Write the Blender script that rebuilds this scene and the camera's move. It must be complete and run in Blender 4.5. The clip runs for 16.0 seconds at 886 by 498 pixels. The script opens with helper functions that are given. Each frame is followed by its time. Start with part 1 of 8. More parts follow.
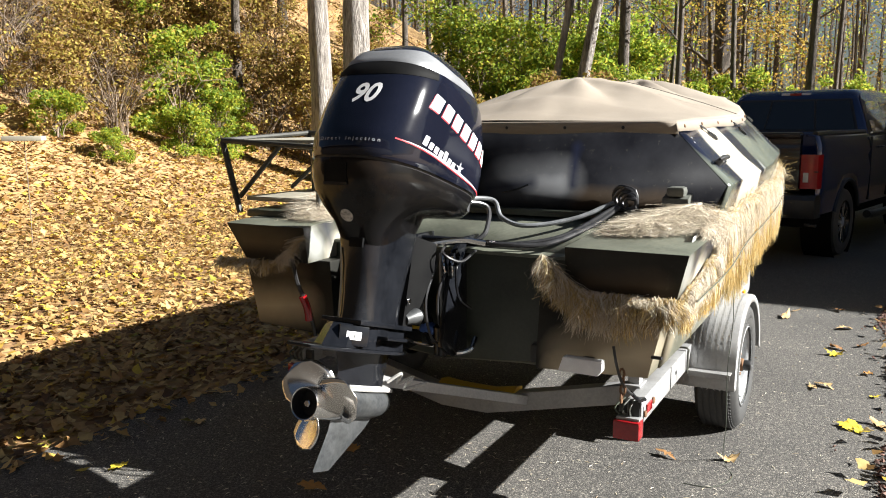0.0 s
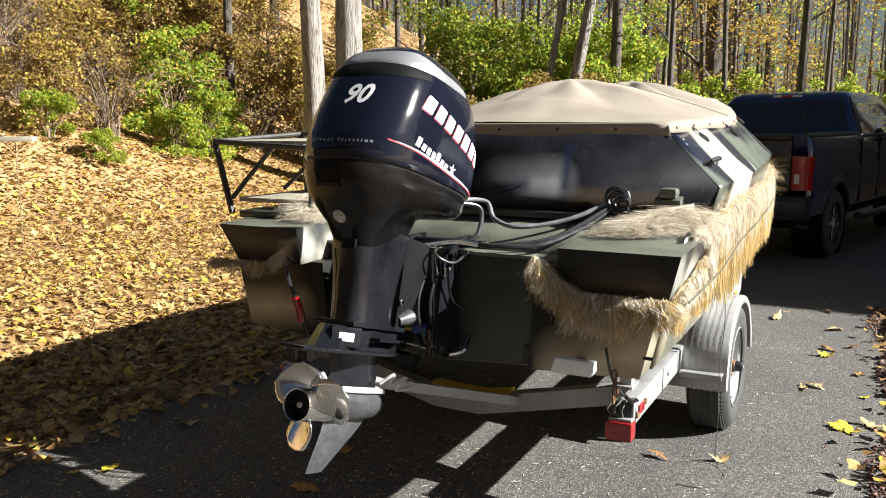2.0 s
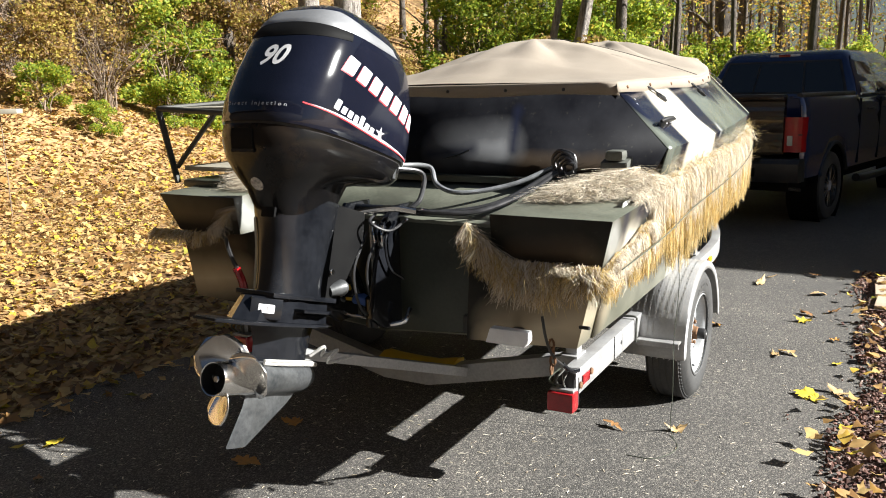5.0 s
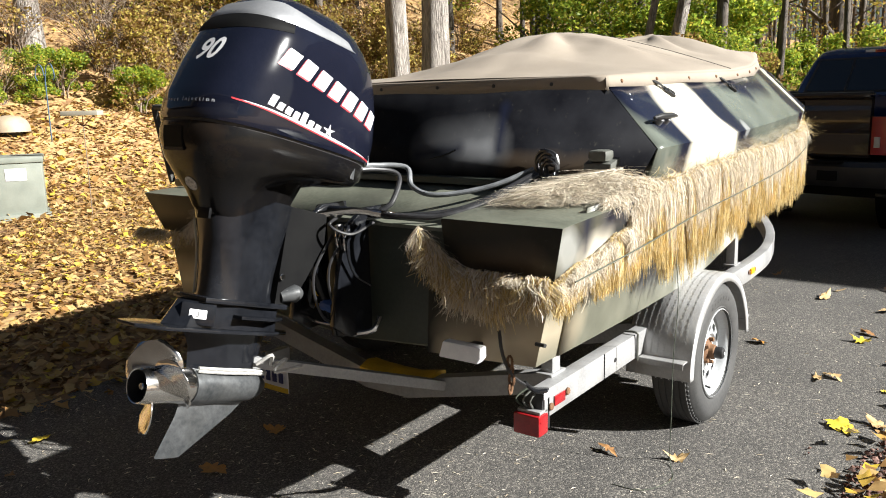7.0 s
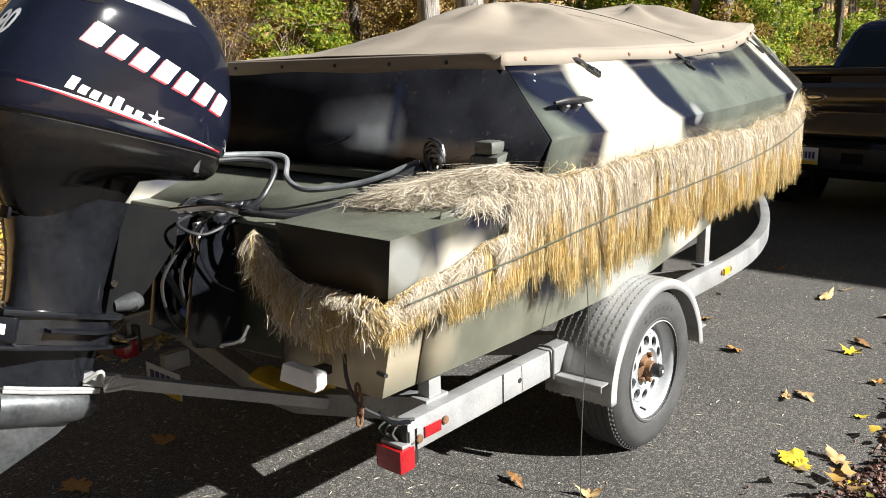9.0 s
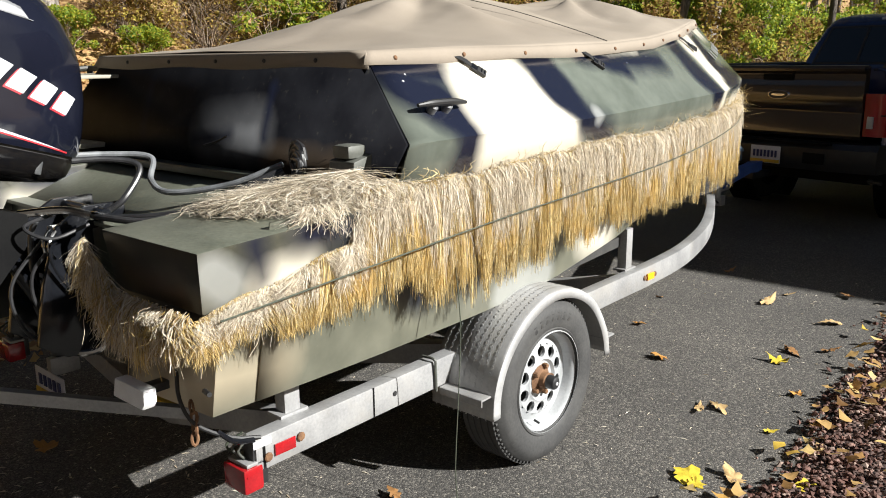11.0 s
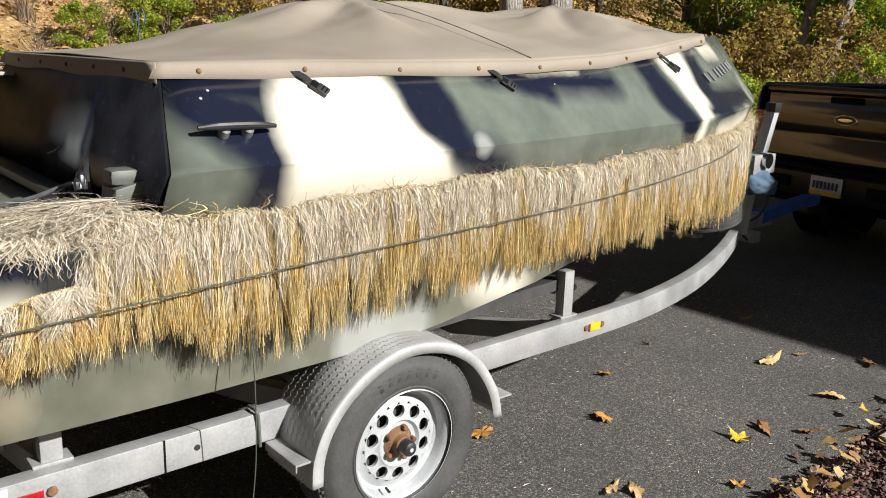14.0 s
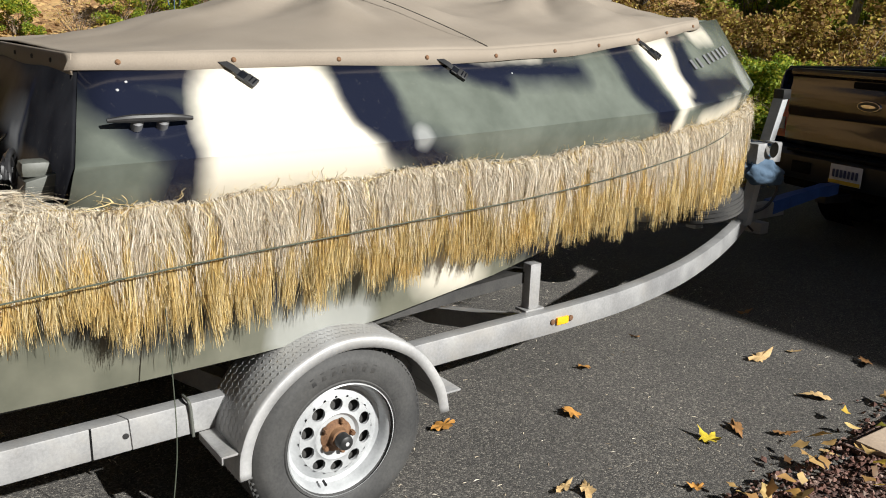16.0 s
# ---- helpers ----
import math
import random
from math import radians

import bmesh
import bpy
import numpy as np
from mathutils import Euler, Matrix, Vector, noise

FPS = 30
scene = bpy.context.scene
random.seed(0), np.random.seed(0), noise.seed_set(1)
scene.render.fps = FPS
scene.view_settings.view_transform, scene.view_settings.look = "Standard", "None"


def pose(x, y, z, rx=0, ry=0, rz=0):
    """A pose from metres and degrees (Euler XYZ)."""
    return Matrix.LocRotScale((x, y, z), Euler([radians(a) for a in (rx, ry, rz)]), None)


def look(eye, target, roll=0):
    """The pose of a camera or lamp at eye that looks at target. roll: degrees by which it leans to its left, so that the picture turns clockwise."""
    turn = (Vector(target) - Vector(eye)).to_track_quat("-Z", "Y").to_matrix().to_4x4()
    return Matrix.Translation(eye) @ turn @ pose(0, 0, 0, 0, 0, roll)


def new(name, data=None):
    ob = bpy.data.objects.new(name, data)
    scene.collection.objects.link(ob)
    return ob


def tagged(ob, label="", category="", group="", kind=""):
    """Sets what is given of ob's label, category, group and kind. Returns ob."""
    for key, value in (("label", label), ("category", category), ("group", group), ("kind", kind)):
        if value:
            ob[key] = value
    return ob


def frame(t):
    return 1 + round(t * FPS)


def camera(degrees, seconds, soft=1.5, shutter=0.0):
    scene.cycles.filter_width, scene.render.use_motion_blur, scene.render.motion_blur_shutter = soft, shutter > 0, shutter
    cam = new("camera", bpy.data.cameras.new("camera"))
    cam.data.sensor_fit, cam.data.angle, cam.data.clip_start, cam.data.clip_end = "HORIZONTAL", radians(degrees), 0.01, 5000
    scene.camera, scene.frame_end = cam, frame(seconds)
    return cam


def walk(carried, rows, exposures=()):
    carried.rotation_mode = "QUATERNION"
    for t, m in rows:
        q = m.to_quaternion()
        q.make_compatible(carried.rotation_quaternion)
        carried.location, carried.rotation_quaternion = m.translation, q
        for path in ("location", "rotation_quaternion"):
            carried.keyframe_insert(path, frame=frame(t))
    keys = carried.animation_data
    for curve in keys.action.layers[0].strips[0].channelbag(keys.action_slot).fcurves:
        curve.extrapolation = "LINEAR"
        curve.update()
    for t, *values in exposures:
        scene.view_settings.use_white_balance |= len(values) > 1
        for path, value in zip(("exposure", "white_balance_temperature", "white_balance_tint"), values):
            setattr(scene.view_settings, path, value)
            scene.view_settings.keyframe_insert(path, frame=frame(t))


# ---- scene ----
cam = camera(57.3, 16.0, soft=1.0)
PATH = [
    (0, (1.672, 0.096, 1.585), (0.712, 1.824, 1.279), -0.3),
    (0.5, (1.671, 0.096, 1.584), (0.71, 1.823, 1.275), -0.2),
    (1, (1.665, 0.093, 1.584), (0.7, 1.817, 1.276), -0.2),
    (1.5, (1.669, 0.094, 1.584), (0.709, 1.822, 1.281), -0.2),
    (2, (1.672, 0.095, 1.585), (0.728, 1.832, 1.282), -0.2),
    (2.5, (1.677, 0.091, 1.586), (0.742, 1.832, 1.282), -0.2),
    (3, (1.674, 0.087, 1.585), (0.743, 1.831, 1.279), -0.1),
    (3.5, (1.684, 0.107, 1.58), (0.749, 1.848, 1.271), -0.4),
    (4, (1.73, 0.164, 1.575), (0.79, 1.898, 1.242), -1.0),
    (4.5, (1.806, 0.25, 1.558), (0.856, 1.971, 1.19), -0.8),
    (4.7, (1.836, 0.283, 1.56), (0.885, 2.002, 1.184), -0.9),
    (6.8, (2.255, 0.783, 1.545), (1.052, 2.338, 1.178), -1.4),
    (7, (2.231, 0.816, 1.523), (1.046, 2.384, 1.154), -1.4),
    (7.5, (2.249, 1.014, 1.514), (1.037, 2.562, 1.148), -0.5),
    (8, (2.337, 1.181, 1.519), (1.12, 2.725, 1.151), -0.5),
    (8.2, (2.416, 1.276, 1.552), (1.164, 2.784, 1.157), -0.5),
    (10.3, (2.521, 1.809, 1.512), (1.221, 3.261, 1.064), -1.2),
    (10.5, (2.596, 1.856, 1.54), (1.292, 3.304, 1.092), -0.9),
    (11, (2.716, 1.95, 1.563), (1.432, 3.414, 1.106), -0.6),
    (11.5, (2.765, 2.091, 1.55), (1.495, 3.568, 1.097), -0.3),
    (12, (2.846, 2.274, 1.585), (1.562, 3.745, 1.155), 0.3),
    (12.5, (3.029, 2.419, 1.624), (1.657, 3.813, 1.206), 0.4),
    (13, (3.14, 2.531, 1.64), (1.688, 3.837, 1.207), 0.3),
    (13.5, (3.131, 2.699, 1.613), (1.644, 3.959, 1.168), 1.2),
    (14, (3.077, 2.906, 1.633), (1.591, 4.161, 1.168), 1.8),
    (14.5, (3.149, 3.046, 1.648), (1.614, 4.232, 1.164), 1.6),
    (15, (3.239, 3.185, 1.673), (1.652, 4.292, 1.168), 1.4),
    (15.5, (3.248, 3.217, 1.676), (1.672, 4.334, 1.158), 1.5),
    (16, (3.259, 3.233, 1.682), (1.71, 4.387, 1.163), 1.9),
]
walk(cam, [(t, look(eye, target, roll)) for t, eye, target, roll in PATH],
     exposures=[(0, 1.84), (4.5, 1.82), (7, 1.66), (8.2, 1.56), (10.5, 1.28), (13, 1.04), (16, 0.83)])

# ---- light ----
# The sun stands ahead to the right of the trailer, about 31 degrees up.
SUN = Vector((1.62, 0.55, 1.0)).normalized()
world = bpy.data.worlds.new("world")
scene.world = world
world.use_nodes = True
wn = world.node_tree
sky = wn.nodes.new("ShaderNodeTexSky")
sky.sky_type = "NISHITA"
sky.sun_disc = False
sky.sun_elevation = math.asin(SUN.z)
sky.sun_rotation = math.atan2(SUN.x, SUN.y)
wn.links.new(sky.outputs[0], wn.nodes["Background"].inputs[0])
wn.nodes["Background"].inputs[1].default_value = 0.014
lamp = bpy.data.lights.new("sun", "SUN")
lamp.energy, lamp.angle, lamp.color = 5.0, radians(0.6), (1.0, 0.99, 0.945)
sun = new("sun", lamp)
sun.matrix_world = look(SUN * 60, (0, 0, 0))


# ---- materials ----
def nodes_of(name):
    m = bpy.data.materials.new(name)
    m.use_nodes = True
    t = m.node_tree
    return m, t, t.nodes["Principled BSDF"]


def add(t, kind, **values):
    n = t.nodes.new(kind)
    for k, v in values.items():
        n.inputs[k].default_value = v
    return n


def ramp(t, source, stops):
    r = t.nodes.new("ShaderNodeValToRGB")
    e = r.color_ramp.elements
    while len(e) < len(stops):
        e.new(0.5)
    for el, (p, c) in zip(e, stops):
        el.position, el.color = p, (*c, 1)
    t.links.new(source, r.inputs[0])
    return r.outputs[0]


def mix(t, fac, a, b, mode="MIX"):
    n = t.nodes.new("ShaderNodeMix")
    n.data_type, n.blend_type = "RGBA", mode
    for slot, v in ((n.inputs[0], fac), (n.inputs[6], a), (n.inputs[7], b)):
        if isinstance(v, bpy.types.NodeSocket):
            t.links.new(v, slot)
        elif isinstance(v, (int, float)):
            slot.default_value = v
        else:
            slot.default_value = (*v, 1)
    return n.outputs[2]


def maths(t, op, a, b=0.0, c=0.0):
    n = t.nodes.new("ShaderNodeMath")
    n.operation = op
    for slot, v in zip(n.inputs, (a, b, c)):
        if isinstance(v, bpy.types.NodeSocket):
            t.links.new(v, slot)
        else:
            slot.default_value = v
    return n.outputs[0]


def noise_of(t, scale, detail=4.0, rough=0.55, stretch=None):
    co = t.nodes.new("ShaderNodeTexCoord").outputs["Object"]
    if stretch:
        mp = t.nodes.new("ShaderNodeMapping")
        mp.inputs["Scale"].default_value = stretch
        t.links.new(co, mp.inputs[0])
        co = mp.outputs[0]
    n = add(t, "ShaderNodeTexNoise", Scale=scale, Detail=detail, Roughness=rough)
    t.links.new(co, n.inputs["Vector"])
    return n.outputs[0]


def bump_to(t, bsdf, height, strength, distance=0.01):
    b = add(t, "ShaderNodeBump", Strength=strength, Distance=distance)
    t.links.new(height, b.inputs["Height"])
    t.links.new(b.outputs[0], bsdf.inputs["Normal"])


def surface(name, dark, light, scale=6.0, fine=60.0, rough=(0.4, 0.6), metal=0.0, bump=0.15, depth=0.004, stretch=None, dirt=None, coat=0.0):
    """Two scales of tone, roughness that wanders, fine relief; dirt is a colour laid on in patches."""
    m, t, p = nodes_of(name)
    big, small = noise_of(t, scale, stretch=stretch), noise_of(t, fine, 3.0, 0.6, stretch)
    both = maths(t, "ADD", maths(t, "MULTIPLY", big, 0.65), maths(t, "MULTIPLY", small, 0.35))
    col = ramp(t, both, [(0.34, dark), (0.66, light)])
    if dirt:
        spots = ramp(t, noise_of(t, scale * 0.55, 6.0, 0.65), [(0.52, (0, 0, 0)), (0.72, (1, 1, 1))])
        col = mix(t, maths(t, "MULTIPLY", spots, 0.6), col, dirt)
    t.links.new(col, p.inputs["Base Color"])
    t.links.new(maths(t, "ADD", maths(t, "MULTIPLY", big, rough[1] - rough[0]), rough[0]), p.inputs["Roughness"])
    p.inputs["Metallic"].default_value = metal
    p.inputs["Coat Weight"].default_value = coat
    p.inputs["Coat Roughness"].default_value = 0.08
    if bump:
        bump_to(t, p, small, bump, depth)
    return m


def island(name, stops, rough=0.6, gloss=0.3, translucent=0.0, scale=30.0, patch=None):
    """A colour drawn anew for every loose piece of the mesh; patch is a tone that comes and goes over a hand's width."""
    m, t, p = nodes_of(name)
    g = t.nodes.new("ShaderNodeNewGeometry")
    col = ramp(t, g.outputs["Random Per Island"], stops)
    if patch:
        where = ramp(t, noise_of(t, 4.5, 3.0, 0.6, (1.0, 1.0, 1.6)), [(0.46, (0, 0, 0)), (0.68, (0.6, 0.6, 0.6))])
        col = mix(t, where, col, patch)
    col = mix(t, 0.35, col, ramp(t, noise_of(t, scale, 3.0), [(0.3, (0.25, 0.25, 0.25)), (0.7, (1, 1, 1))]), "MULTIPLY")
    t.links.new(col, p.inputs["Base Color"])
    p.inputs["Roughness"].default_value = rough
    p.inputs["Specular IOR Level"].default_value = gloss
    if translucent:
        tr = t.nodes.new("ShaderNodeBsdfTranslucent")
        t.links.new(col, tr.inputs[0])
        mx = add(t, "ShaderNodeMixShader", Fac=translucent)
        t.links.new(p.outputs[0], mx.inputs[1])
        t.links.new(tr.outputs[0], mx.inputs[2])
        t.links.new(mx.outputs[0], t.nodes["Material Output"].inputs[0])
    return m


def glassy(name, tint, rough=0.03):
    m, t, p = nodes_of(name)
    p.inputs["Base Color"].default_value = (*tint, 1)
    p.inputs["Roughness"].default_value = rough
    p.inputs["Specular IOR Level"].default_value = 0.6
    p.inputs["Coat Weight"].default_value = 0.5
    return m


# Camouflage sprayed in soft-edged bands. Each: tone, two ends (along, up), half width at each end, softness.
TONES = {"black": (0.009, 0.011, 0.022), "cream": (0.70, 0.655, 0.555), "olive": (0.12, 0.135, 0.095), "brown": (0.085, 0.062, 0.042), "tan": (0.46, 0.39, 0.28), "mist": (0.40, 0.41, 0.40), "haze": (0.19, 0.195, 0.205)}


def camo(name, patches, base_dark=(0.060, 0.066, 0.048), base_light=(0.105, 0.115, 0.085), axes=("Y", "Z"), rough=0.33, relief=0.25):
    m, t, p = nodes_of(name)
    sep = t.nodes.new("ShaderNodeSeparateXYZ")
    t.links.new(t.nodes.new("ShaderNodeTexCoord").outputs["Object"], sep.inputs[0])
    u, v = sep.outputs[axes[0]], sep.outputs[axes[1]]
    w = maths(t, "MULTIPLY", maths(t, "SUBTRACT", noise_of(t, 7.0, 3.0), 0.5), 0.05)
    col = ramp(t, noise_of(t, 5.0, 5.0), [(0.35, base_dark), (0.65, base_light)])
    for tone, u0, v0, u1, v1, w0, w1, soft in patches:
        du, dv = u1 - u0, v1 - v0
        ll = max(1e-6, du * du + dv * dv)
        pu, pv = maths(t, "SUBTRACT", u, u0), maths(t, "SUBTRACT", v, v0)
        f = maths(t, "DIVIDE", maths(t, "ADD", maths(t, "MULTIPLY", pu, du), maths(t, "MULTIPLY", pv, dv)), ll)
        f = maths(t, "MINIMUM", maths(t, "MAXIMUM", f, 0.0), 1.0)
        eu = maths(t, "SUBTRACT", pu, maths(t, "MULTIPLY", f, du))
        ev = maths(t, "SUBTRACT", pv, maths(t, "MULTIPLY", f, dv))
        d = maths(t, "SQRT", maths(t, "ADD", maths(t, "MULTIPLY", eu, eu), maths(t, "MULTIPLY", ev, ev)))
        d = maths(t, "ADD", maths(t, "SUBTRACT", d, maths(t, "ADD", maths(t, "MULTIPLY", f, w1 - w0), w0)), w)
        mask = maths(t, "ADD", maths(t, "DIVIDE", d, -2.0 * soft), 0.5)
        mask = ramp(t, mask, [(0.0, (0, 0, 0)), (0.5, (0.5, 0.5, 0.5)), (1.0, (0.5, 0.5, 0.5) if tone in ("mist", "haze") else (1, 1, 1))])
        col = mix(t, mask, col, TONES[tone])
    scuff = ramp(t, noise_of(t, 38.0, 6.0, 0.7), [(0.60, (0, 0, 0)), (0.78, (1, 1, 1))])
    col = mix(t, maths(t, "MULTIPLY", scuff, 0.10), col, (0.30, 0.28, 0.22))
    t.links.new(col, p.inputs["Base Color"])
    t.links.new(maths(t, "ADD", maths(t, "MULTIPLY", noise_of(t, 9.0), 0.12), rough - 0.05), p.inputs["Roughness"])
    if relief:
        bump_to(t, p, noise_of(t, 2.6, 2.0), relief, 0.02)
    return m


M = {}
M["rubber"] = surface("rubber", (0.018, 0.018, 0.019), (0.05, 0.048, 0.045), 9, 120, (0.55, 0.85), 0, 0.2, 0.002)
M["tyre"] = surface("tyre", (0.024, 0.024, 0.025), (0.062, 0.061, 0.059), 5, 90, (0.6, 0.85), 0, 0.15, 0.002)
M["black"] = surface("black_plastic", (0.010, 0.010, 0.011), (0.026, 0.026, 0.027), 8, 140, (0.32, 0.55), 0, 0.1, 0.001)
M["satin"] = surface("satin_black_cast", (0.004, 0.0045, 0.006), (0.011, 0.012, 0.015), 7, 40, (0.10, 0.24), 0, 0.10, 0.001, dirt=(0.011, 0.011, 0.011), coat=0.15)
M["gloss"] = surface("gloss_black_cowl", (0.004, 0.005, 0.010), (0.008, 0.009, 0.017), 3, 160, (0.06, 0.12), 0, 0.02, 0.0006, coat=0.25)
M["lowpan"] = surface("dusty_lower_cowl", (0.004, 0.004, 0.005), (0.008, 0.007, 0.006), 5, 50, (0.06, 0.26), 0, 0.08, 0.0015, dirt=(0.020, 0.012, 0.007), coat=0.0)
for k, v in (("satin", 0.35), ("lowpan", 0.22), ("gloss", 0.35)):
    M[k].node_tree.nodes["Principled BSDF"].inputs["Specular IOR Level"].default_value = v
M["mattblack"] = surface("matt_black_rubber", (0.002, 0.002, 0.0025), (0.006, 0.006, 0.006), 8, 140, (0.6, 0.8), 0, 0.1, 0.001)
M["mattblack"].node_tree.nodes["Principled BSDF"].inputs["Specular IOR Level"].default_value = 0.12
M["trimgrey"] = surface("grey_cowl_trim", (0.17, 0.175, 0.185), (0.24, 0.245, 0.255), 6, 120, (0.38, 0.5), 0.35, 0.04, 0.001)
M["white"] = surface("white_decal", (0.70, 0.70, 0.72), (0.82, 0.82, 0.83), 20, 200, (0.35, 0.5), 0, 0)
M["red"] = surface("red_decal", (0.45, 0.02, 0.03), (0.60, 0.04, 0.05), 20, 200, (0.35, 0.5), 0, 0)
M["grey"] = surface("grey_decal", (0.35, 0.35, 0.36), (0.45, 0.45, 0.46), 20, 200, (0.4, 0.5), 0, 0)
M["steel"] = surface("polished_steel", (0.62, 0.60, 0.57), (0.80, 0.79, 0.77), 5, 70, (0.10, 0.26), 1.0, 0.05, 0.001)
M["gearcase"] = surface("worn_grey_gearcase", (0.05, 0.055, 0.06), (0.16, 0.165, 0.17), 7, 60, (0.25, 0.5), 0.65, 0.2, 0.002, dirt=(0.07, 0.07, 0.065))
M["castgrey"] = surface("dull_cast_grey", (0.035, 0.037, 0.04), (0.085, 0.088, 0.09), 9, 70, (0.3, 0.5), 0.2, 0.15, 0.002)
M["galv"] = surface("galvanised_rail", (0.22, 0.22, 0.225), (0.37, 0.37, 0.37), 6, 90, (0.38, 0.62), 0.3, 0.18, 0.002, dirt=(0.33, 0.31, 0.28))
M["alu"] = surface("aluminium_tread_plate", (0.34, 0.34, 0.345), (0.48, 0.48, 0.48), 5, 80, (0.40, 0.6), 0.35, 0.15, 0.002, dirt=(0.36, 0.34, 0.31))
M["rim"] = surface("white_painted_rim", (0.31, 0.32, 0.33), (0.44, 0.45, 0.46), 9, 100, (0.3, 0.45), 0.1, 0.08, 0.001, dirt=(0.28, 0.27, 0.26))
M["rust"] = surface("rusty_lug", (0.09, 0.04, 0.02), (0.22, 0.12, 0.06), 30, 150, (0.7, 0.95), 0.2, 0.4, 0.002)
M["yellow"] = surface("yellow_pad", (0.52, 0.33, 0.02), (0.72, 0.48, 0.04), 10, 90, (0.4, 0.6), 0, 0.1, 0.002, dirt=(0.25, 0.17, 0.05))
M["redlens"] = surface("red_lens", (0.20, 0.005, 0.008), (0.34, 0.010, 0.014), 12, 160, (0.12, 0.3), 0, 0.05, 0.001, coat=0.5)
M["darkred"] = surface("dark_red_lens", (0.22, 0.004, 0.006), (0.32, 0.006, 0.009), 12, 160, (0.14, 0.25), 0, 0.03, 0.001)
M["mottled"] = surface("mottled_sticker", (0.10, 0.10, 0.10), (0.62, 0.60, 0.58), 90, 260, (0.4, 0.6), 0, 0)
M["tandome"] = surface("tan_dome", (0.26, 0.205, 0.14), (0.37, 0.30, 0.215), 4, 60, (0.5, 0.7), 0, 0.1, 0.002)
M["amber"] = surface("amber_lens", (0.80, 0.30, 0.01), (0.95, 0.45, 0.02), 12, 160, (0.2, 0.35), 0, 0.05, 0.001)
M["canvas"] = surface("tan_canvas", (0.205, 0.172, 0.137), (0.275, 0.235, 0.19), 2.2, 220, (0.8, 0.95), 0, 0.35, 0.0015, dirt=(0.21, 0.175, 0.135))
M["deck"] = surface("olive_deck", (0.075, 0.082, 0.062), (0.16, 0.165, 0.13), 4, 70, (0.35, 0.6), 0, 0.2, 0.003, dirt=(0.05, 0.05, 0.04))
M["darkgreen"] = surface("dark_green_paint", (0.018, 0.022, 0.016), (0.040, 0.046, 0.034), 4, 60, (0.28, 0.5), 0, 0.1, 0.003)
M["hull"] = camo("hull_paint", [
    ("tan", 3.00, 0.74, 3.26, 0.72, 0.04, 0.02, 0.10), ("black", 3.72, 0.86, 3.80, 0.84, 0.04, 0.05, 0.05), ("black", 3.85, 0.82, 4.30, 0.86, 0.07, 0.06, 0.05), ("cream", 4.95, 0.82, 5.10, 0.76, 0.07, 0.05, 0.08), ("black", 5.35, 0.90, 5.60, 0.80, 0.08, 0.06, 0.05),
    ("mist", 4.35, 0.70, 4.60, 0.70, 0.05, 0.05, 0.06), ("cream", 6.10, 0.98, 6.30, 1.05, 0.10, 0.10, 0.06)], (0.095, 0.097, 0.074), (0.145, 0.145, 0.112))
M["side"] = camo("blind_paint", [
    ("black", 3.80, 1.56, 4.06, 1.56, 0.075, 0.09, 0.03), ("black", 3.82, 1.48, 3.96, 1.42, 0.07, 0.10, 0.04), ("black", 3.88, 1.40, 3.98, 1.36, 0.04, 0.07, 0.04), ("black", 4.00, 1.34, 3.96, 1.20, 0.065, 0.08, 0.04),
    ("cream", 4.35, 1.62, 4.33, 1.43, 0.155, 0.22, 0.05), ("cream", 4.28, 1.37, 4.30, 1.22, 0.235, 0.27, 0.04), ("cream", 4.42, 1.34, 4.46, 1.20, 0.18, 0.22, 0.04),
    ("black", 4.63, 1.60, 4.645, 1.44, 0.105, 0.11, 0.03), ("black", 4.645, 1.44, 4.685, 1.335, 0.10, 0.06, 0.03), ("black", 4.74, 1.31, 4.86, 1.23, 0.07, 0.085, 0.05), ("mist", 4.78, 1.335, 4.785, 1.34, 0.02, 0.02, 0.03),
    ("black", 4.93, 1.575, 5.12, 1.555, 0.035, 0.04, 0.03), ("black", 5.12, 1.555, 5.25, 1.50, 0.045, 0.035, 0.03), ("black", 5.20, 1.545, 5.68, 1.545, 0.05, 0.05, 0.04), ("cream", 5.12, 1.610, 5.46, 1.615, 0.022, 0.028, 0.025),
    ("black", 6.03, 1.68, 6.06, 1.48, 0.10, 0.105, 0.04), ("black", 6.06, 1.48, 6.13, 1.37, 0.10, 0.065, 0.03), ("black", 6.14, 1.36, 6.18, 1.26, 0.06, 0.05, 0.03),
    ("cream", 6.36, 1.70, 6.36, 1.53, 0.19, 0.125, 0.04), ("cream", 6.36, 1.53, 6.265, 1.385, 0.115, 0.025, 0.03), ("cream", 6.27, 1.36, 6.25, 1.28, 0.03, 0.05, 0.03),
    ("black", 6.62, 1.68, 6.50, 1.50, 0.06, 0.08, 0.03), ("black", 6.52, 1.455, 7.05, 1.475, 0.06, 0.045, 0.03), ("black", 6.40, 1.41, 6.60, 1.43, 0.03, 0.06, 0.03),
    ("cream", 6.50, 1.30, 6.95, 1.36, 0.04, 0.04, 0.04), ("cream", 6.85, 1.715, 7.05, 1.72, 0.045, 0.04, 0.04), ("mist", 7.20, 1.45, 7.30, 1.52, 0.05, 0.05, 0.05)], (0.088, 0.100, 0.084), (0.130, 0.145, 0.124), rough=0.17, relief=0.10)
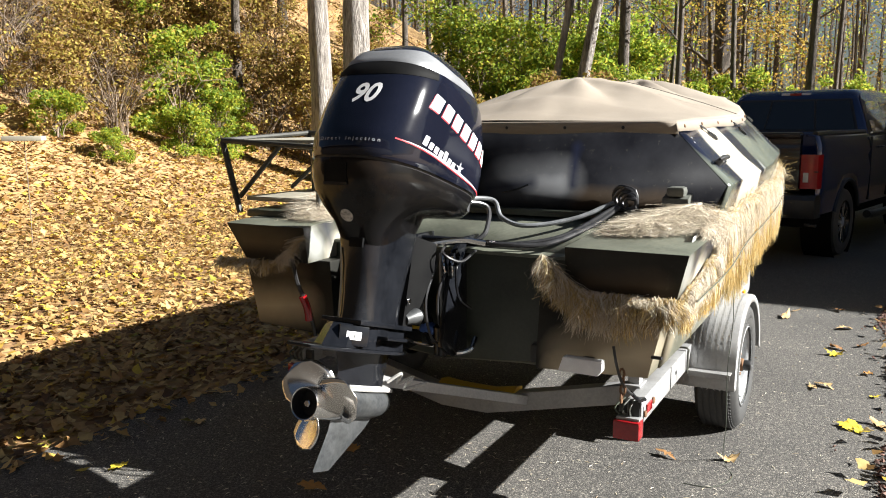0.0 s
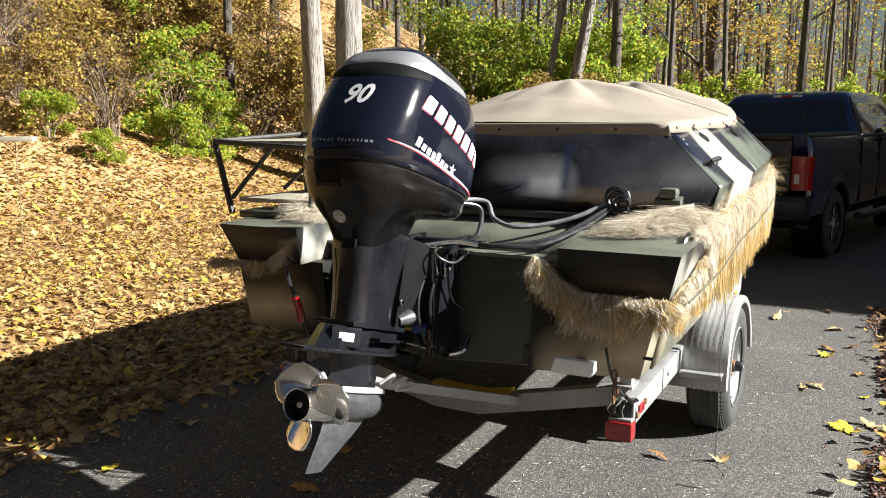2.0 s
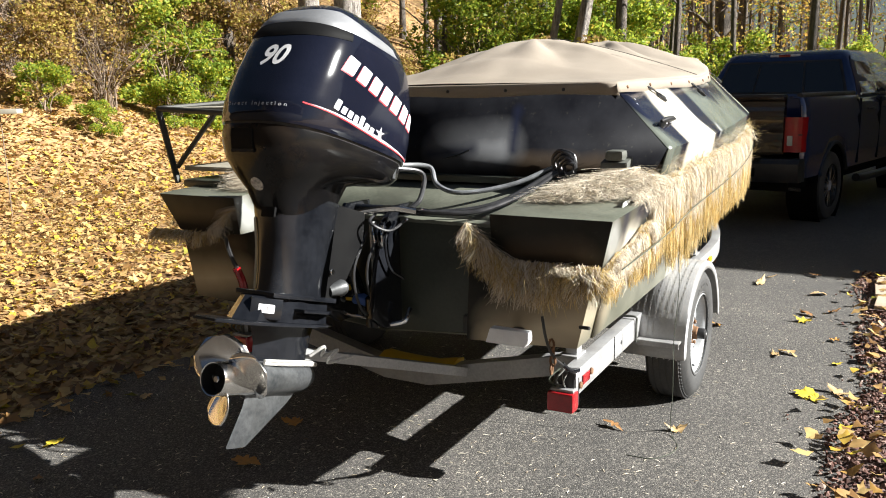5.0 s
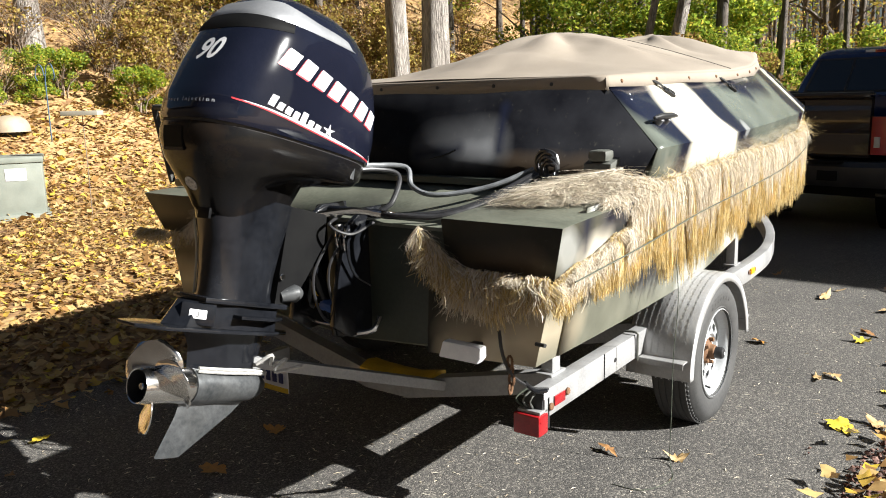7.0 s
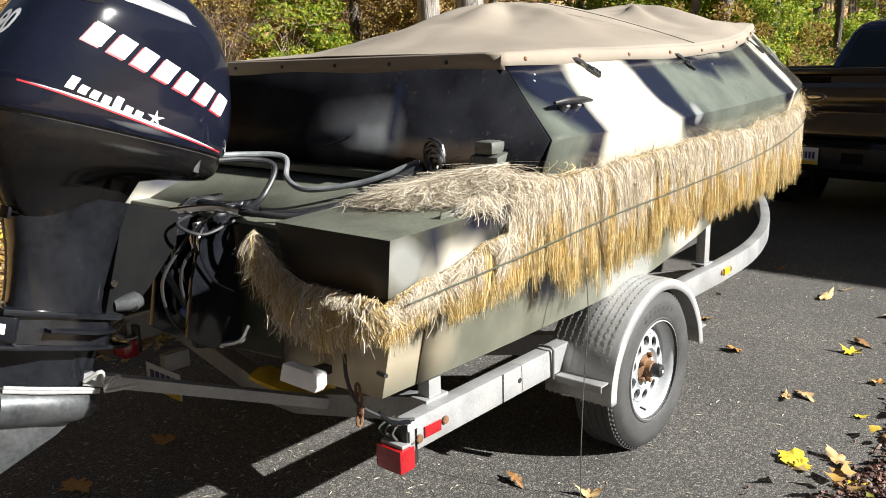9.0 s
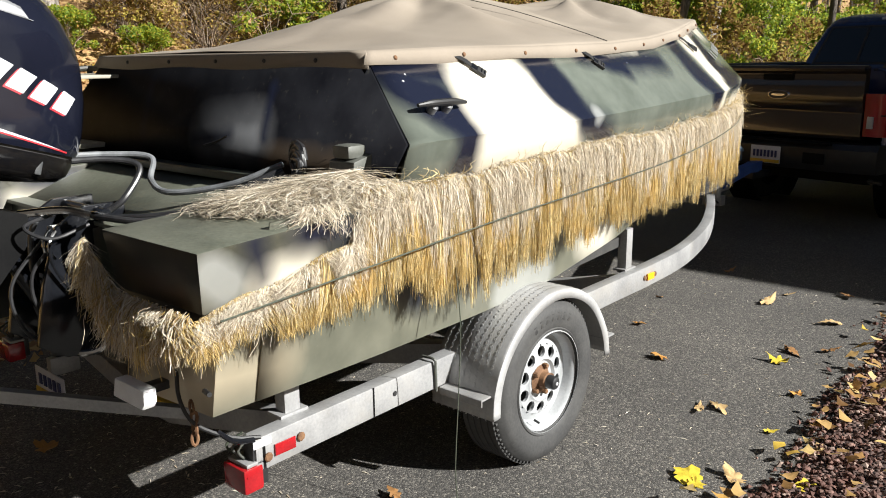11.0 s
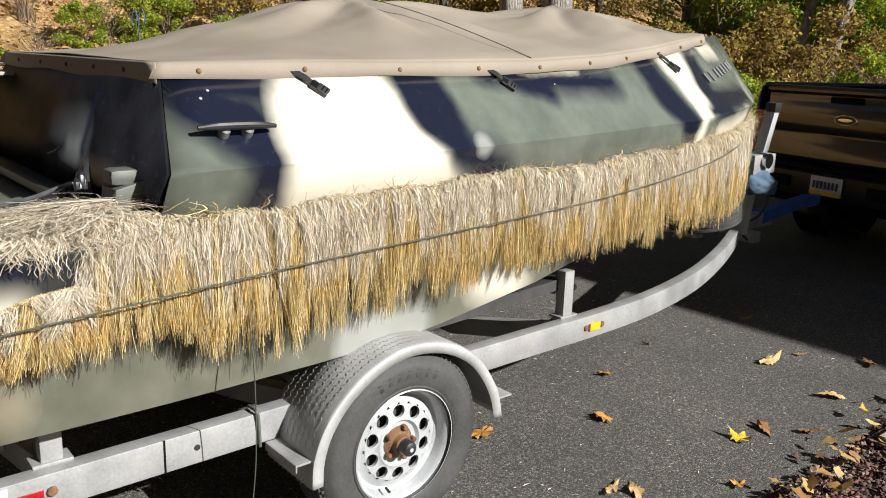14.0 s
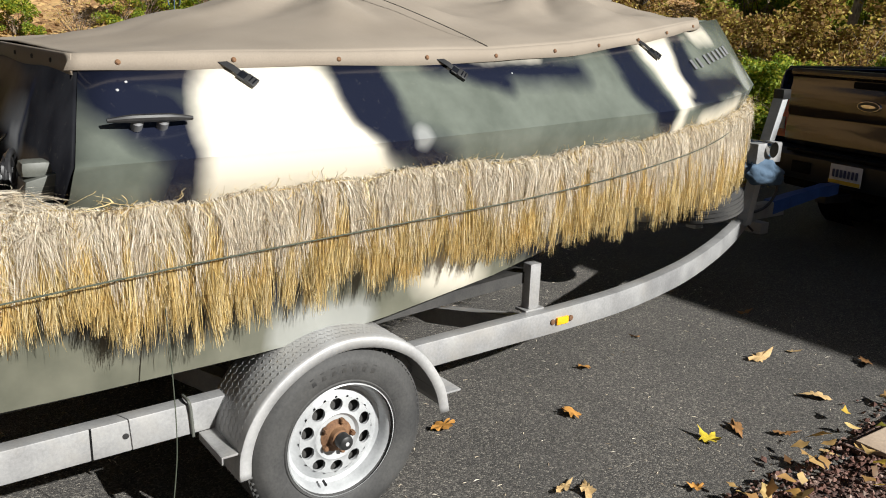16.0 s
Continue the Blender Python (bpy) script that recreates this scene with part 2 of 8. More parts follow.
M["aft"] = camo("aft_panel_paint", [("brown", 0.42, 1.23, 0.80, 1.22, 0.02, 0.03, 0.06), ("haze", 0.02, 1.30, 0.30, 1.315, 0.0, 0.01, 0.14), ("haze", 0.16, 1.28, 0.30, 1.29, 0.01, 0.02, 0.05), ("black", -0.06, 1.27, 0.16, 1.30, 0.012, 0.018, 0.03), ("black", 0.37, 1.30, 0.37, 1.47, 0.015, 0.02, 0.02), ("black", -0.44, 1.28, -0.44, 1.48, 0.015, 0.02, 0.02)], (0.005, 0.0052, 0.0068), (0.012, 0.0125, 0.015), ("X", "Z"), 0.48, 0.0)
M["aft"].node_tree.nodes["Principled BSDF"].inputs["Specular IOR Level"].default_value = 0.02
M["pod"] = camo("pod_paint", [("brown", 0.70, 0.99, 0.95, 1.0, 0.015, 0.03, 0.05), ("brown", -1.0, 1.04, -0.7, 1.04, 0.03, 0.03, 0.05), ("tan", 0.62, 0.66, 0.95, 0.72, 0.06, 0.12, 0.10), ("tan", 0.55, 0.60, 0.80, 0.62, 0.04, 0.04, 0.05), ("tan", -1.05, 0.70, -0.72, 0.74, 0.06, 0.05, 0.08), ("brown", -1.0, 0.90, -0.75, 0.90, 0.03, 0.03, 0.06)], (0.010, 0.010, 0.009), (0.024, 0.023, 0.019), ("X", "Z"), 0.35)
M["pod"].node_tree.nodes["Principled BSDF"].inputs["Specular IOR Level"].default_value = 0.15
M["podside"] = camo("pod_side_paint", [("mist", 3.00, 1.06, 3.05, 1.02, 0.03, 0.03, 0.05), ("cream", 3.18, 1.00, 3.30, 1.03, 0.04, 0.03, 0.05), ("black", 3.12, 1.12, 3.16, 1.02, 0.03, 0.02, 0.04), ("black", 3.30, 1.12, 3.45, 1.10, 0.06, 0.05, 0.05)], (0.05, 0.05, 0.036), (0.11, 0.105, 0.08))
M["mount"] = surface("grey_paint", (0.055, 0.058, 0.05), (0.10, 0.104, 0.092), 9, 80, (0.4, 0.6), 0, 0.1, 0.001)
M["frame"] = surface("black_tube", (0.014, 0.014, 0.012), (0.04, 0.038, 0.03), 9, 80, (0.4, 0.65), 0, 0.1, 0.001)
M["board"] = surface("pale_board", (0.24, 0.22, 0.175), (0.34, 0.32, 0.26), 4, 60, (0.5, 0.8), 0, 0.1, 0.002)
M["cable"] = surface("black_hose", (0.012, 0.012, 0.013), (0.03, 0.03, 0.032), 20, 200, (0.25, 0.45), 0, 0.1, 0.001)
M["greycable"] = surface("grey_hose", (0.09, 0.095, 0.10), (0.19, 0.20, 0.21), 20, 200, (0.3, 0.5), 0, 0.1, 0.001)
M["rope"] = surface("dark_green_cord", (0.03, 0.04, 0.028), (0.07, 0.08, 0.055), 60, 300, (0.7, 0.9), 0, 0.3, 0.001)
M["greyrope"] = surface("weathered_rope", (0.26, 0.255, 0.24), (0.44, 0.43, 0.41), 60, 300, (0.7, 0.9), 0, 0.4, 0.002)
M["bluecloth"] = surface("blue_cloth", (0.03, 0.06, 0.10), (0.075, 0.12, 0.18), 9, 120, (0.8, 0.95), 0, 0.4, 0.004)
M["blue"] = surface("blue_strap_steel", (0.02, 0.06, 0.22), (0.05, 0.12, 0.38), 9, 120, (0.4, 0.6), 0, 0.2, 0.002)
M["truck"] = surface("dark_blue_grey_paint", (0.012, 0.028, 0.095), (0.020, 0.042, 0.13), 2, 200, (0.12, 0.20), 0.30, 0.01, 0.0005, coat=0.9)
# the brown of reflected leaves is put into the tailgate's base colour
M["tailgate"] = surface("brown_reflection_paint", (0.032, 0.026, 0.021), (0.042, 0.033, 0.026), 2, 200, (0.14, 0.24), 0.2, 0.01, 0.0005, coat=0.9)
M["window"] = glassy("dark_glass", (0.006, 0.007, 0.008))
M["chrome"] = surface("chrome", (0.5, 0.5, 0.5), (0.7, 0.7, 0.7), 9, 100, (0.08, 0.18), 1.0, 0.02, 0.0005)
M["platewhite"] = surface("pale_plate", (0.55, 0.56, 0.62), (0.66, 0.67, 0.72), 30, 200, (0.4, 0.6), 0, 0)
M["platebar"] = surface("dark_blue_ink", (0.02, 0.03, 0.10), (0.03, 0.04, 0.14), 30, 200, (0.5, 0.6), 0, 0)
M["utility"] = surface("grey_green_cabinet", (0.15, 0.165, 0.14), (0.22, 0.235, 0.20), 4, 80, (0.45, 0.65), 0, 0.05, 0.002)
M["straw"] = island("raffia", [(0.0, (0.10, 0.06, 0.02)), (0.13, (0.36, 0.25, 0.09)), (0.40, (0.68, 0.50, 0.20)), (0.75, (0.80, 0.645, 0.34)), (0.92, (0.88, 0.78, 0.52)), (1.0, (0.48, 0.35, 0.16))], 0.6, 0.25, 0.25, 40, patch=(0.70, 0.47, 0.15))
M["strawpale"] = island("bleached_raffia", [(0.0, (0.20, 0.15, 0.10)), (0.13, (0.56, 0.47, 0.35)), (0.5, (0.80, 0.71, 0.57)), (0.8, (0.90, 0.84, 0.73)), (1.0, (0.56, 0.47, 0.33))], 0.6, 0.25, 0.25, 40)
M["litter"] = island("fallen_leaves", [(0.0, (0.10, 0.050, 0.020)), (0.18, (0.27, 0.145, 0.05)), (0.40, (0.46, 0.285, 0.11)), (0.64, (0.60, 0.44, 0.18)), (0.82, (0.38, 0.20, 0.07)), (0.92, (0.60, 0.40, 0.07)), (0.985, (0.66, 0.50, 0.05)), (1.0, (0.20, 0.22, 0.04))], 0.55, 0.35, 0.15, 25)
M["greenleaf"] = island("green_leaves", [(0.0, (0.12, 0.20, 0.03)), (0.35, (0.27, 0.38, 0.05)), (0.7, (0.46, 0.53, 0.07)), (0.88, (0.60, 0.58, 0.08)), (1.0, (0.62, 0.44, 0.07))], 0.5, 0.3, 0.62, 12)
M["autumnleaf"] = island("autumn_leaves", [(0.0, (0.26, 0.14, 0.04)), (0.3, (0.50, 0.30, 0.08)), (0.6, (0.62, 0.44, 0.09)), (0.85, (0.44, 0.38, 0.08)), (1.0, (0.28, 0.30, 0.05))], 0.55, 0.3, 0.45, 12)
M["dryleaf"] = island("dry_leaves", [(0.0, (0.16, 0.09, 0.03)), (0.4, (0.34, 0.21, 0.08)), (0.7, (0.48, 0.36, 0.10)), (0.9, (0.56, 0.46, 0.10)), (1.0, (0.22, 0.22, 0.05))], 0.6, 0.2, 0.45, 12)
M["twig"] = island("twigs", [(0.0, (0.08, 0.055, 0.035)), (0.6, (0.19, 0.14, 0.10)), (1.0, (0.28, 0.22, 0.17))], 0.85, 0.2, 0.0, 20)
M["bark"] = surface("grey_bark", (0.04, 0.032, 0.026), (0.20, 0.165, 0.135), 5, 26, (0.8, 0.95), 0, 1.0, 0.06, stretch=(3.0, 3.0, 0.5))
M["palebark"] = surface("pale_shaggy_bark", (0.12, 0.10, 0.085), (0.52, 0.47, 0.42), 4, 16, (0.8, 0.95), 0, 1.0, 0.10, stretch=(3.0, 3.0, 0.35))
M["backwall"] = surface("dark_brown_siding", (0.035, 0.028, 0.022), (0.06, 0.048, 0.038), 2, 40, (0.7, 0.9), 0, 0.1, 0.003)
M["house"] = surface("brown_siding", (0.07, 0.06, 0.05), (0.11, 0.095, 0.08), 2, 40, (0.6, 0.8), 0, 0.1, 0.003)
M["roof"] = surface("grey_shingle", (0.06, 0.06, 0.065), (0.12, 0.12, 0.125), 4, 50, (0.8, 0.95), 0, 0.4, 0.006)


def asphalt():
    m, t, p = nodes_of("asphalt")
    co = t.nodes.new("ShaderNodeTexCoord").outputs["Object"]
    v = add(t, "ShaderNodeTexVoronoi", Scale=165.0)
    t.links.new(co, v.inputs["Vector"])
    stone = ramp(t, v.outputs["Color"], [(0.0, (0.026, 0.026, 0.027)), (0.5, (0.072, 0.070, 0.069)), (0.8, (0.165, 0.160, 0.152)), (1.0, (0.40, 0.38, 0.34))])
    tone = ramp(t, noise_of(t, 0.9, 6.0, 0.6), [(0.3, (0.70, 0.68, 0.65)), (0.7, (1.08, 1.03, 0.96))])
    t.links.new(mix(t, 1.0, stone, tone, "MULTIPLY"), p.inputs["Base Color"])
    p.inputs["Roughness"].default_value = 0.85
    h = maths(t, "SUBTRACT", 1.0, v.outputs["Distance"])
    bump_to(t, p, h, 0.7, 0.004)
    return m


def soil(name, stops, scale):
    m, t, p = nodes_of(name)
    co = t.nodes.new("ShaderNodeTexCoord").outputs["Object"]
    v = add(t, "ShaderNodeTexVoronoi", Scale=scale, Randomness=1.0)
    t.links.new(co, v.inputs["Vector"])
    col = ramp(t, v.outputs["Color"], stops)
    tone = ramp(t, noise_of(t, 0.7, 6.0, 0.65), [(0.3, (0.55, 0.5, 0.45)), (0.7, (1.0, 1.0, 1.0))])
    t.links.new(mix(t, 1.0, col, tone, "MULTIPLY"), p.inputs["Base Color"])
    p.inputs["Roughness"].default_value = 0.9
    bump_to(t, p, maths(t, "SUBTRACT", 1.0, v.outputs["Distance"]), 0.8, 0.03)
    return m


M["asphalt"] = asphalt()
M["leafsoil"] = soil("leaf_covered_soil", [(0.0, (0.13, 0.06, 0.025)), (0.3, (0.30, 0.17, 0.07)), (0.6, (0.45, 0.29, 0.13)), (0.85, (0.52, 0.36, 0.15)), (1.0, (0.24, 0.12, 0.05))], 11.0)
M["mulch"] = soil("red_brown_gravel", [(0.0, (0.045, 0.025, 0.022)), (0.5, (0.11, 0.065, 0.055)), (0.85, (0.20, 0.13, 0.11)), (1.0, (0.33, 0.24, 0.20))], 45.0)
M["stone"] = island("red_brown_stones", [(0.0, (0.05, 0.024, 0.019)), (0.5, (0.145, 0.070, 0.054)), (0.85, (0.22, 0.13, 0.105)), (1.0, (0.32, 0.24, 0.20))], 0.85, 0.3, 0.0, 60)



def each_stone():
    m, t, p = nodes_of("loose_red_brown_stone")
    col = ramp(t, t.nodes.new("ShaderNodeObjectInfo").outputs["Random"], [(0.0, (0.05, 0.024, 0.019)), (0.5, (0.15, 0.072, 0.056)), (0.85, (0.23, 0.135, 0.11)), (1.0, (0.34, 0.25, 0.21))])
    t.links.new(mix(t, 0.4, col, ramp(t, noise_of(t, 120.0), [(0.3, (0.4, 0.4, 0.4)), (0.7, (1, 1, 1))]), "MULTIPLY"), p.inputs["Base Color"])
    p.inputs["Roughness"].default_value = 0.85
    bump_to(t, p, noise_of(t, 160.0), 0.4, 0.002)
    return m


M["loosestone"] = each_stone()
M["flagstone"] = surface("tan_sandstone", (0.33, 0.25, 0.18), (0.50, 0.40, 0.31), 3, 50, (0.75, 0.95), 0, 0.4, 0.004, dirt=(0.25, 0.17, 0.12))

# ---- building helpers ----
PLACE = {}


def thing(name, at, label, category, group="", kind=""):
    """An empty at the base of a thing; its parts are built in world coordinates."""
    ob = new(name)
    ob.empty_display_size = 0.1
    ob.location = at
    PLACE[ob.name] = Matrix.Translation(at)
    return tagged(ob, label, category, group, kind)


def mesh_of(name, bm, material, smooth=None):
    me = bpy.data.meshes.new(name)
    bm.normal_update()
    bm.to_mesh(me)
    bm.free()
    for mt in material if isinstance(material, (list, tuple)) else [material]:
        me.materials.append(mt)
    if smooth is not None:
        me.polygons.foreach_set("use_smooth", [True] * len(me.polygons))
        me.set_sharp_from_angle(angle=radians(smooth))
    return me


def part(name, bm, material, parent, label="", smooth=35):
    me = bm if isinstance(bm, bpy.types.Mesh) else mesh_of(name, bm, material, smooth)
    ob = new(name, me)
    ob.parent = parent
    ob.matrix_parent_inverse = PLACE.get(parent.name, Matrix()).inverted()
    PLACE[ob.name] = Matrix()
    return tagged(ob, label)


def single(name, bm, material, label, category, group="", kind="", smooth=35):
    me = bm if isinstance(bm, bpy.types.Mesh) else mesh_of(name, bm, material, smooth)
    return tagged(new(name, me), label, category, group, kind)


def quads(name, verts, faces, material, smooth=False):
    me = bpy.data.meshes.new(name)
    me.from_pydata(verts, [], faces)
    me.materials.append(material)
    if smooth:
        me.polygons.foreach_set("use_smooth", [True] * len(me.polygons))
    return me


def bevelled(bm, faces_or_none, width, segments=2):
    if width > 0:
        es = bm.edges if faces_or_none is None else faces_or_none
        bmesh.ops.bevel(bm, geom=list(es), offset=width, segments=segments, affect="EDGES", profile=0.6, clamp_overlap=True)
    return bm


def box(x0, x1, y0, y1, z0, z1, bevel=0.004, bm=None, m=None):
    b = bmesh.new()
    bmesh.ops.create_cube(b, size=1, matrix=Matrix.Translation(((x0 + x1) / 2, (y0 + y1) / 2, (z0 + z1) / 2)) @ Matrix.Diagonal((x1 - x0, y1 - y0, z1 - z0, 1)))
    bevelled(b, None, bevel, 2)
    if m is not None:
        b.transform(m)
    return joined(bm, b)


def joined(bm, b):
    if bm is None:
        return b
    me = bpy.data.meshes.new("tmp")
    b.to_mesh(me)
    b.free()
    bm.from_mesh(me)
    bpy.data.meshes.remove(me)
    return bm


def loft(rings, closed=True, caps=True, bm=None, flip=False):
    """Skin through rings of equally many points."""
    bm = bm or bmesh.new()
    vs = [[bm.verts.new(p) for p in r] for r in rings]
    n = len(vs[0])
    for a, b in zip(vs, vs[1:]):
        for i in range(n if closed else n - 1):
            j = (i + 1) % n
            f = (a[i], a[j], b[j], b[i])
            if len({v.co.to_tuple(6) for v in f}) >= 3:
                bm.faces.new(f)
    if caps and closed:
        for r in (vs[0], vs[-1]):
            try:
                bm.faces.new(r)
            except ValueError:
                pass
    bmesh.ops.remove_doubles(bm, verts=bm.verts, dist=1e-5)
    bmesh.ops.recalc_face_normals(bm, faces=bm.faces)
    return bm


def prism(pts, axis, a, b, bevel=0.0, bm=None):
    """A polygon of (u, v) pushed along an axis from a to b."""
    put = {"x": lambda u, v, s: (s, u, v), "y": lambda u, v, s: (u, s, v), "z": lambda u, v, s: (u, v, s)}[axis]
    c = loft([[put(u, v, a) for u, v in pts], [put(u, v, b) for u, v in pts]])
    bevelled(c, None, bevel, 2)
    return joined(bm, c)


def smooth_line(pts, steps=6):
    """A Catmull-Rom line through the points."""
    p = [Vector(q) for q in pts]
    p = [p[0] * 2 - p[1]] + p + [p[-1] * 2 - p[-2]]
    out = []
    for i in range(1, len(p) - 2):
        for k in range(steps):
            s = k / steps
            out.append(0.5 * ((2 * p[i]) + (p[i + 1] - p[i - 1]) * s + (2 * p[i - 1] - 5 * p[i] + 4 * p[i + 1] - p[i + 2]) * s * s + (3 * p[i] - p[i - 1] - 3 * p[i + 1] + p[i + 2]) * s ** 3))
    return out + [p[-2]]


def tube(pts, radius, sides=8, steps=6, bm=None):
    line = smooth_line(pts, steps) if steps > 1 else [Vector(q) for q in pts]
    rs = radius if isinstance(radius, (list, tuple)) else [radius, radius]
    rings, side = [], None
    for i, q in enumerate(line):
        d = (line[min(i + 1, len(line) - 1)] - line[max(i - 1, 0)]).normalized()
        side = d.orthogonal().normalized() if side is None else (side - d * side.dot(d)).normalized()
        up = d.cross(side)
        f = i / (len(line) - 1) * (len(rs) - 1)
        k = min(int(f), len(rs) - 2)
        r = rs[k] + (rs[k + 1] - rs[k]) * (f - k)
        rings.append([q + (side * math.cos(a) + up * math.sin(a)) * r for a in [2 * math.pi * s / sides for s in range(sides)]])
    return joined(bm, loft(rings))


def lathe(profile, m, sides=32, bm=None):
    """Turn (radius, height) round the z axis of m."""
    rings = [[m @ Vector((max(r, 1e-4) * math.cos(a), max(r, 1e-4) * math.sin(a), h)) for a in [2 * math.pi * s / sides for s in range(sides)]] for r, h in profile]
    return joined(bm, loft(rings, caps=False))


def disc(m, r, h, sides=16, bevel=0.0, bm=None):
    return lathe([(0, 0), (r - bevel, 0), (r, bevel), (r, h - bevel), (r - bevel, h), (0, h)], m, sides, bm)


AX = {"x": Matrix.Rotation(radians(90), 4, "Y"), "y": Matrix.Rotation(radians(-90), 4, "X"), "z": Matrix()}
CX = -0.05   # the boat's middle line

# ---- ground ----
def smooth01(v):
    v = min(1.0, max(0.0, v))
    return v * v * (3 - 2 * v)


def left_edge(y):
    return -1.74 - 0.05 * max(0.0, y - 3.0) + 0.07 * math.sin(y * 1.9) + 0.04 * math.sin(y * 5.3)


def right_edge(y):
    return 1.73 + 0.05 * math.sin(y * 1.3 + 1.0) + 0.03 * math.sin(y * 4.1)


def ground_z(x, y):
    """Level by the drive, a gentle lawn to the left, then the wooded hillside."""
    z = -0.03 + 0.010 * max(0.0, min(-2.0 - x, 9.0))
    s = max(0.0, -10.0 - x)
    z += 0.50 * s * s / (s + 1.6) * smooth01((60 - abs(y - 10)) / 30) if s < 40 else 15.0
    z += 0.05 * max(0.0, y - 26.0) * smooth01((60 - y) / 30 + 0.5)
    if x < -3:
        z += 0.12 * smooth01((-3 - x) / 6) * noise.noise((x * 0.35, y * 0.35, 0.0)) + 0.5 * smooth01(s / 5) * noise.noise((x * 0.16, y * 0.16, 3.0))
    return z


def build_ground():
    xs = [-400, -200, -100, -60] + [-40 + 1.0 * i for i in range(28)] + [-12 + 0.5 * i for i in range(34)] + [5, 6, 8, 12, 20, 40, 100, 200, 400]
    ys = [-400, -200, -100, -50, -25, -12, -6] + [-3 + 0.5 * i for i in range(50)] + [22 + 1.5 * i for i in range(26)] + [63, 70, 80, 100, 150, 250, 400]
    vs = [(x, y, ground_z(x, y)) for y in ys for x in xs]
    n = len(xs)
    fs = [(j * n + i, j * n + i + 1, (j + 1) * n + i + 1, (j + 1) * n + i) for j in range(len(ys) - 1) for i in range(n - 1)]
    tagged(new("ground", quads("ground", vs, fs, M["leafsoil"], True)), "earth covered in brown and yellow fallen leaves", "ground", kind="structure")
    # the drive: a slab with ragged edges, its top at zero
    yy = [-14 + 0.25 * i for i in range(96)] + [10 + 1.0 * i for i in range(46)]
    bend = lambda y: 0.012 * max(0.0, y - 14) ** 2
    L = [(left_edge(y) - 0.12 + bend(y), y) for y in yy]
    R = [((right_edge(y) if y < 7.8 else 2.1) + 0.06 + bend(y), y) for y in yy]
    rings = [[(a[0] - 0.02, a[1], -0.06), (a[0], a[1], 0.0), (b[0], b[1], 0.0), (b[0] + 0.02, b[1], -0.06)] for a, b in zip(L, R)]
    tagged(new("road_drive", mesh_of("road_drive", loft(rings, closed=False, caps=False), M["asphalt"])), "grey asphalt drive with worn edges and loose grit", "driveway", kind="structure")
    # the bed of red-brown stone beside the drive
    rows = []
    for i in range(60):
        y = -4 + 0.2 * i
        e = right_edge(y)
        rows.append([(e + 0.03, y, -0.02), (e + 0.10, y, 0.012), (e + 0.6, y, 0.03), (e + 3.5, y, 0.03), (e + 3.6, y, -0.05)])
    BED.append(tagged(new("ground_bed", mesh_of("ground_bed", loft(rows, closed=False, caps=False), M["mulch"])), "planting bed of red-brown crushed stone", "gravel bed", kind="structure"))


BED = []
build_ground()


def leaf_cloud(name, spots, size, material, rng, tilt=0.5, lift=0.02, outline=(1.0, 0.66, 0.9, 0.62, 0.85, 0.45, 0.82, 0.64)):
    """One mesh of many fallen leaves: curled, lobed outlines round a raised middle."""
    n = len(spots)
    k = len(outline)
    ang = np.linspace(0, 2 * np.pi, k, endpoint=False)
    rad = np.array(outline)[None, :] * rng.uniform(0.8, 1.15, (n, k))
    s = size * rng.uniform(0.55, 1.25, n)
    curl = rng.uniform(-0.25, 0.55, n)
    px, py = rad * np.cos(ang) * s[:, None], rad * np.sin(ang) * s[:, None] * rng.uniform(0.55, 0.95, n)[:, None]
    pz = curl[:, None] * (px ** 2 + 0.3 * py ** 2) / s[:, None] + rng.normal(0, 0.07, (n, k)) * s[:, None]
    P = np.stack([np.concatenate([np.zeros((n, 1)), px], 1), np.concatenate([np.zeros((n, 1)), py], 1), np.concatenate([np.zeros((n, 1)), pz], 1)], 2)
    a, tx, ty = rng.uniform(0, 2 * np.pi, n), rng.normal(0, tilt, n), rng.normal(0, tilt, n)
    ca, sa = np.cos(a), np.sin(a)
    X = P[:, :, 0] * ca[:, None] - P[:, :, 1] * sa[:, None]
    Y = P[:, :, 0] * sa[:, None] + P[:, :, 1] * ca[:, None]
    Z = P[:, :, 2] + X * np.clip(tx, -1, 1)[:, None] + Y * np.clip(ty, -1, 1)[:, None]
    low = Z.min(1)
    S = np.array(spots)
    V = np.stack([X + S[:, 0, None], Y + S[:, 1, None], Z - low[:, None] * 0.6 + S[:, 2, None] + rng.uniform(0, lift, n)[:, None]], 2).reshape(-1, 3)
    base = (np.arange(n) * (k + 1))[:, None]
    F = np.stack([np.repeat(base, k, 1), base + 1 + np.arange(k)[None, :], base + 1 + (np.arange(k)[None, :] + 1) % k], 2).reshape(-1, 3)
    me = bpy.data.meshes.new(name)
    me.vertices.add(len(V))
    me.vertices.foreach_set("co", V.ravel())
    me.loops.add(F.size)
    me.loops.foreach_set("vertex_index", F.ravel().astype(np.int32))
    me.polygons.add(len(F))
    me.polygons.foreach_set("loop_start", np.arange(0, F.size, 3, dtype=np.int32))
    me.update(calc_edges=True)
    me.materials.append(material)
    return me


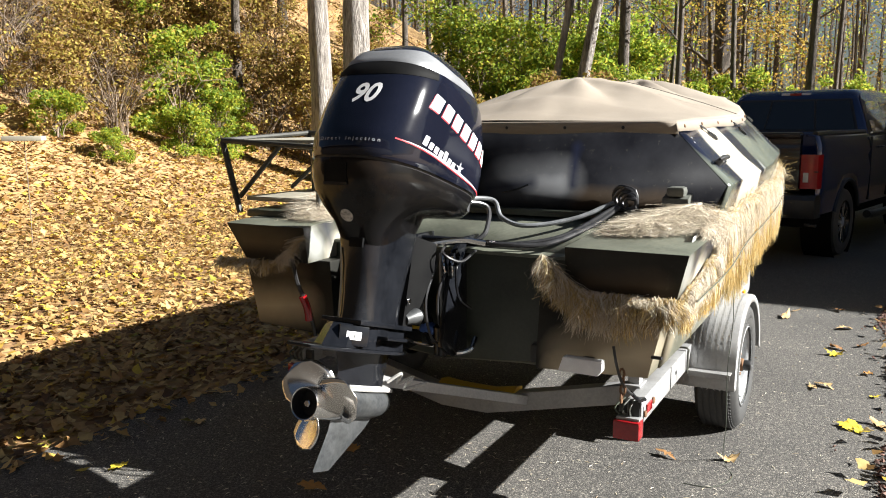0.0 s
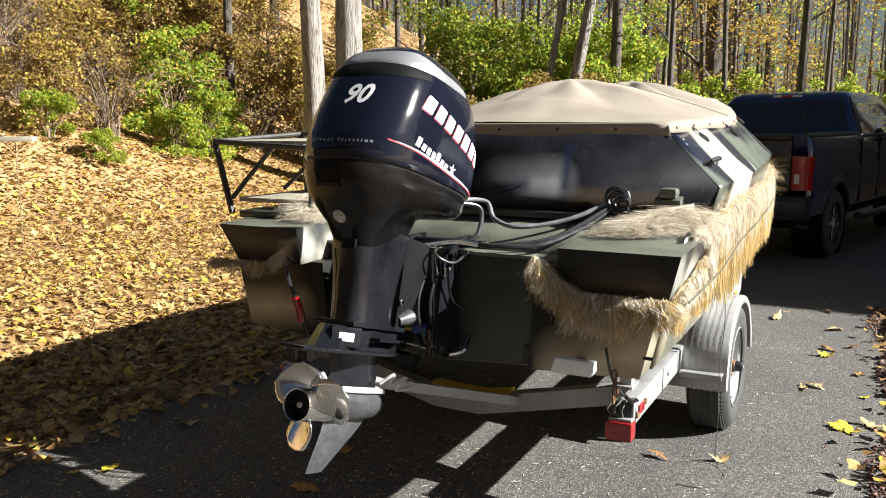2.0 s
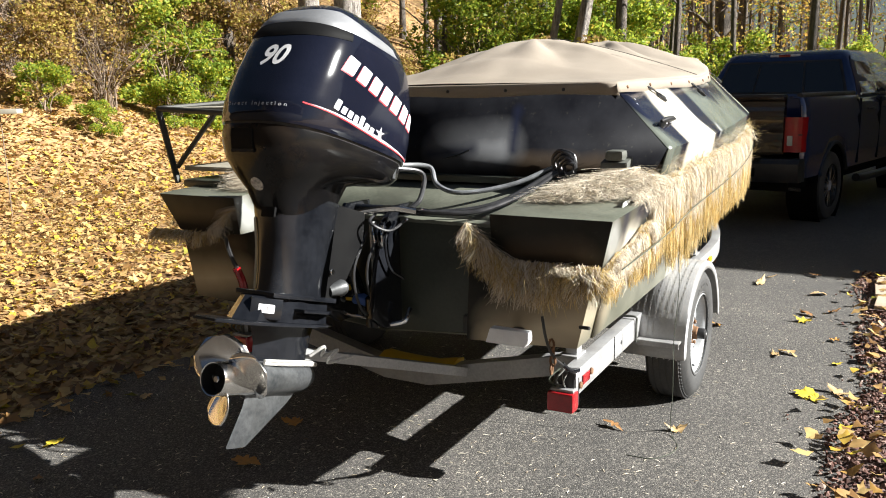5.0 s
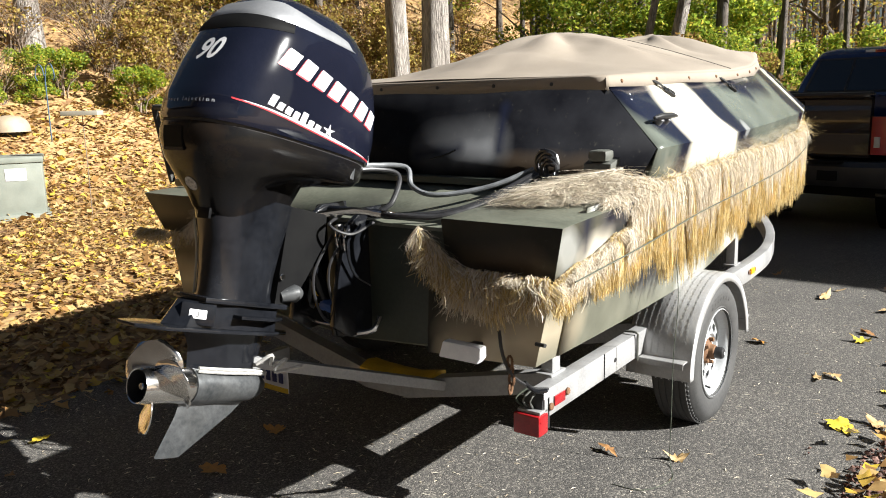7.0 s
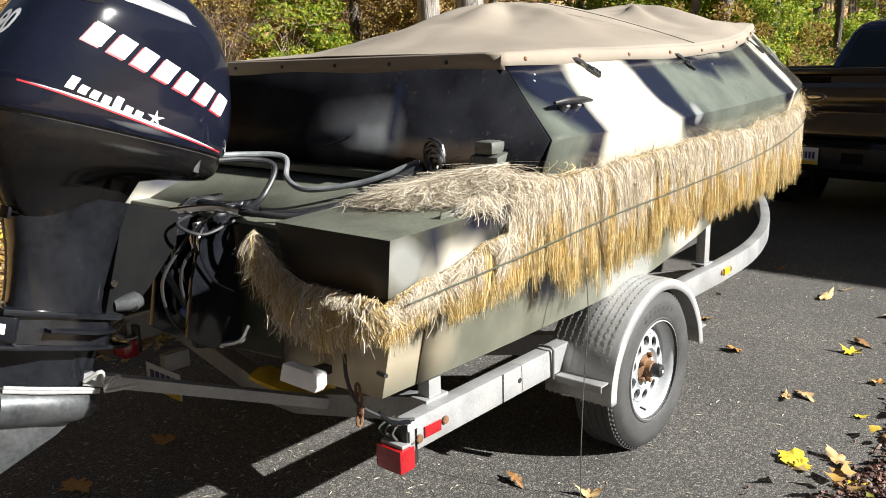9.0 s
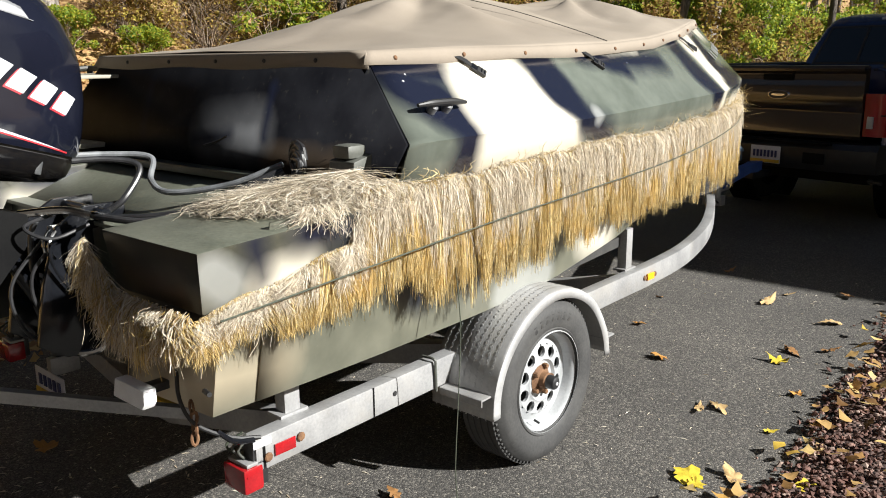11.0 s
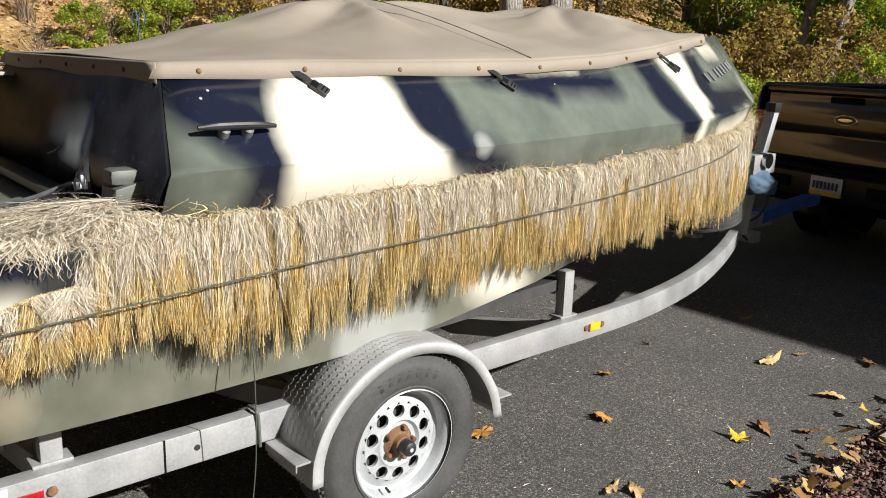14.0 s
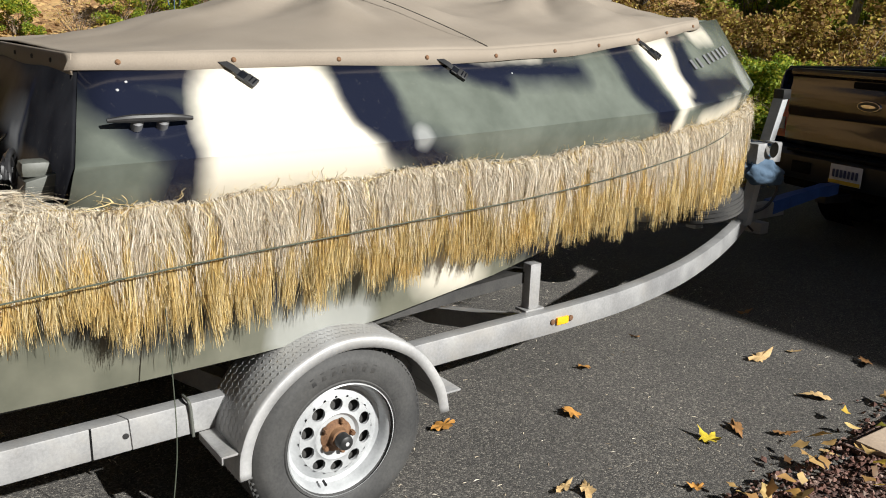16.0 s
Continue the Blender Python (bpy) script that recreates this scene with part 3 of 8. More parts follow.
def scatter_litter():
    rng = np.random.default_rng(4)
    near, far, hill = [], [], []
    while len(near) < 33000:
        x, y = rng.uniform(-8.0, -1.4), rng.uniform(0.8, 12)
        d = left_edge(y) - x + 0.10 * rng.normal()
        if d > 0 or rng.random() < 0.006 * math.exp(d * 3):
            near.append((x, y, max(ground_z(x, y), 0.0 if d < 0.1 else -1)))
    while len(far) < 44000:
        x, y = rng.uniform(-14, -1.6), rng.uniform(0, 26)
        if x < left_edge(y) + 0.012 * max(0, y - 14) ** 2 and not (x > -8.0 and 0.8 < y < 12):
            far.append((x, y, ground_z(x, y)))
    while len(hill) < 24000:
        x, y = rng.uniform(-34, -10.5), rng.uniform(-2, 40)
        hill.append((x, y, ground_z(x, y)))
    for nm, sp, sz, tl in (("leaf_litter", near, 0.044, 0.28), ("leaf_litter", far, 0.060, 0.32), ("leaf_litter", hill, 0.085, 0.38)):
        tagged(new(nm, leaf_cloud(nm, sp, sz, M["litter"], rng, tl, 0.03)), "deep litter of brown, tan and yellow fallen leaves", "fallen leaves", kind="stuff")
    bed = []
    while len(bed) < 620:
        x, y = 1.55 + abs(rng.normal(0, 0.75)), rng.uniform(0.5, 7.7)
        if x > right_edge(y) - 0.05 * abs(rng.normal()):
            bed.append((x, y, 0.035))
    tagged(new("bed_litter", leaf_cloud("bed_litter", bed, 0.046, M["litter"], rng, 0.3, 0.03)), "brown and yellow leaves caught in the stone bed", "fallen leaves", kind="stuff")


scatter_litter()


def scatter_stones():
    rng = np.random.default_rng(8)
    octa = np.array([(1, 0, 0), (0, 1, 0), (-1, 0, 0), (0, -1, 0), (0, 0, 1), (0, 0, -1)], float)
    tri = [(0, 1, 4), (1, 2, 4), (2, 3, 4), (3, 0, 4), (1, 0, 5), (2, 1, 5), (3, 2, 5), (0, 3, 5)]
    vs, fs = [], []
    for i in range(9000):
        y = rng.uniform(1.5, 7.9)
        x = right_edge(y) - 0.02 + abs(rng.normal(0, 0.8)) + (0.0 if rng.random() < 0.97 else -0.25 * rng.random())
        r = rng.uniform(0.007, 0.016)
        q = octa * (r * rng.uniform(0.7, 1.4, (6, 1))) * (1.0, 1.0, 0.65)
        a = rng.uniform(0, 6.28)
        rot = np.array([(math.cos(a), -math.sin(a), 0), (math.sin(a), math.cos(a), 0), (0.3 * rng.normal(), 0.3 * rng.normal(), 1)])
        z = 0.03 if x > right_edge(y) + 0.3 else 0.004 + 0.03 * max(0, x - right_edge(y)) / 0.3
        vs.extend((q @ rot.T + (x, y, z + 0.5 * r)).tolist())
        fs.extend([tuple(6 * i + k for k in t) for t in tri])
    tagged(new("bed_stones", quads("bed_stones", vs, fs, M["stone"])), "loose red-brown crushed stones", "stones", kind="stuff")
    # pale grit and seed husks lying on the drive
    gv, gf = [], []
    for i in range(1700):
        x, y = rng.uniform(-1.7, 1.6), rng.uniform(1.2, 8.0) if i % 2 else rng.uniform(1.4, 3.6)
        a, l, w = rng.uniform(0, 6.28), rng.uniform(0.006, 0.02), rng.uniform(0.0015, 0.004)
        c, s = math.cos(a), math.sin(a)
        for u, v, z in ((-l, 0, 0.0015), (0, -w, 0.004), (l, 0, 0.0015), (0, w, 0.004)):
            gv.append((x + u * c - v * s, y + u * s + v * c, z))
        gf.append(tuple(range(4 * i, 4 * i + 4)))
    tagged(new("drive_grit", quads("drive_grit", gv, gf, M["strawpale"])), "pale husks and grit strewn on the asphalt", "grit", kind="stuff")


scatter_stones()


# ---- woods ----
def leaf_mass(name, n, centres, size, material, rng, droop=0.3):
    """Small pointed leaves gathered in clumps round given centres (x, y, z, radius)."""
    C = np.array(centres)
    w = C[:, 3] ** 2
    pick = rng.choice(len(C), n, p=w / w.sum())
    d = rng.normal(size=(n, 3))
    d /= np.linalg.norm(d, axis=1)[:, None]
    P = C[pick, :3] + d * (C[pick, 3] * rng.uniform(0.35, 1.0, n) ** 0.6)[:, None] * (1, 1, 0.75)
    u = rng.normal(size=(n, 3))
    u[:, 2] = u[:, 2] * 0.5 - droop
    u /= np.linalg.norm(u, axis=1)[:, None]
    v = np.cross(u, rng.normal(size=(n, 3)))
    v /= np.linalg.norm(v, axis=1)[:, None]
    s = size * rng.uniform(0.6, 1.4, n)[:, None]
    nrm = np.cross(u, v)
    V = np.stack([P - u * s * 0.5, P + v * s * 0.32 + nrm * s * 0.1, P + u * s * 0.55, P - v * s * 0.32 + nrm * s * 0.1], 1).reshape(-1, 3)
    F = np.arange(4 * n).reshape(-1, 4)
    T = np.concatenate([F[:, [0, 1, 2]], F[:, [0, 2, 3]]])
    me = bpy.data.meshes.new(name)
    me.vertices.add(len(V))
    me.vertices.foreach_set("co", V.ravel())
    me.loops.add(T.size)
    me.loops.foreach_set("vertex_index", T.ravel().astype(np.int32))
    me.polygons.add(len(T))
    me.polygons.foreach_set("loop_start", np.arange(0, T.size, 3, dtype=np.int32))
    me.update(calc_edges=True)
    me.materials.append(material)
    return me


def twig_mesh(name, rng, n, height, spread, radius=0.012, material=None):
    bm = bmesh.new()
    for i in range(n):
        a, l = rng.uniform(0, 6.28), rng.uniform(0.55, 1.0) * height
        out = spread * rng.uniform(0.2, 1.0)
        p = [(0.15 * spread * math.cos(a), 0.15 * spread * math.sin(a), -0.1)]
        for k in range(1, 5):
            f = k / 4
            p.append((out * f ** 1.3 * math.cos(a) + 0.06 * height * rng.normal() * f, out * f ** 1.3 * math.sin(a) + 0.06 * height * rng.normal() * f, l * f * (1 - 0.15 * f)))
        tube(p, [radius * rng.uniform(0.7, 1.3), radius * 0.25], 4, 1, bm)
        for k in (2, 3):
            q = Vector(p[k])
            e = q + Vector((rng.normal(), rng.normal(), abs(rng.normal()) * 0.7)).normalized() * height * 0.28
            tube([q, (q + e) / 2 + Vector((0, 0, 0.03)), e], [radius * 0.5, radius * 0.15], 3, 1, bm)
    return mesh_of(name, bm, material or M["twig"])


def make_bushes():
    rng = np.random.default_rng(21)
    kinds = []
    for i in range(6):
        h = (2.4, 3.4, 1.4, 2.0, 1.2, 4.2)[i]
        r = (1.1, 1.4, 0.9, 1.2, 0.8, 1.7)[i]
        mt = (M["greenleaf"], M["greenleaf"], M["greenleaf"], M["dryleaf"], M["greenleaf"], M["greenleaf"])[i]
        cs = []
        for k in range(26):
            a, f = rng.uniform(0, 6.28), rng.uniform(0.05, 1.0)
            d = r * math.sqrt(rng.random()) * (1.0 - 0.4 * f)
            cs.append((d * math.cos(a), d * math.sin(a), h * f, rng.uniform(0.16, 0.34) * r))
        stems = twig_mesh("woody_stem", rng, 11, h, r * 0.8, 0.012 + 0.004 * h)
        leaves = leaf_mass("foliage", 4300, cs, 0.058 + 0.011 * h, mt, rng)
        kinds.append((stems, leaves))
    brush = (twig_mesh("woody_stem", rng, 34, 1.7, 1.3, 0.010), leaf_mass("foliage", 420, [(rng.normal() * 0.7, rng.normal() * 0.7, rng.uniform(0.2, 1.5), 0.3) for k in range(16)], 0.06, M["dryleaf"], rng))
    names = {0: "leafy green shrub with thin stems", 1: "tall yellow-green sapling thicket", 2: "low green shrub at the wood's edge", 3: "shrub with sparse orange and brown autumn leaves", 4: "small light green shrub", 5: "tall green understorey sapling", 6: "bare brown brush with a few dry leaves"}

    def plant(k, x, y, s=1.0, turn=0.0):
        if -10.0 < x < -4.0 and 14 < y < 25.0 and k in (0, 1, 5):
            k, s = 2, 0.75 * s
        st, lf = brush if k == 6 else kinds[k]
        ob = thing("bush", (0, 0, 0), names[k], "bush", "bushes along the wood")
        PLACE[ob.name] = Matrix()
        part("woody_stem", st, None, ob)
        part("foliage", lf, None, ob)
        ob.matrix_basis = Matrix.Translation((x, y, ground_z(x, y) - 0.05)) @ Matrix.Rotation(turn, 4, "Z") @ Matrix.Diagonal((s, s, s * 1.05, 1))

    # shrubs at the foot of the hillside, then the green band behind the boat, then the far right
    for k, x, y, s in ((0, -13.3, 14.2, 1.1), (2, -12.9, 15.0, 1.1), (0, -14.3, 15.7, 1.05), (2, -12.7, 13.7, 0.75), (4, -12.4, 11.4, 0.55), (4, -13.4, 11.0, 0.8), (3, -13.9, 11.3, 0.9), (6, -13.6, 12.6, 1.2), (6, -14.4, 13.3, 1.3), (3, -14.9, 13.0, 1.1), (6, -13.2, 16.9, 1.3), (3, -13.6, 18.0, 1.3), (3, -15.4, 17.4, 1.3), (3, -12.4, 18.6, 1.2), (6, -12.2, 17.6, 1.2), (4, -14.3, 9.8, 0.8), (2, -14.3, 9.1, 0.7), (4, -14.2, 8.0, 0.7), (4, -13.8, 6.0, 0.6), (6, -14.8, 4.8, 1.0), (4, -13.4, 3.2, 0.8), (6, -14.6, 1.0, 1.3), (6, -15.6, 11.5, 1.4), (3, -17.4, 9.0, 1.2), (6, -18.0, 13.0, 1.5), (3, -16.6, 15.5, 1.3), (6, -15.6, 18.4, 1.5), (6, -19.6, 6.2, 1.4), (0, -17.6, 17.0, 1.0), (3, -20.5, 17.5, 1.4), (3, -17.0, 20.0, 1.4), (6, -14.8, 20.5, 1.5)):
        plant(k, x, y, s, rng.uniform(0, 6.28))
    for i in range(64):
        x = -12.5 + 21.0 * rng.random()
        y = 19.5 + 0.35 * abs(x + 4) * 0.5 + rng.uniform(0, 11)
        if abs(x - 0.012 * max(0, y - 14) ** 2) < 2.6:
            continue
        right = x > -0.22 * y
        plant(int(rng.choice([0, 2, 4, 0, 2] if right else [0, 1, 1, 5, 5, 1, 2])), x, y, rng.uniform(0.6, 0.95) if right else rng.uniform(0.65, 1.0), rng.uniform(0, 6.28))
    for i in range(24):
        x, y = rng.uniform(-9.5, -3.2), rng.uniform(15.5, 20)
        plant(int(rng.choice([2, 2, 4, 0, 6])), x, y, rng.uniform(0.6, 1.0), rng.uniform(0, 6.28))
    for i in range(17):
        plant(int(rng.choice([5, 1, 1, 5])), rng.uniform(-12.5, -6.2), rng.uniform(23.5, 31), rng.uniform(1.0, 1.35), rng.uniform(0, 6.28))
    for i in range(20):
        plant(int(rng.choice([0, 2, 4, 0])), rng.uniform(-6.5, 5.0), rng.uniform(25, 36), rng.uniform(0.9, 1.25), rng.uniform(0, 6.28))
    for i in range(15):
        plant(int(rng.choice([0, 2, 0])), rng.uniform(-6.0, 0.6), rng.uniform(26.5, 31), rng.uniform(1.0, 1.3), rng.uniform(0, 6.28))
    for i in range(36):
        x, y = rng.uniform(-20, -13.6), rng.uniform(3, 19)
        plant(6, x, y, rng.uniform(0.5, 1.1), rng.uniform(0, 6.28))
    # dark brush added before the greens to stand in for shaded understorey
    for i in range(46):
        x, y = rng.uniform(-13.5, -3.5), rng.uniform(18.5, 23.5)
        plant(int(rng.choice([6, 6, 3, 6, 6])), x, y, rng.uniform(0.8, 1.35), rng.uniform(0, 6.28))
    for i in range(22):
        x, y = rng.uniform(-26, -16), rng.uniform(4, 30)
        plant(int(rng.choice([6, 3, 6, 0])), x, y, rng.uniform(0.9, 1.5), rng.uniform(0, 6.28))


make_bushes()


def tree(x, y, height, girth, bark, label, rng, lean=(0, 0), leaves=700, leafmat="autumnleaf", first=0.32):
    z = ground_z(x, y)
    ob = thing("tree", (x, y, z), label, "tree", "woodland trees")
    n = 11
    line = [(x + lean[0] * height * f + 0.012 * height * math.sin(f * 5 + x) * f, y + lean[1] * height * f + 0.012 * height * math.cos(f * 4 + y) * f, z - 0.2 + height * f) for f in [i / (n - 1) for i in range(n)]]
    radii = [girth * (1.35 if i == 0 else 1.0) * (1 - 0.8 * (i / (n - 1)) ** 1.2) for i in range(n)]
    bm = tube(line, radii, 14, 3)
    for v in bm.verts:
        c = Vector((x + lean[0] * (v.co.z - z), y + lean[1] * (v.co.z - z), v.co.z))
        a = math.atan2(v.co.y - c.y, v.co.x - c.x)
        v.co += (v.co - c) * 0.10 * noise.noise((a * 2.2, v.co.z * 0.6, x))
    part("trunk", bm, M[bark], ob, smooth=60)
    lb, cs = bmesh.new(), []
    for i in range(9):
        f = first + (0.95 - first) * i / 8
        k = min(n - 2, int(f * (n - 1)))
        p = Vector(line[k]).lerp(Vector(line[k + 1]), f * (n - 1) - k)
        a = rng.uniform(0, 6.28)
        l = height * (0.30 - 0.16 * f) * rng.uniform(0.7, 1.2)
        e = p + Vector((math.cos(a) * l, math.sin(a) * l, l * rng.uniform(0.25, 0.8)))
        mid = p.lerp(e, 0.5) + Vector((0, 0, 0.08 * l))
        tube([p, mid, e], [girth * 0.32 * (1 - 0.6 * f), girth * 0.06], 6, 3, lb)
        for s in range(2):
            q = mid.lerp(e, rng.random())
            g = q + Vector((rng.normal(), rng.normal(), rng.uniform(0.1, 0.9))).normalized() * l * 0.45
            tube([q, (q + g) / 2, g], [girth * 0.09, girth * 0.025], 4, 1, lb)
            cs.append((*g, l * 0.26))
        cs.append((*e, l * 0.34))
    part("branchwork", lb, M[bark], ob, smooth=60)
    if leaves:
        part("crown", leaf_mass("crown", int(leaves * 1.4), cs, 0.125, M[leafmat], rng), None, ob)
    return ob


def make_woods():
    rng = np.random.default_rng(33)
    tree(-10.7, 16.4, 19, 0.29, "palebark", "tall tree with pale shaggy peeling bark", rng, (-0.03, 0.0))
    tree(-10.9, 18.0, 20, 0.40, "palebark", "tall grey-barked tree beside its twin", rng, (0.006, 0.0))
    tree(-7.3, 24.1, 20, 0.20, "palebark", "tall leaning grey-barked tree", rng, (0.17, 0.0), leafmat="greenleaf")
    tree(-8.1, 23.9, 19, 0.13, "palebark", "slender leaning grey tree", rng, (0.18, 0.0), leafmat="greenleaf")
    tree(-5.4, 38.0, 19, 0.44, "bark", "stout dark tree with yellow leaves on its lower boughs", rng, (0.01, 0.0), 1500, "autumnleaf", 0.16)
    for x, y in ((-5.6, 36.5), (-4.3, 37.0)):
        tree(x, y, 13, 0.12, "bark", "young tree hung with yellow and orange leaves", rng, (0.015, 0.0), 1700, "autumnleaf", 0.10)
    for x, y in ((-9.2, 27.0), (-12.0, 25.0), (-7.4, 29.5), (-13.5, 29.0)):
        tree(x, y, 12, 0.11, "bark", "young tree with sunlit yellow-green leaves", rng, (0.02, 0.0), 1500, "greenleaf", 0.12)
    tree(-16.6, 10.4, 17, 0.25, "palebark", "pale grey tree on the leafy hillside", rng)
    tree(-17.9, 15.9, 17, 0.17, "palebark", "thin pale tree on the hillside", rng)
    tree(-14.6, 17.6, 16, 0.13, "bark", "thin dark tree on the hillside", rng)
    done = [(-5.4, 38.0)]
    k = 0
    while k < 60:
        x, y = rng.uniform(-26, 14), rng.uniform(25, 60)
        if any((x - a) ** 2 + (y - b) ** 2 < 3.0 for a, b in done) or abs(x - 0.012 * max(0, y - 14) ** 2) < 3:
            continue
        done.append((x, y))
        k += 1
        tree(x, y, rng.uniform(13, 21), rng.uniform(0.07, 0.20), "bark", "bare-trunked woodland tree with thinning autumn leaves", rng, (rng.normal() * 0.025, 0), 420 if x < -0.22 * y else 300, "autumnleaf" if rng.random() < 0.6 else "greenleaf")
    for i in range(9):
        x, y = rng.uniform(-30, -14), rng.uniform(1, 32)
        tree(x, y, rng.uniform(10, 17), rng.uniform(0.08, 0.16), "bark", "slim tree on the leafy hillside", rng, (rng.normal() * 0.02, 0), 300)
    # the woods beyond: trunks and leaves past counting
    bm = bmesh.new()
    cs = []
    for i in range(520):
        x, y = rng.uniform(-70, 50), rng.uniform(44, 95)
        z, h = ground_z(x, y), rng.uniform(12, 20)
        tube([(x, y, z - 0.3), (x + rng.normal() * 0.3, y, z + h * 0.5), (x + rng.normal() * 0.8, y, z + h)], [rng.uniform(0.06, 0.22), 0.03], 5, 1, bm)
        for s in range(6):
            cs.append((x + rng.normal() * 1.8, y + rng.normal(), z + h * rng.uniform(0.0, 0.8), rng.uniform(0.8, 1.8)))
    tagged(new("far_trunks", mesh_of("far_trunks", bm, M["bark"], 60)), "distant bare trunks in the woods", "woods", kind="stuff")
    tagged(new("far_foliage", leaf_mass("far_foliage", 45000, cs[1::2], 0.22, M["greenleaf"], rng)), "distant yellow-green foliage", "woods", kind="stuff")
    tagged(new("far_foliage", leaf_mass("far_foliage", 75000, cs, 0.20, M["dryleaf"], rng)), "distant thin autumn foliage", "woods", kind="stuff")


make_woods()


def make_house():
    """The unseen house beside the drive, whose eaves shade the truck."""
    ob = thing("house", (9.8, 15.5, 0), "pale sided house with a low grey roof beside the drive", "house")
    part("wall", box(5.4, 14.2, 11.35, 20, -0.1, 5.9, 0.01), M["house"], ob)
    # unseen low block, added to darken what the truck's flank reflects
    part("reflection_wall", box(5.4, 9.0, 20.0, 40, -0.1, 2.6, 0.01), M["house"], ob)
    part("roof", prism([(10.90, 5.9), (15.4, 7.6), (20.4, 5.9), (20.4, 6.05), (15.4, 7.8), (10.90, 6.05)], "x", 4.9, 14.7), M["roof"], ob, "grey shingle roof")


make_house()


def make_back_wall():
    """An unseen house front added behind the camera; it closes the drive and blocks sky."""
    ob = thing("house", (0, -8, 0), "plain dark brown unseen house front, added to close the drive", "house")
    part("wall", box(-16, 16, -10, BACKWALL, -0.1, 6.2, 0.01), M["backwall"], ob)
    part("roof", box(-16.5, 16.5, -10.5, BACKWALL + 0.5, 6.2, 6.4, 0.01), M["roof"], ob, "grey shingle roof")


BACKWALL = -3.5
make_back_wall()


def lay_path():
    """A corner of a flagstone path that meets the drive beyond the stone bed."""
    rng = np.random.default_rng(12)
    base = tagged(new("pavement_path", mesh_of("pavement_path", box(1.76, 3.6, 6.52, 7.56, -0.05, 0.028, 0.01), M["mulch"])), "flagstone path laid in red-brown grit", "path", kind="structure")
    y = 6.54
    while y < 7.5:
        d, x = rng.uniform(0.30, 0.40), 1.78 + rng.uniform(-0.02, 0.02)
        while x < 3.5:
            w = rng.uniform(0.34, 0.62)
            e = min(y + d, 7.54)
            pts = [(x + rng.uniform(0, 0.03), y + rng.uniform(0, 0.02)), (x + w * 0.5, y + rng.uniform(-0.006, 0.012)), (x + w - rng.uniform(0.01, 0.03), y + rng.uniform(0, 0.02)), (x + w - rng.uniform(0, 0.02), e - rng.uniform(0.01, 0.03)), (x + w * 0.45, e - rng.uniform(0, 0.015)), (x + rng.uniform(0, 0.03), e - rng.uniform(0.01, 0.03))]
            me = mesh_of("flagstone", prism(pts, "z", 0.0, 0.050 + rng.uniform(0, 0.008), 0.005), M["flagstone"])
            ob = new("flagstone", me)
            ob.parent = base
            x += w + 0.012
        y += d + 0.012


lay_path()

# ---- the boat ----
# stations: y, half width of chine, its z, half width of gunwale, its z, half width of knuckle, its z, half width of cover edge, its z
ST = [
    (3.08, 0.97, 0.63, 1.08, 1.15, 1.11, 1.315, 0.85, 1.555),
    (3.66, 0.97, 0.63, 1.07, 1.17, 1.112, 1.315, 0.85, 1.555),
    (4.20, 0.97, 0.64, 1.07, 1.18, 1.118, 1.325, 0.86, 1.570),
    (4.62, 0.97, 0.66, 1.07, 1.19, 1.118, 1.331, 0.87, 1.575),
    (5.24, 0.95, 0.75, 1.06, 1.20, 1.095, 1.350, 0.885, 1.592),
    (5.70, 0.90, 0.83, 1.03, 1.21, 1.06, 1.365, 0.83, 1.620),
    (6.20, 0.80, 0.90, 0.98, 1.23, 1.024, 1.379, 0.72, 1.665),
    (6.70, 0.62, 0.98, 0.86, 1.26, 0.91, 1.405, 0.56, 1.720),
    (7.10, 0.45, 1.05, 0.70, 1.29, 0.76, 1.425, 0.40, 1.765),
    (7.45, 0.28, 1.12, 0.50, 1.32, 0.55, 1.445, 0.26, 1.790),
]


def at_station(y):
    for a, b in zip(ST, ST[1:]):
        if y <= b[0]:
            f = max(0.0, (y - a[0]) / (b[0] - a[0]))
            return [u + (v - u) * f for u, v in zip(a, b)]
    return list(ST[-1])


def fine_stations(y0, y1, n):
    return [at_station(y0 + (y1 - y0) * i / (n - 1)) for i in range(n)]


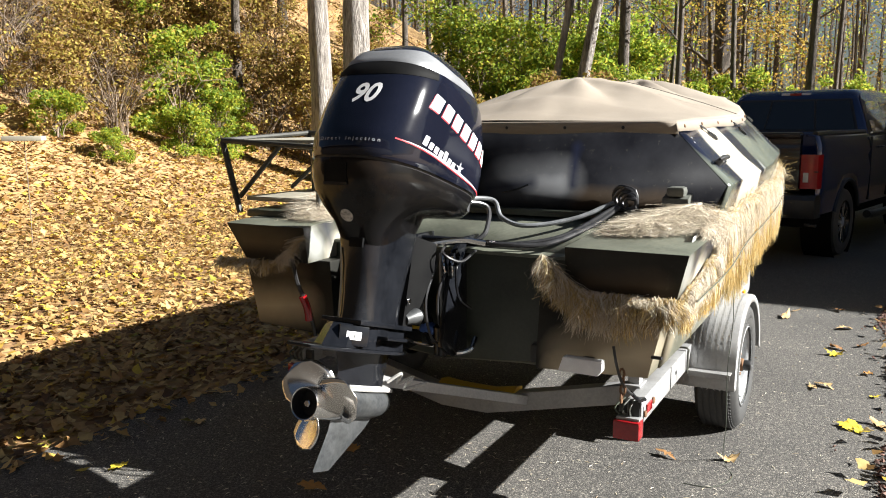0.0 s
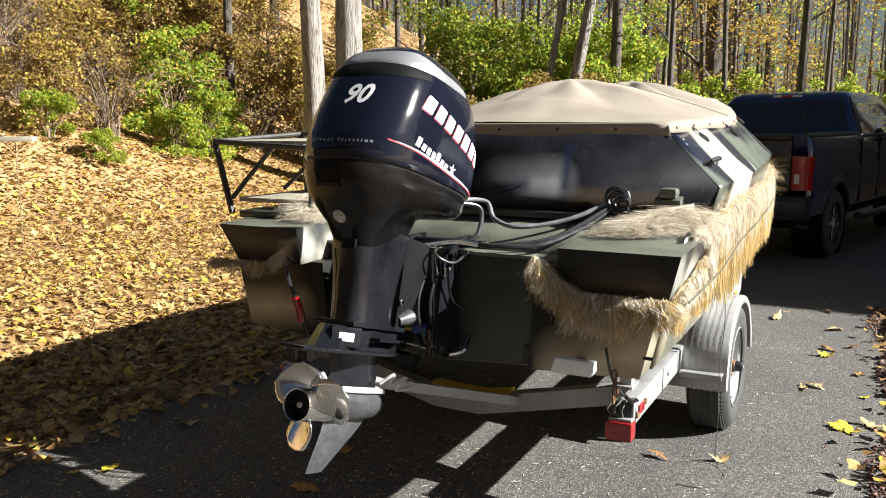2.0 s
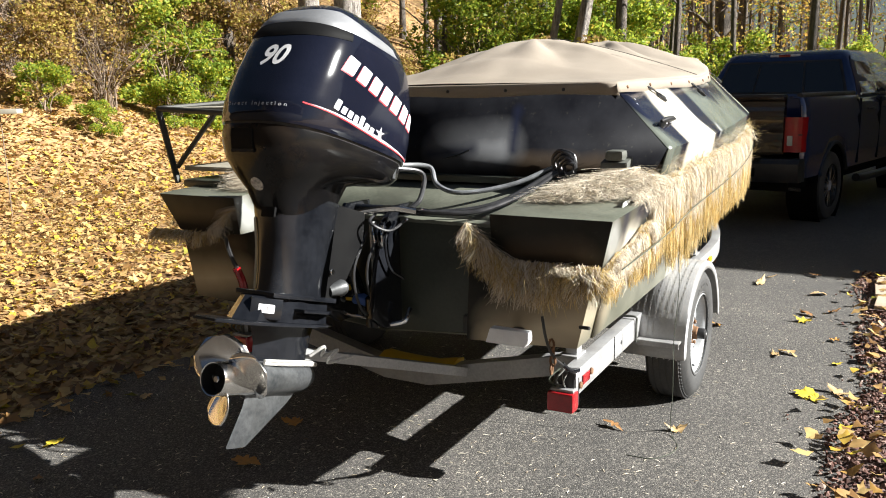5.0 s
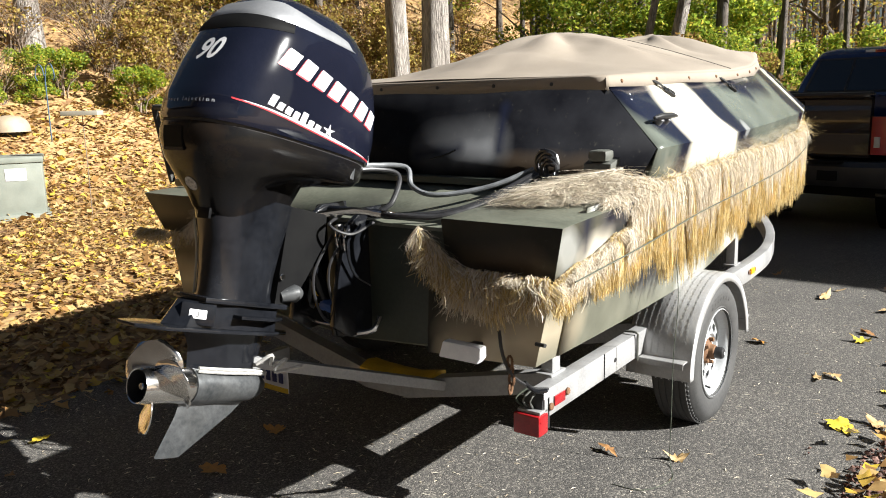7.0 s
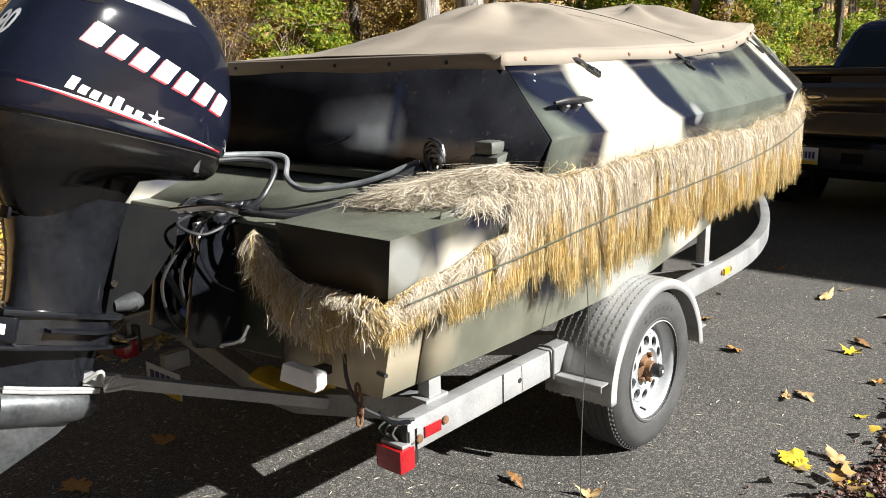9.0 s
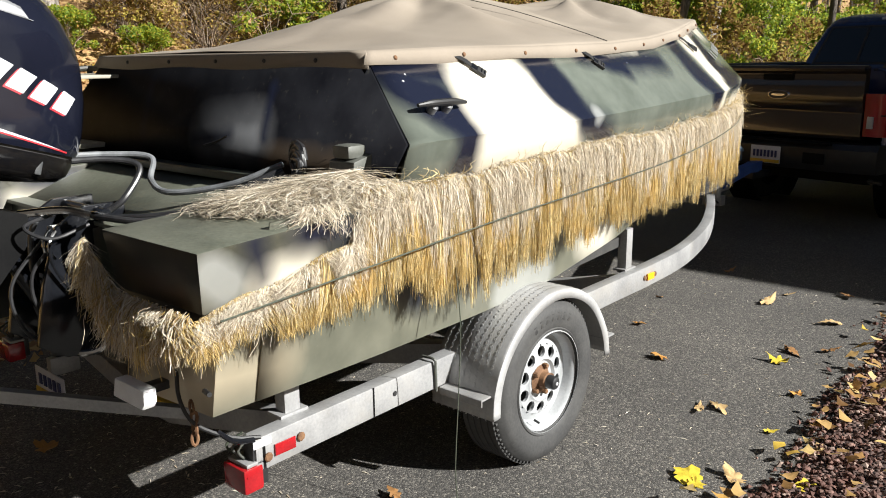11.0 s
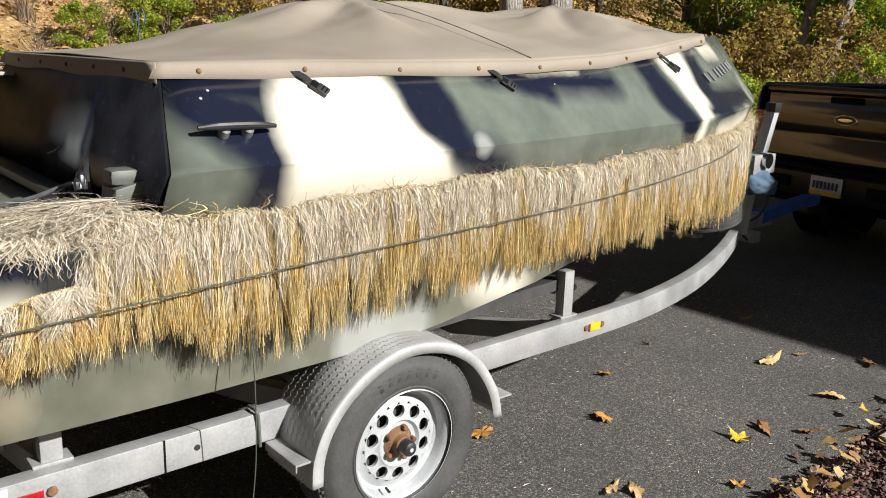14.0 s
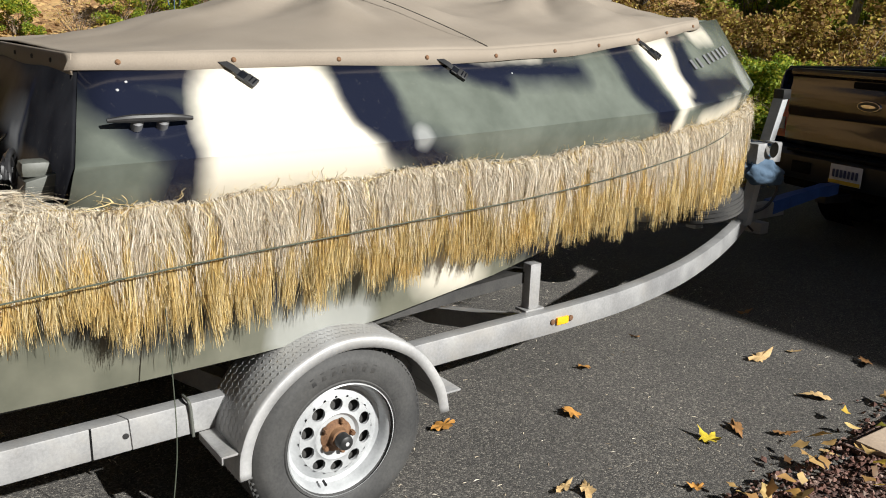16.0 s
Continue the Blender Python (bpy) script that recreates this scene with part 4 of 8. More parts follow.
def build_boat():
    boat = thing("duck_boat", (CX, 5.0, 0.55), "flat-bottomed aluminium duck boat sprayed in olive, black and cream camouflage", "boat")
    # hull skin, starboard round the bottom to port
    rings = []
    for s in fine_stations(3.2, 7.45, 26):
        y, cw, cz, gw, gz = s[:5]
        keel = cz - 0.09 * min(1.0, cw / 0.9)
        rings.append([(CX + gw, y, gz), (CX + gw - 0.3 * (gw - cw), y, gz - 0.35 * (gz - cz)), (CX + cw, y, cz), (CX + cw * 0.5, y, (cz + keel) / 2 - 0.01), (CX, y, keel), (CX - cw * 0.5, y, (cz + keel) / 2 - 0.01), (CX - cw, y, cz), (CX - gw + 0.3 * (gw - cw), y, gz - 0.35 * (gz - cz)), (CX - gw, y, gz)])
    hull = part("hull", loft(rings, closed=False, caps=False), M["hull"], boat, "olive and cream hull side")
    so = hull.modifiers.new("thick", "SOLIDIFY")
    so.thickness, so.offset = 0.006, -1
    bow = [(CX + s * 0.50, 7.45, 1.32) for s in (1, -1)] + [(CX - 0.28, 7.45, 1.12), (CX, 7.45, 1.09), (CX + 0.28, 7.45, 1.12)]
    part("bow_plate", prism([(p[0], p[2]) for p in bow], "y", 7.44, 7.47, 0.003), M["hull"], boat)
    # stern: sunken transom between two pods
    part("transom", prism([(CX - 0.62, 0.60), (CX, 0.535), (CX + 0.62, 0.60), (CX + 0.62, 1.035), (CX - 0.62, 1.035)], "y", 3.20, 3.25, 0.006), M["darkgreen"], boat, "dark green transom")
    part("transom_cap", box(CX - 0.62, CX + 0.62, 3.185, 3.265, 1.03, 1.045, 0.004), M["deck"], boat)
    for s in (1, -1):
        pts = [(CX + s * u, z) for u, z in ((0.50, 0.60), (0.96, 0.625), (1.035, 0.96), (0.52, 0.96))]
        pod = prism(pts if s > 0 else pts[::-1], "y", 3.06, 3.32, 0.006)
        pod.normal_update()
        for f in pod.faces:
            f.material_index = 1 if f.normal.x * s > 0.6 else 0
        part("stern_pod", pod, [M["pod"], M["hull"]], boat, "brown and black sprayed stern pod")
        inset = 0.0 if s > 0 else 0.07
        pts = [(CX + s * (u - inset), z) for u, z in ((0.655, 0.955), (1.075 if s > 0 else 1.03, 0.955), (1.12, 1.125), (0.655, 1.125))]
        b = loft([[(p[0], 2.955 + 0.03 * (1.12 - p[1]) / 0.17, p[1]) for p in pts], [(p[0], 3.60, p[1] + (0.03 if p[1] > 1 else 0.01)) for p in pts]])
        bevelled(b, None, 0.008, 2)
        b.normal_update()
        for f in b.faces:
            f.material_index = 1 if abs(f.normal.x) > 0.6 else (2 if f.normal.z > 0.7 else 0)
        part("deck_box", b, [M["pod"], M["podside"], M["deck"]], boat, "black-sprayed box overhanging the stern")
    # after deck slopes up from the transom to the blind
    dk = loft([[(CX - 1.04, 3.24, 1.035), (CX - 0.65, 3.24, 1.035), (CX + 0.65, 3.24, 1.035), (CX + 1.04, 3.24, 1.035)], [(CX - 1.06, 3.45, 1.12), (CX - 0.66, 3.45, 1.115), (CX + 0.66, 3.45, 1.115), (CX + 1.06, 3.45, 1.12)], [(CX - 1.07, 3.70, 1.185), (CX - 0.66, 3.70, 1.185), (CX + 0.66, 3.70, 1.185), (CX + 1.07, 3.70, 1.185)]], closed=False, caps=False)
    d = part("after_deck", dk, M["deck"], boat, "scuffed grey-green deck")
    so = d.modifiers.new("thick", "SOLIDIFY")
    so.thickness = 0.02
    part("deck_seam", box(CX - 0.98, CX + 0.98, 3.56, 3.62, 1.160, 1.19, 0.004), M["darkgreen"], boat)
    # blind: sides that lean in above a knuckle
    for s in (1, -1):
        rows = []
        for q in fine_stations(3.66, 7.45, 30):
            y, cw, cz, gw, gz, kw, kz, ew, ez = q
            top, mid = Vector((CX + s * ew, y + 0.12 * max(0, 1 - (y - 3.66) / 0.6), ez + 0.01)), Vector((CX + s * kw, y + 0.035 * max(0, 1 - (y - 3.66) / 0.6), kz))
            row = [Vector((CX + s * gw, y, gz - 0.04)), mid.lerp(Vector((CX + s * gw, y, gz)), 0.12), mid, mid.lerp(top, 0.06), mid.lerp(top, 0.35), mid.lerp(top, 0.7), top]
            for k in (4, 5):
                row[k] = row[k] + Vector((s * 0.006 * noise.noise((y * 2.1, k * 1.0, s)), 0, 0))
            rows.append(row)
        b = loft(rows, closed=False, caps=False)
        w = part("blind_side", b, M["side"], boat, "glossy olive, cream and black camouflage panel", 50)
        so = w.modifiers.new("thick", "SOLIDIFY")
        so.thickness = 0.006
        so.offset = -1 if s > 0 else 1
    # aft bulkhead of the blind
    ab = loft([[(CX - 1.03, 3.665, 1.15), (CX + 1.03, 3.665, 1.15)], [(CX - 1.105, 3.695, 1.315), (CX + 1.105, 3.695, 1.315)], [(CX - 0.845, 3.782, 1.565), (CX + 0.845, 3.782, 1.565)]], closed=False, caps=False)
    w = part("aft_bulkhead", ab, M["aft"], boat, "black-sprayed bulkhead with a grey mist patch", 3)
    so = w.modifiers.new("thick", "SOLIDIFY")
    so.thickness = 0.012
    fb = loft([[(CX - 0.50, 7.455, 1.30), (CX + 0.50, 7.455, 1.30)], [(CX - 0.55, 7.465, 1.445), (CX + 0.55, 7.465, 1.445)], [(CX - 0.26, 7.44, 1.79), (CX + 0.26, 7.44, 1.79)]], closed=False, caps=False)
    w = part("bow_bulkhead", fb, M["side"], boat)
    so = w.modifiers.new("thick", "SOLIDIFY")
    so.thickness = 0.012
    part("foredeck", box(CX - 0.27, CX + 0.27, 7.0, 7.45, 1.775, 1.79, 0.004), M["side"], boat)
    # flat black straps lying on the bulkhead
    for x, z0, z1 in ((0.37, 1.335, 1.49), (-0.44, 1.30, 1.50)):
        f0, f1 = [(z - 1.315) / 0.25 for z in (z0, z1)]
        y0, y1 = 3.695 + 0.087 * f0 - 0.004, 3.695 + 0.087 * f1 - 0.004
        part("strap", loft([[(x - 0.013, y0, z0), (x + 0.013, y0, z0), (x + 0.013, y0 - 0.004, z0), (x - 0.013, y0 - 0.004, z0)], [(x - 0.013, y1, z1), (x + 0.013, y1, z1), (x + 0.013, y1 - 0.004, z1), (x - 0.013, y1 - 0.004, z1)]]), M["black"], boat, "black webbing strap")
    part("hook_cord", tube([(0.02, 3.665, 1.255), (0.10, 3.672, 1.275), (0.15, 3.678, 1.295)], 0.004, 6, 3), M["cable"], boat)
    for x, z in ((-0.20, 1.47), (0.10, 1.47), (0.50, 1.47)):
        part("rivet", disc(Matrix.Translation((x, 3.748, z)) @ AX["y"] @ Matrix.Rotation(math.pi, 4, "X"), 0.006, 0.004, 8, 0.001), M["alu"], boat)
    # rivets along the side
    for y, f in ((3.86, 0.72), (3.89, 0.8), (4.05, 0.78), (4.28, 0.72), (4.66, 0.78), (4.9, 0.8), (5.3, 0.75), (5.55, 0.8), (6.0, 0.8)):
        q = at_station(y)
        p = Vector((CX + q[5], y, q[6])).lerp(Vector((CX + q[7], y, q[8])), f)
        nrm = Vector((q[8] - q[6], 0, q[5] - q[7])).normalized()
        part("rivet", disc(Matrix.Translation(p - nrm * 0.002) @ nrm.to_track_quat("Z", "Y").to_matrix().to_4x4(), 0.006, 0.006, 10, 0.002), M["alu"], boat)
    # mooring cleat on the side
    q = at_station(3.91)
    base = Vector((CX + q[5], 3.91, q[6])).lerp(Vector((CX + q[7], 3.91, q[8])), 0.33)
    nrm = Vector((q[8] - q[6], 0, q[5] - q[7])).normalized()
    cl = part("cleat", tube([base + nrm * 0.034 + Vector((0, -0.115, 0)), base + nrm * 0.040 + Vector((0, -0.05, 0)), base + nrm * 0.040 + Vector((0, 0.05, 0)), base + nrm * 0.034 + Vector((0, 0.115, 0))], [0.006, 0.012, 0.012, 0.006], 10, 5), M["black"], boat, "black-painted mooring cleat")
    for dy in (-0.035, 0.035):
        part("foot", disc(Matrix.Translation(base + Vector((0, dy, 0)) - nrm * 0.003) @ nrm.to_track_quat("Z", "Y").to_matrix().to_4x4(), 0.016, 0.034, 12, 0.005), M["trimgrey"], cl)
    # registration marks as plain bars on the bow panel
    for i in range(8):
        y = 6.60 + 0.078 * i + (0.04 if i > 1 else 0.0)
        q = at_station(y)
        a, e = Vector((CX + q[5], y, q[6])), Vector((CX + q[7], y, q[8]))
        nrm = Vector((q[8] - q[6], 0.25, q[5] - q[7])).normalized()
        f0 = (1.535 + 0.115 * (y - 6.6) - q[6]) / (q[8] - q[6])
        f1 = f0 + 0.042 / (q[8] - q[6])
        c0, c1 = a.lerp(e, f0) + nrm * 0.010, a.lerp(e, f1) + nrm * 0.010
        along = Vector((-0.010, 0.030, 0.003))
        bb = loft([[c0, c0 + along], [c1, c1 + along]], closed=False, caps=False)
        part("mark_bar", bb, M["trimgrey"], boat, "grey registration bar")
    # gunwale rub strip
    part("rub_rail", tube([(CX + at_station(y)[3] + 0.004, y, at_station(y)[4] - 0.02) for y in (3.3, 4.2, 5.2, 6.0, 6.7, 7.4)], 0.012, 8, 6), M["deck"], boat)
    part("rub_rail", tube([(CX - at_station(y)[3] - 0.004, y, at_station(y)[4] - 0.02) for y in (3.3, 4.2, 5.2, 6.0, 6.7, 7.4)], 0.012, 8, 6), M["deck"], boat)
    # trim tab brackets under the stern
    part("drain_flap", box(0.40, 0.47, 3.12, 3.20, 0.60, 0.68, 0.015), M["black"], boat)
    part("trim_tab", prism([(0.59, 0.640), (0.75, 0.640), (0.765, 0.66), (0.765, 0.70), (0.61, 0.70)], "y", 2.945, 2.985, 0.006), M["white"], boat, "white plastic plate under the stern")
    part("tab_stay", box(0.66, 0.70, 2.98, 3.07, 0.655, 0.68, 0.003), M["black"], boat)
    part("tab_arm", tube([(0.93, 3.03, 0.72), (0.97, 3.02, 0.723)], 0.007, 8, 3), M["black"], boat)
    return boat


boat = build_boat()


def cover_ridge(y):
    keys = [(3.72, 1.585), (4.0, 1.64), (4.35, 1.735), (4.75, 1.84), (5.0, 1.872), (5.3, 1.862), (5.6, 1.86), (6.0, 1.885), (6.3, 1.91), (6.6, 1.885), (6.9, 1.845), (7.15, 1.80)]
    for a, b in zip(keys, keys[1:]):
        if y <= b[0]:
            f = max(0, (y - a[0]) / (b[0] - a[0]))
            return a[1] + (b[1] - a[1]) * (f * f * (3 - 2 * f) * 0.5 + f * 0.5)
    return keys[-1][1]


def build_cover():
    cover = thing("canvas_cover", (CX, 5.4, 1.6), "tan canvas cover stretched over hoops, snapped down along its hem", "boat cover")
    y0, y1, n, m = 3.765, 7.13, 120, 64
    rows, hem = [], []
    for i in range(n):
        y = y0 + (y1 - y0) * i / (n - 1)
        q = at_station(y)
        ew, ez = q[7] + 0.012, q[8] + 0.032
        if y > 6.8:
            ew = 0.012 + 0.52 * math.sqrt(max(0.0, 1 - ((y - 6.8) / 0.42) ** 2)) * (at_station(6.8)[7] / 0.52)
        zc = max(cover_ridge(y), ez + 0.01)
        row = []
        for k in range(m):
            s = -1 + 2 * k / (m - 1)
            lift = (1 - abs(s) ** 1.55) * 0.8 + (1 - abs(s)) * 0.2
            z = ez + (zc - ez) * lift
            fold = 0.016 * noise.noise((s * 2.2 + y * 0.6, y * 0.7 - s * 1.4, 4.0)) + 0.005 * noise.noise((s * 7 + y * 2.0, y * 1.6, 9.0))
            for hy in (4.97, 6.3):
                r = math.hypot(y - hy, s * 0.86)
                ang = math.atan2(y - hy, abs(s) * 0.86 + 0.02)
                wv = math.cos(ang * 7 + hy * 3 + 1.5 * noise.noise((ang * 2, hy, s)))
                fold += 0.026 * (wv * abs(wv) ** 0.3 - 0.3) * math.exp(-((r - 0.35) / 0.30) ** 2) * min(1.0, 3 * (1 - abs(s)))
            # the cloth sags hollow between the hoops and the hem
            fold -= 0.030 * math.sin(math.pi * abs(s)) * (0.4 + 0.6 * math.exp(-((y - 5.65) / 0.3) ** 2))
            pull = 0.012 * math.sin(9 * y + 7 * s) * abs(s) * (1 - abs(s)) * 2 * noise.noise((y, s * 2, 2.0))
            z += (fold + pull) * min(1.0, 6 * (1 - abs(s))) * min(1, (y - y0) * 4 + 0.1)
            row.append((CX + s * ew, y, z))
        rows.append(row)
        hem.append((ew, y, ez))
    b = loft(rows, closed=False, caps=False)
    ob = part("canopy", b, M["canvas"], cover, "sun-bleached tan canvas", 60)
    so = ob.modifiers.new("thick", "SOLIDIFY")
    so.thickness = 0.003
    for s in (1, -1):
        r = [[(CX + s * (w + 0.000), y - e * 0.0, z + 0.001), (CX + s * (w + 0.006), y - e * 0.012, z - 0.012), (CX + s * (w + 0.017), y - e * 0.030, z - 0.048 - 0.004 * math.sin(8 * y))] for w, y, z, e in [(*q, max(0.0, 1 - (q[1] - y0) / 0.04)) for q in hem]]
        o = part("hem", loft(r, closed=False, caps=False), M["canvas"], cover, "", 60)
        so = o.modifiers.new("thick", "SOLIDIFY")
        so.thickness = 0.004
    w0, _, z0 = hem[0]
    r = [[(CX + u * w0, y0 - 0.002 + 0.03 * max(0, abs(u) - 1) * 10, z0), (CX + u * (w0 + 0.006), y0 - 0.005, z0 - 0.010), (CX + u * (w0 + 0.018), y0 - 0.008, z0 - 0.054 - 0.005 * math.sin(7 * u))] for u in [-1 + 2 * k / 24 for k in range(25)]]
    o = part("hem", loft(r, closed=False, caps=False), M["canvas"], cover, "", 60)
    so = o.modifiers.new("thick", "SOLIDIFY")
    so.thickness = 0.004
    # snaps
    for y in (3.88, 4.22, 4.58, 4.93, 5.24, 5.58, 5.89, 6.22, 6.55, 6.88):
        for s in (1, -1):
            i = min(n - 1, int((y - y0) / (y1 - y0) * (n - 1)))
            w, _, z = hem[i]
            nrm = Vector((s * 0.95, 0, 0.25)).normalized()
            part("snap", disc(Matrix.Translation((CX + s * (w + 0.007), y, z - 0.026)) @ nrm.to_track_quat("Z", "Y").to_matrix().to_4x4(), 0.008, 0.009, 12, 0.003), M["rust"], cover, "tarnished snap")
    for x in (-0.66, -0.33, 0.0, 0.30, 0.58):
        part("snap", disc(Matrix.Translation((x, y0 - 0.004, z0 - 0.028)) @ AX["y"] @ Matrix.Rotation(math.pi, 4, "X"), 0.008, 0.012, 12, 0.003), M["black"], cover)
    # buckles on short straps
    for y in (4.20, 5.00, 6.25):
        q = at_station(y)
        a, t = Vector((CX + q[5], y, q[6])), Vector((CX + q[7], y, q[8]))
        nrm = Vector((q[8] - q[6], 0, q[5] - q[7])).normalized()
        p0, p1 = t + nrm * 0.012 + Vector((0, -0.03, 0)), a.lerp(t, 0.76) + nrm * 0.010 + Vector((0, 0.045, 0))
        fwd = (p1 - p0).normalized()
        sd = fwd.cross(nrm)
        part("buckle_strap", loft([[p + sd * u * 0.012 + nrm * v for u, v in ((-1, 0), (1, 0), (1, 0.003), (-1, 0.003))] for p in (p0, p0.lerp(p1, 0.5) + nrm * 0.006, p1)]), M["black"], cover)
        mm = Matrix((sd, fwd, nrm)).transposed().to_4x4()
        mm.translation = p1
        mm = mm @ Matrix.Scale(0.8, 4)
        bk = part("buckle", box(-0.024, 0.024, -0.012, 0.036, -0.002, 0.013, 0.004, m=mm), M["black"], cover, "black plastic side-release buckle")
        part("latch", box(-0.017, 0.017, -0.042, -0.010, 0.0, 0.010, 0.003, m=mm), M["satin"], bk)
        for u in (-1, 1):
            part("prong", box(u * 0.020 - 0.004, u * 0.020 + 0.004, -0.040, -0.010, 0.001, 0.009, 0.002, m=mm), M["black"], bk)
        for v in (0.006, 0.022):
            part("bar", box(-0.016, 0.016, v, v + 0.006, 0.0135, 0.0155, 0.001, m=mm), M["satin"], bk)
    # stitched seam over the canopy
    sp = []
    for k in range(9):
        s = 0.98 - 0.9 * k / 8
        y = 5.22 - 0.25 * k / 8
        q = at_station(y)
        ez = q[8] + 0.032
        sp.append((CX + s * (q[7] + 0.012), y, ez + (cover_ridge(y) - ez) * ((1 - abs(s) ** 1.55) * 0.8 + (1 - abs(s)) * 0.2) + 0.002))
    part("cord", tube(sp, 0.0017, 5, 3), M["frame"], cover, "thin dark cord")


build_cover()


# ---- raffia skirt ----
def strands(name, starts, rng, material, width=0.0022, fall=1.25, curly=1.0):
    """Each strand: a bent, twisted blade from its start along a falling path. starts: (point, outward, length, droop, splay)."""
    n, seg = len(starts), 7
    P = np.array([s[0] for s in starts])
    out = np.array([s[1] for s in starts])
    ln = np.array([s[2] for s in starts])
    dr = np.array([s[3] for s in starts])
    sp = np.array([s[4] for s in starts])
    side = np.cross(out, (0, 0, 1.0))
    side /= np.linalg.norm(side, axis=1)[:, None] + 1e-9
    V = np.zeros((n, seg, 2, 3))
    w = width * rng.uniform(0.5, 2.0, n)
    ph, amp, tw = rng.uniform(0, 6.28, n), rng.exponential(0.0045 * curly, n).clip(0, 0.022 * curly), rng.uniform(0, 6.28, n)
    fq, ph2, fz = rng.uniform(3.0, 9.0, n), rng.uniform(0, 6.28, n), rng.exponential(0.0035 * curly, n).clip(0, 0.016 * curly)
    for k in range(seg):
        f = k / (seg - 1)
        # goes out first, then falls
        o = dr * (1 - (1 - f) ** 2.2)
        z = -ln * (f ** fall)
        curl = fz * f ** 2 * np.sin(ph2 + 13.0 * f)
        c = P + out * (o + 0.7 * amp * f * np.sin(ph2 + fq * f) + 0.6 * curl)[:, None] + side * (sp * f ** 1.2 + amp * (np.sin(ph + fq * f) - np.sin(ph)) + curl)[:, None]
        c[:, 2] += z
        r = (w * (1 - 0.5 * f))[:, None]
        t = tw + 1.1 * f
        d = side * np.cos(t)[:, None] + out * np.sin(t)[:, None]
        d[:, 2] += 0.35 * np.sin(t * 1.7)
        V[:, k, 0] = c + d * r
        V[:, k, 1] = c - d * r
    base = (np.arange(n) * seg * 2)[:, None, None]
    F = [(2 * k, 2 * k + 1, 2 * k + 3, 2 * k + 2) for k in range(seg - 1)]
    F = (base + np.array(F)[None]).reshape(-1, 4)
    me = bpy.data.meshes.new(name)
    V = V.reshape(-1, 3)
    me.vertices.add(len(V))
    me.vertices.foreach_set("co", V.ravel())
    me.loops.add(F.size)
    me.loops.foreach_set("vertex_index", F.ravel().astype(np.int32))
    me.polygons.add(len(F))
    me.polygons.foreach_set("loop_start", np.arange(0, F.size, 4, dtype=np.int32))
    me.update(calc_edges=True)
    me.materials.append(material)
    return me


def between(keys, y):
    for a, c in zip(keys, keys[1:]):
        if y <= c[0]:
            return a[1] + (c[1] - a[1]) * max(0.0, (y - a[0]) / (c[0] - a[0]))
    return keys[-1][1]


def skirt_top(y):
    return between([(2.95, 0.950), (3.2, 1.015), (3.47, 1.068), (3.50, 1.195), (3.8, 1.20), (4.1, 1.195), (4.4, 1.215), (4.7, 1.235), (5.4, 1.235), (5.9, 1.26), (6.3, 1.285), (6.8, 1.31), (7.4, 1.36)], y) + (0.006 * math.sin(y * 23) + 0.006 * math.sin(y * 9 + 1))


def skirt_low(y):
    return between([(2.95, 0.845), (3.2, 0.865), (3.5, 0.87), (3.65, 0.895), (3.80, 0.805), (4.15, 0.815), (4.4, 0.855), (4.9, 0.885), (5.75, 0.90), (6.2, 0.89), (6.8, 0.89), (7.4, 0.92)], y) + 0.014 * math.sin(y * 17) + 0.012 * math.sin(y * 31 + 1)


def skirt_out(y):
    q = at_station(y)
    return q[3] + 0.012 if y > 3.45 else 1.075 + 0.03 * (y - 2.95) / 0.5


def bunches(rng, count, each, y0, y1, s, spread):
    """Starts of strands gathered in hanging bunches along the gunwale; yields y, a bunch's own numbers, and jitter."""
    for i in range(count):
        yb = y0 + (y1 - y0) * rng.random()
        own = (rng.normal(0, 0.030), rng.uniform(0.0, 0.036), rng.uniform(0.74, 1.08), rng.random())
        for k in range(each):
            d = rng.normal(0, spread)
            yield yb + d, (own[0] + 0.9 * d, *own[1:])


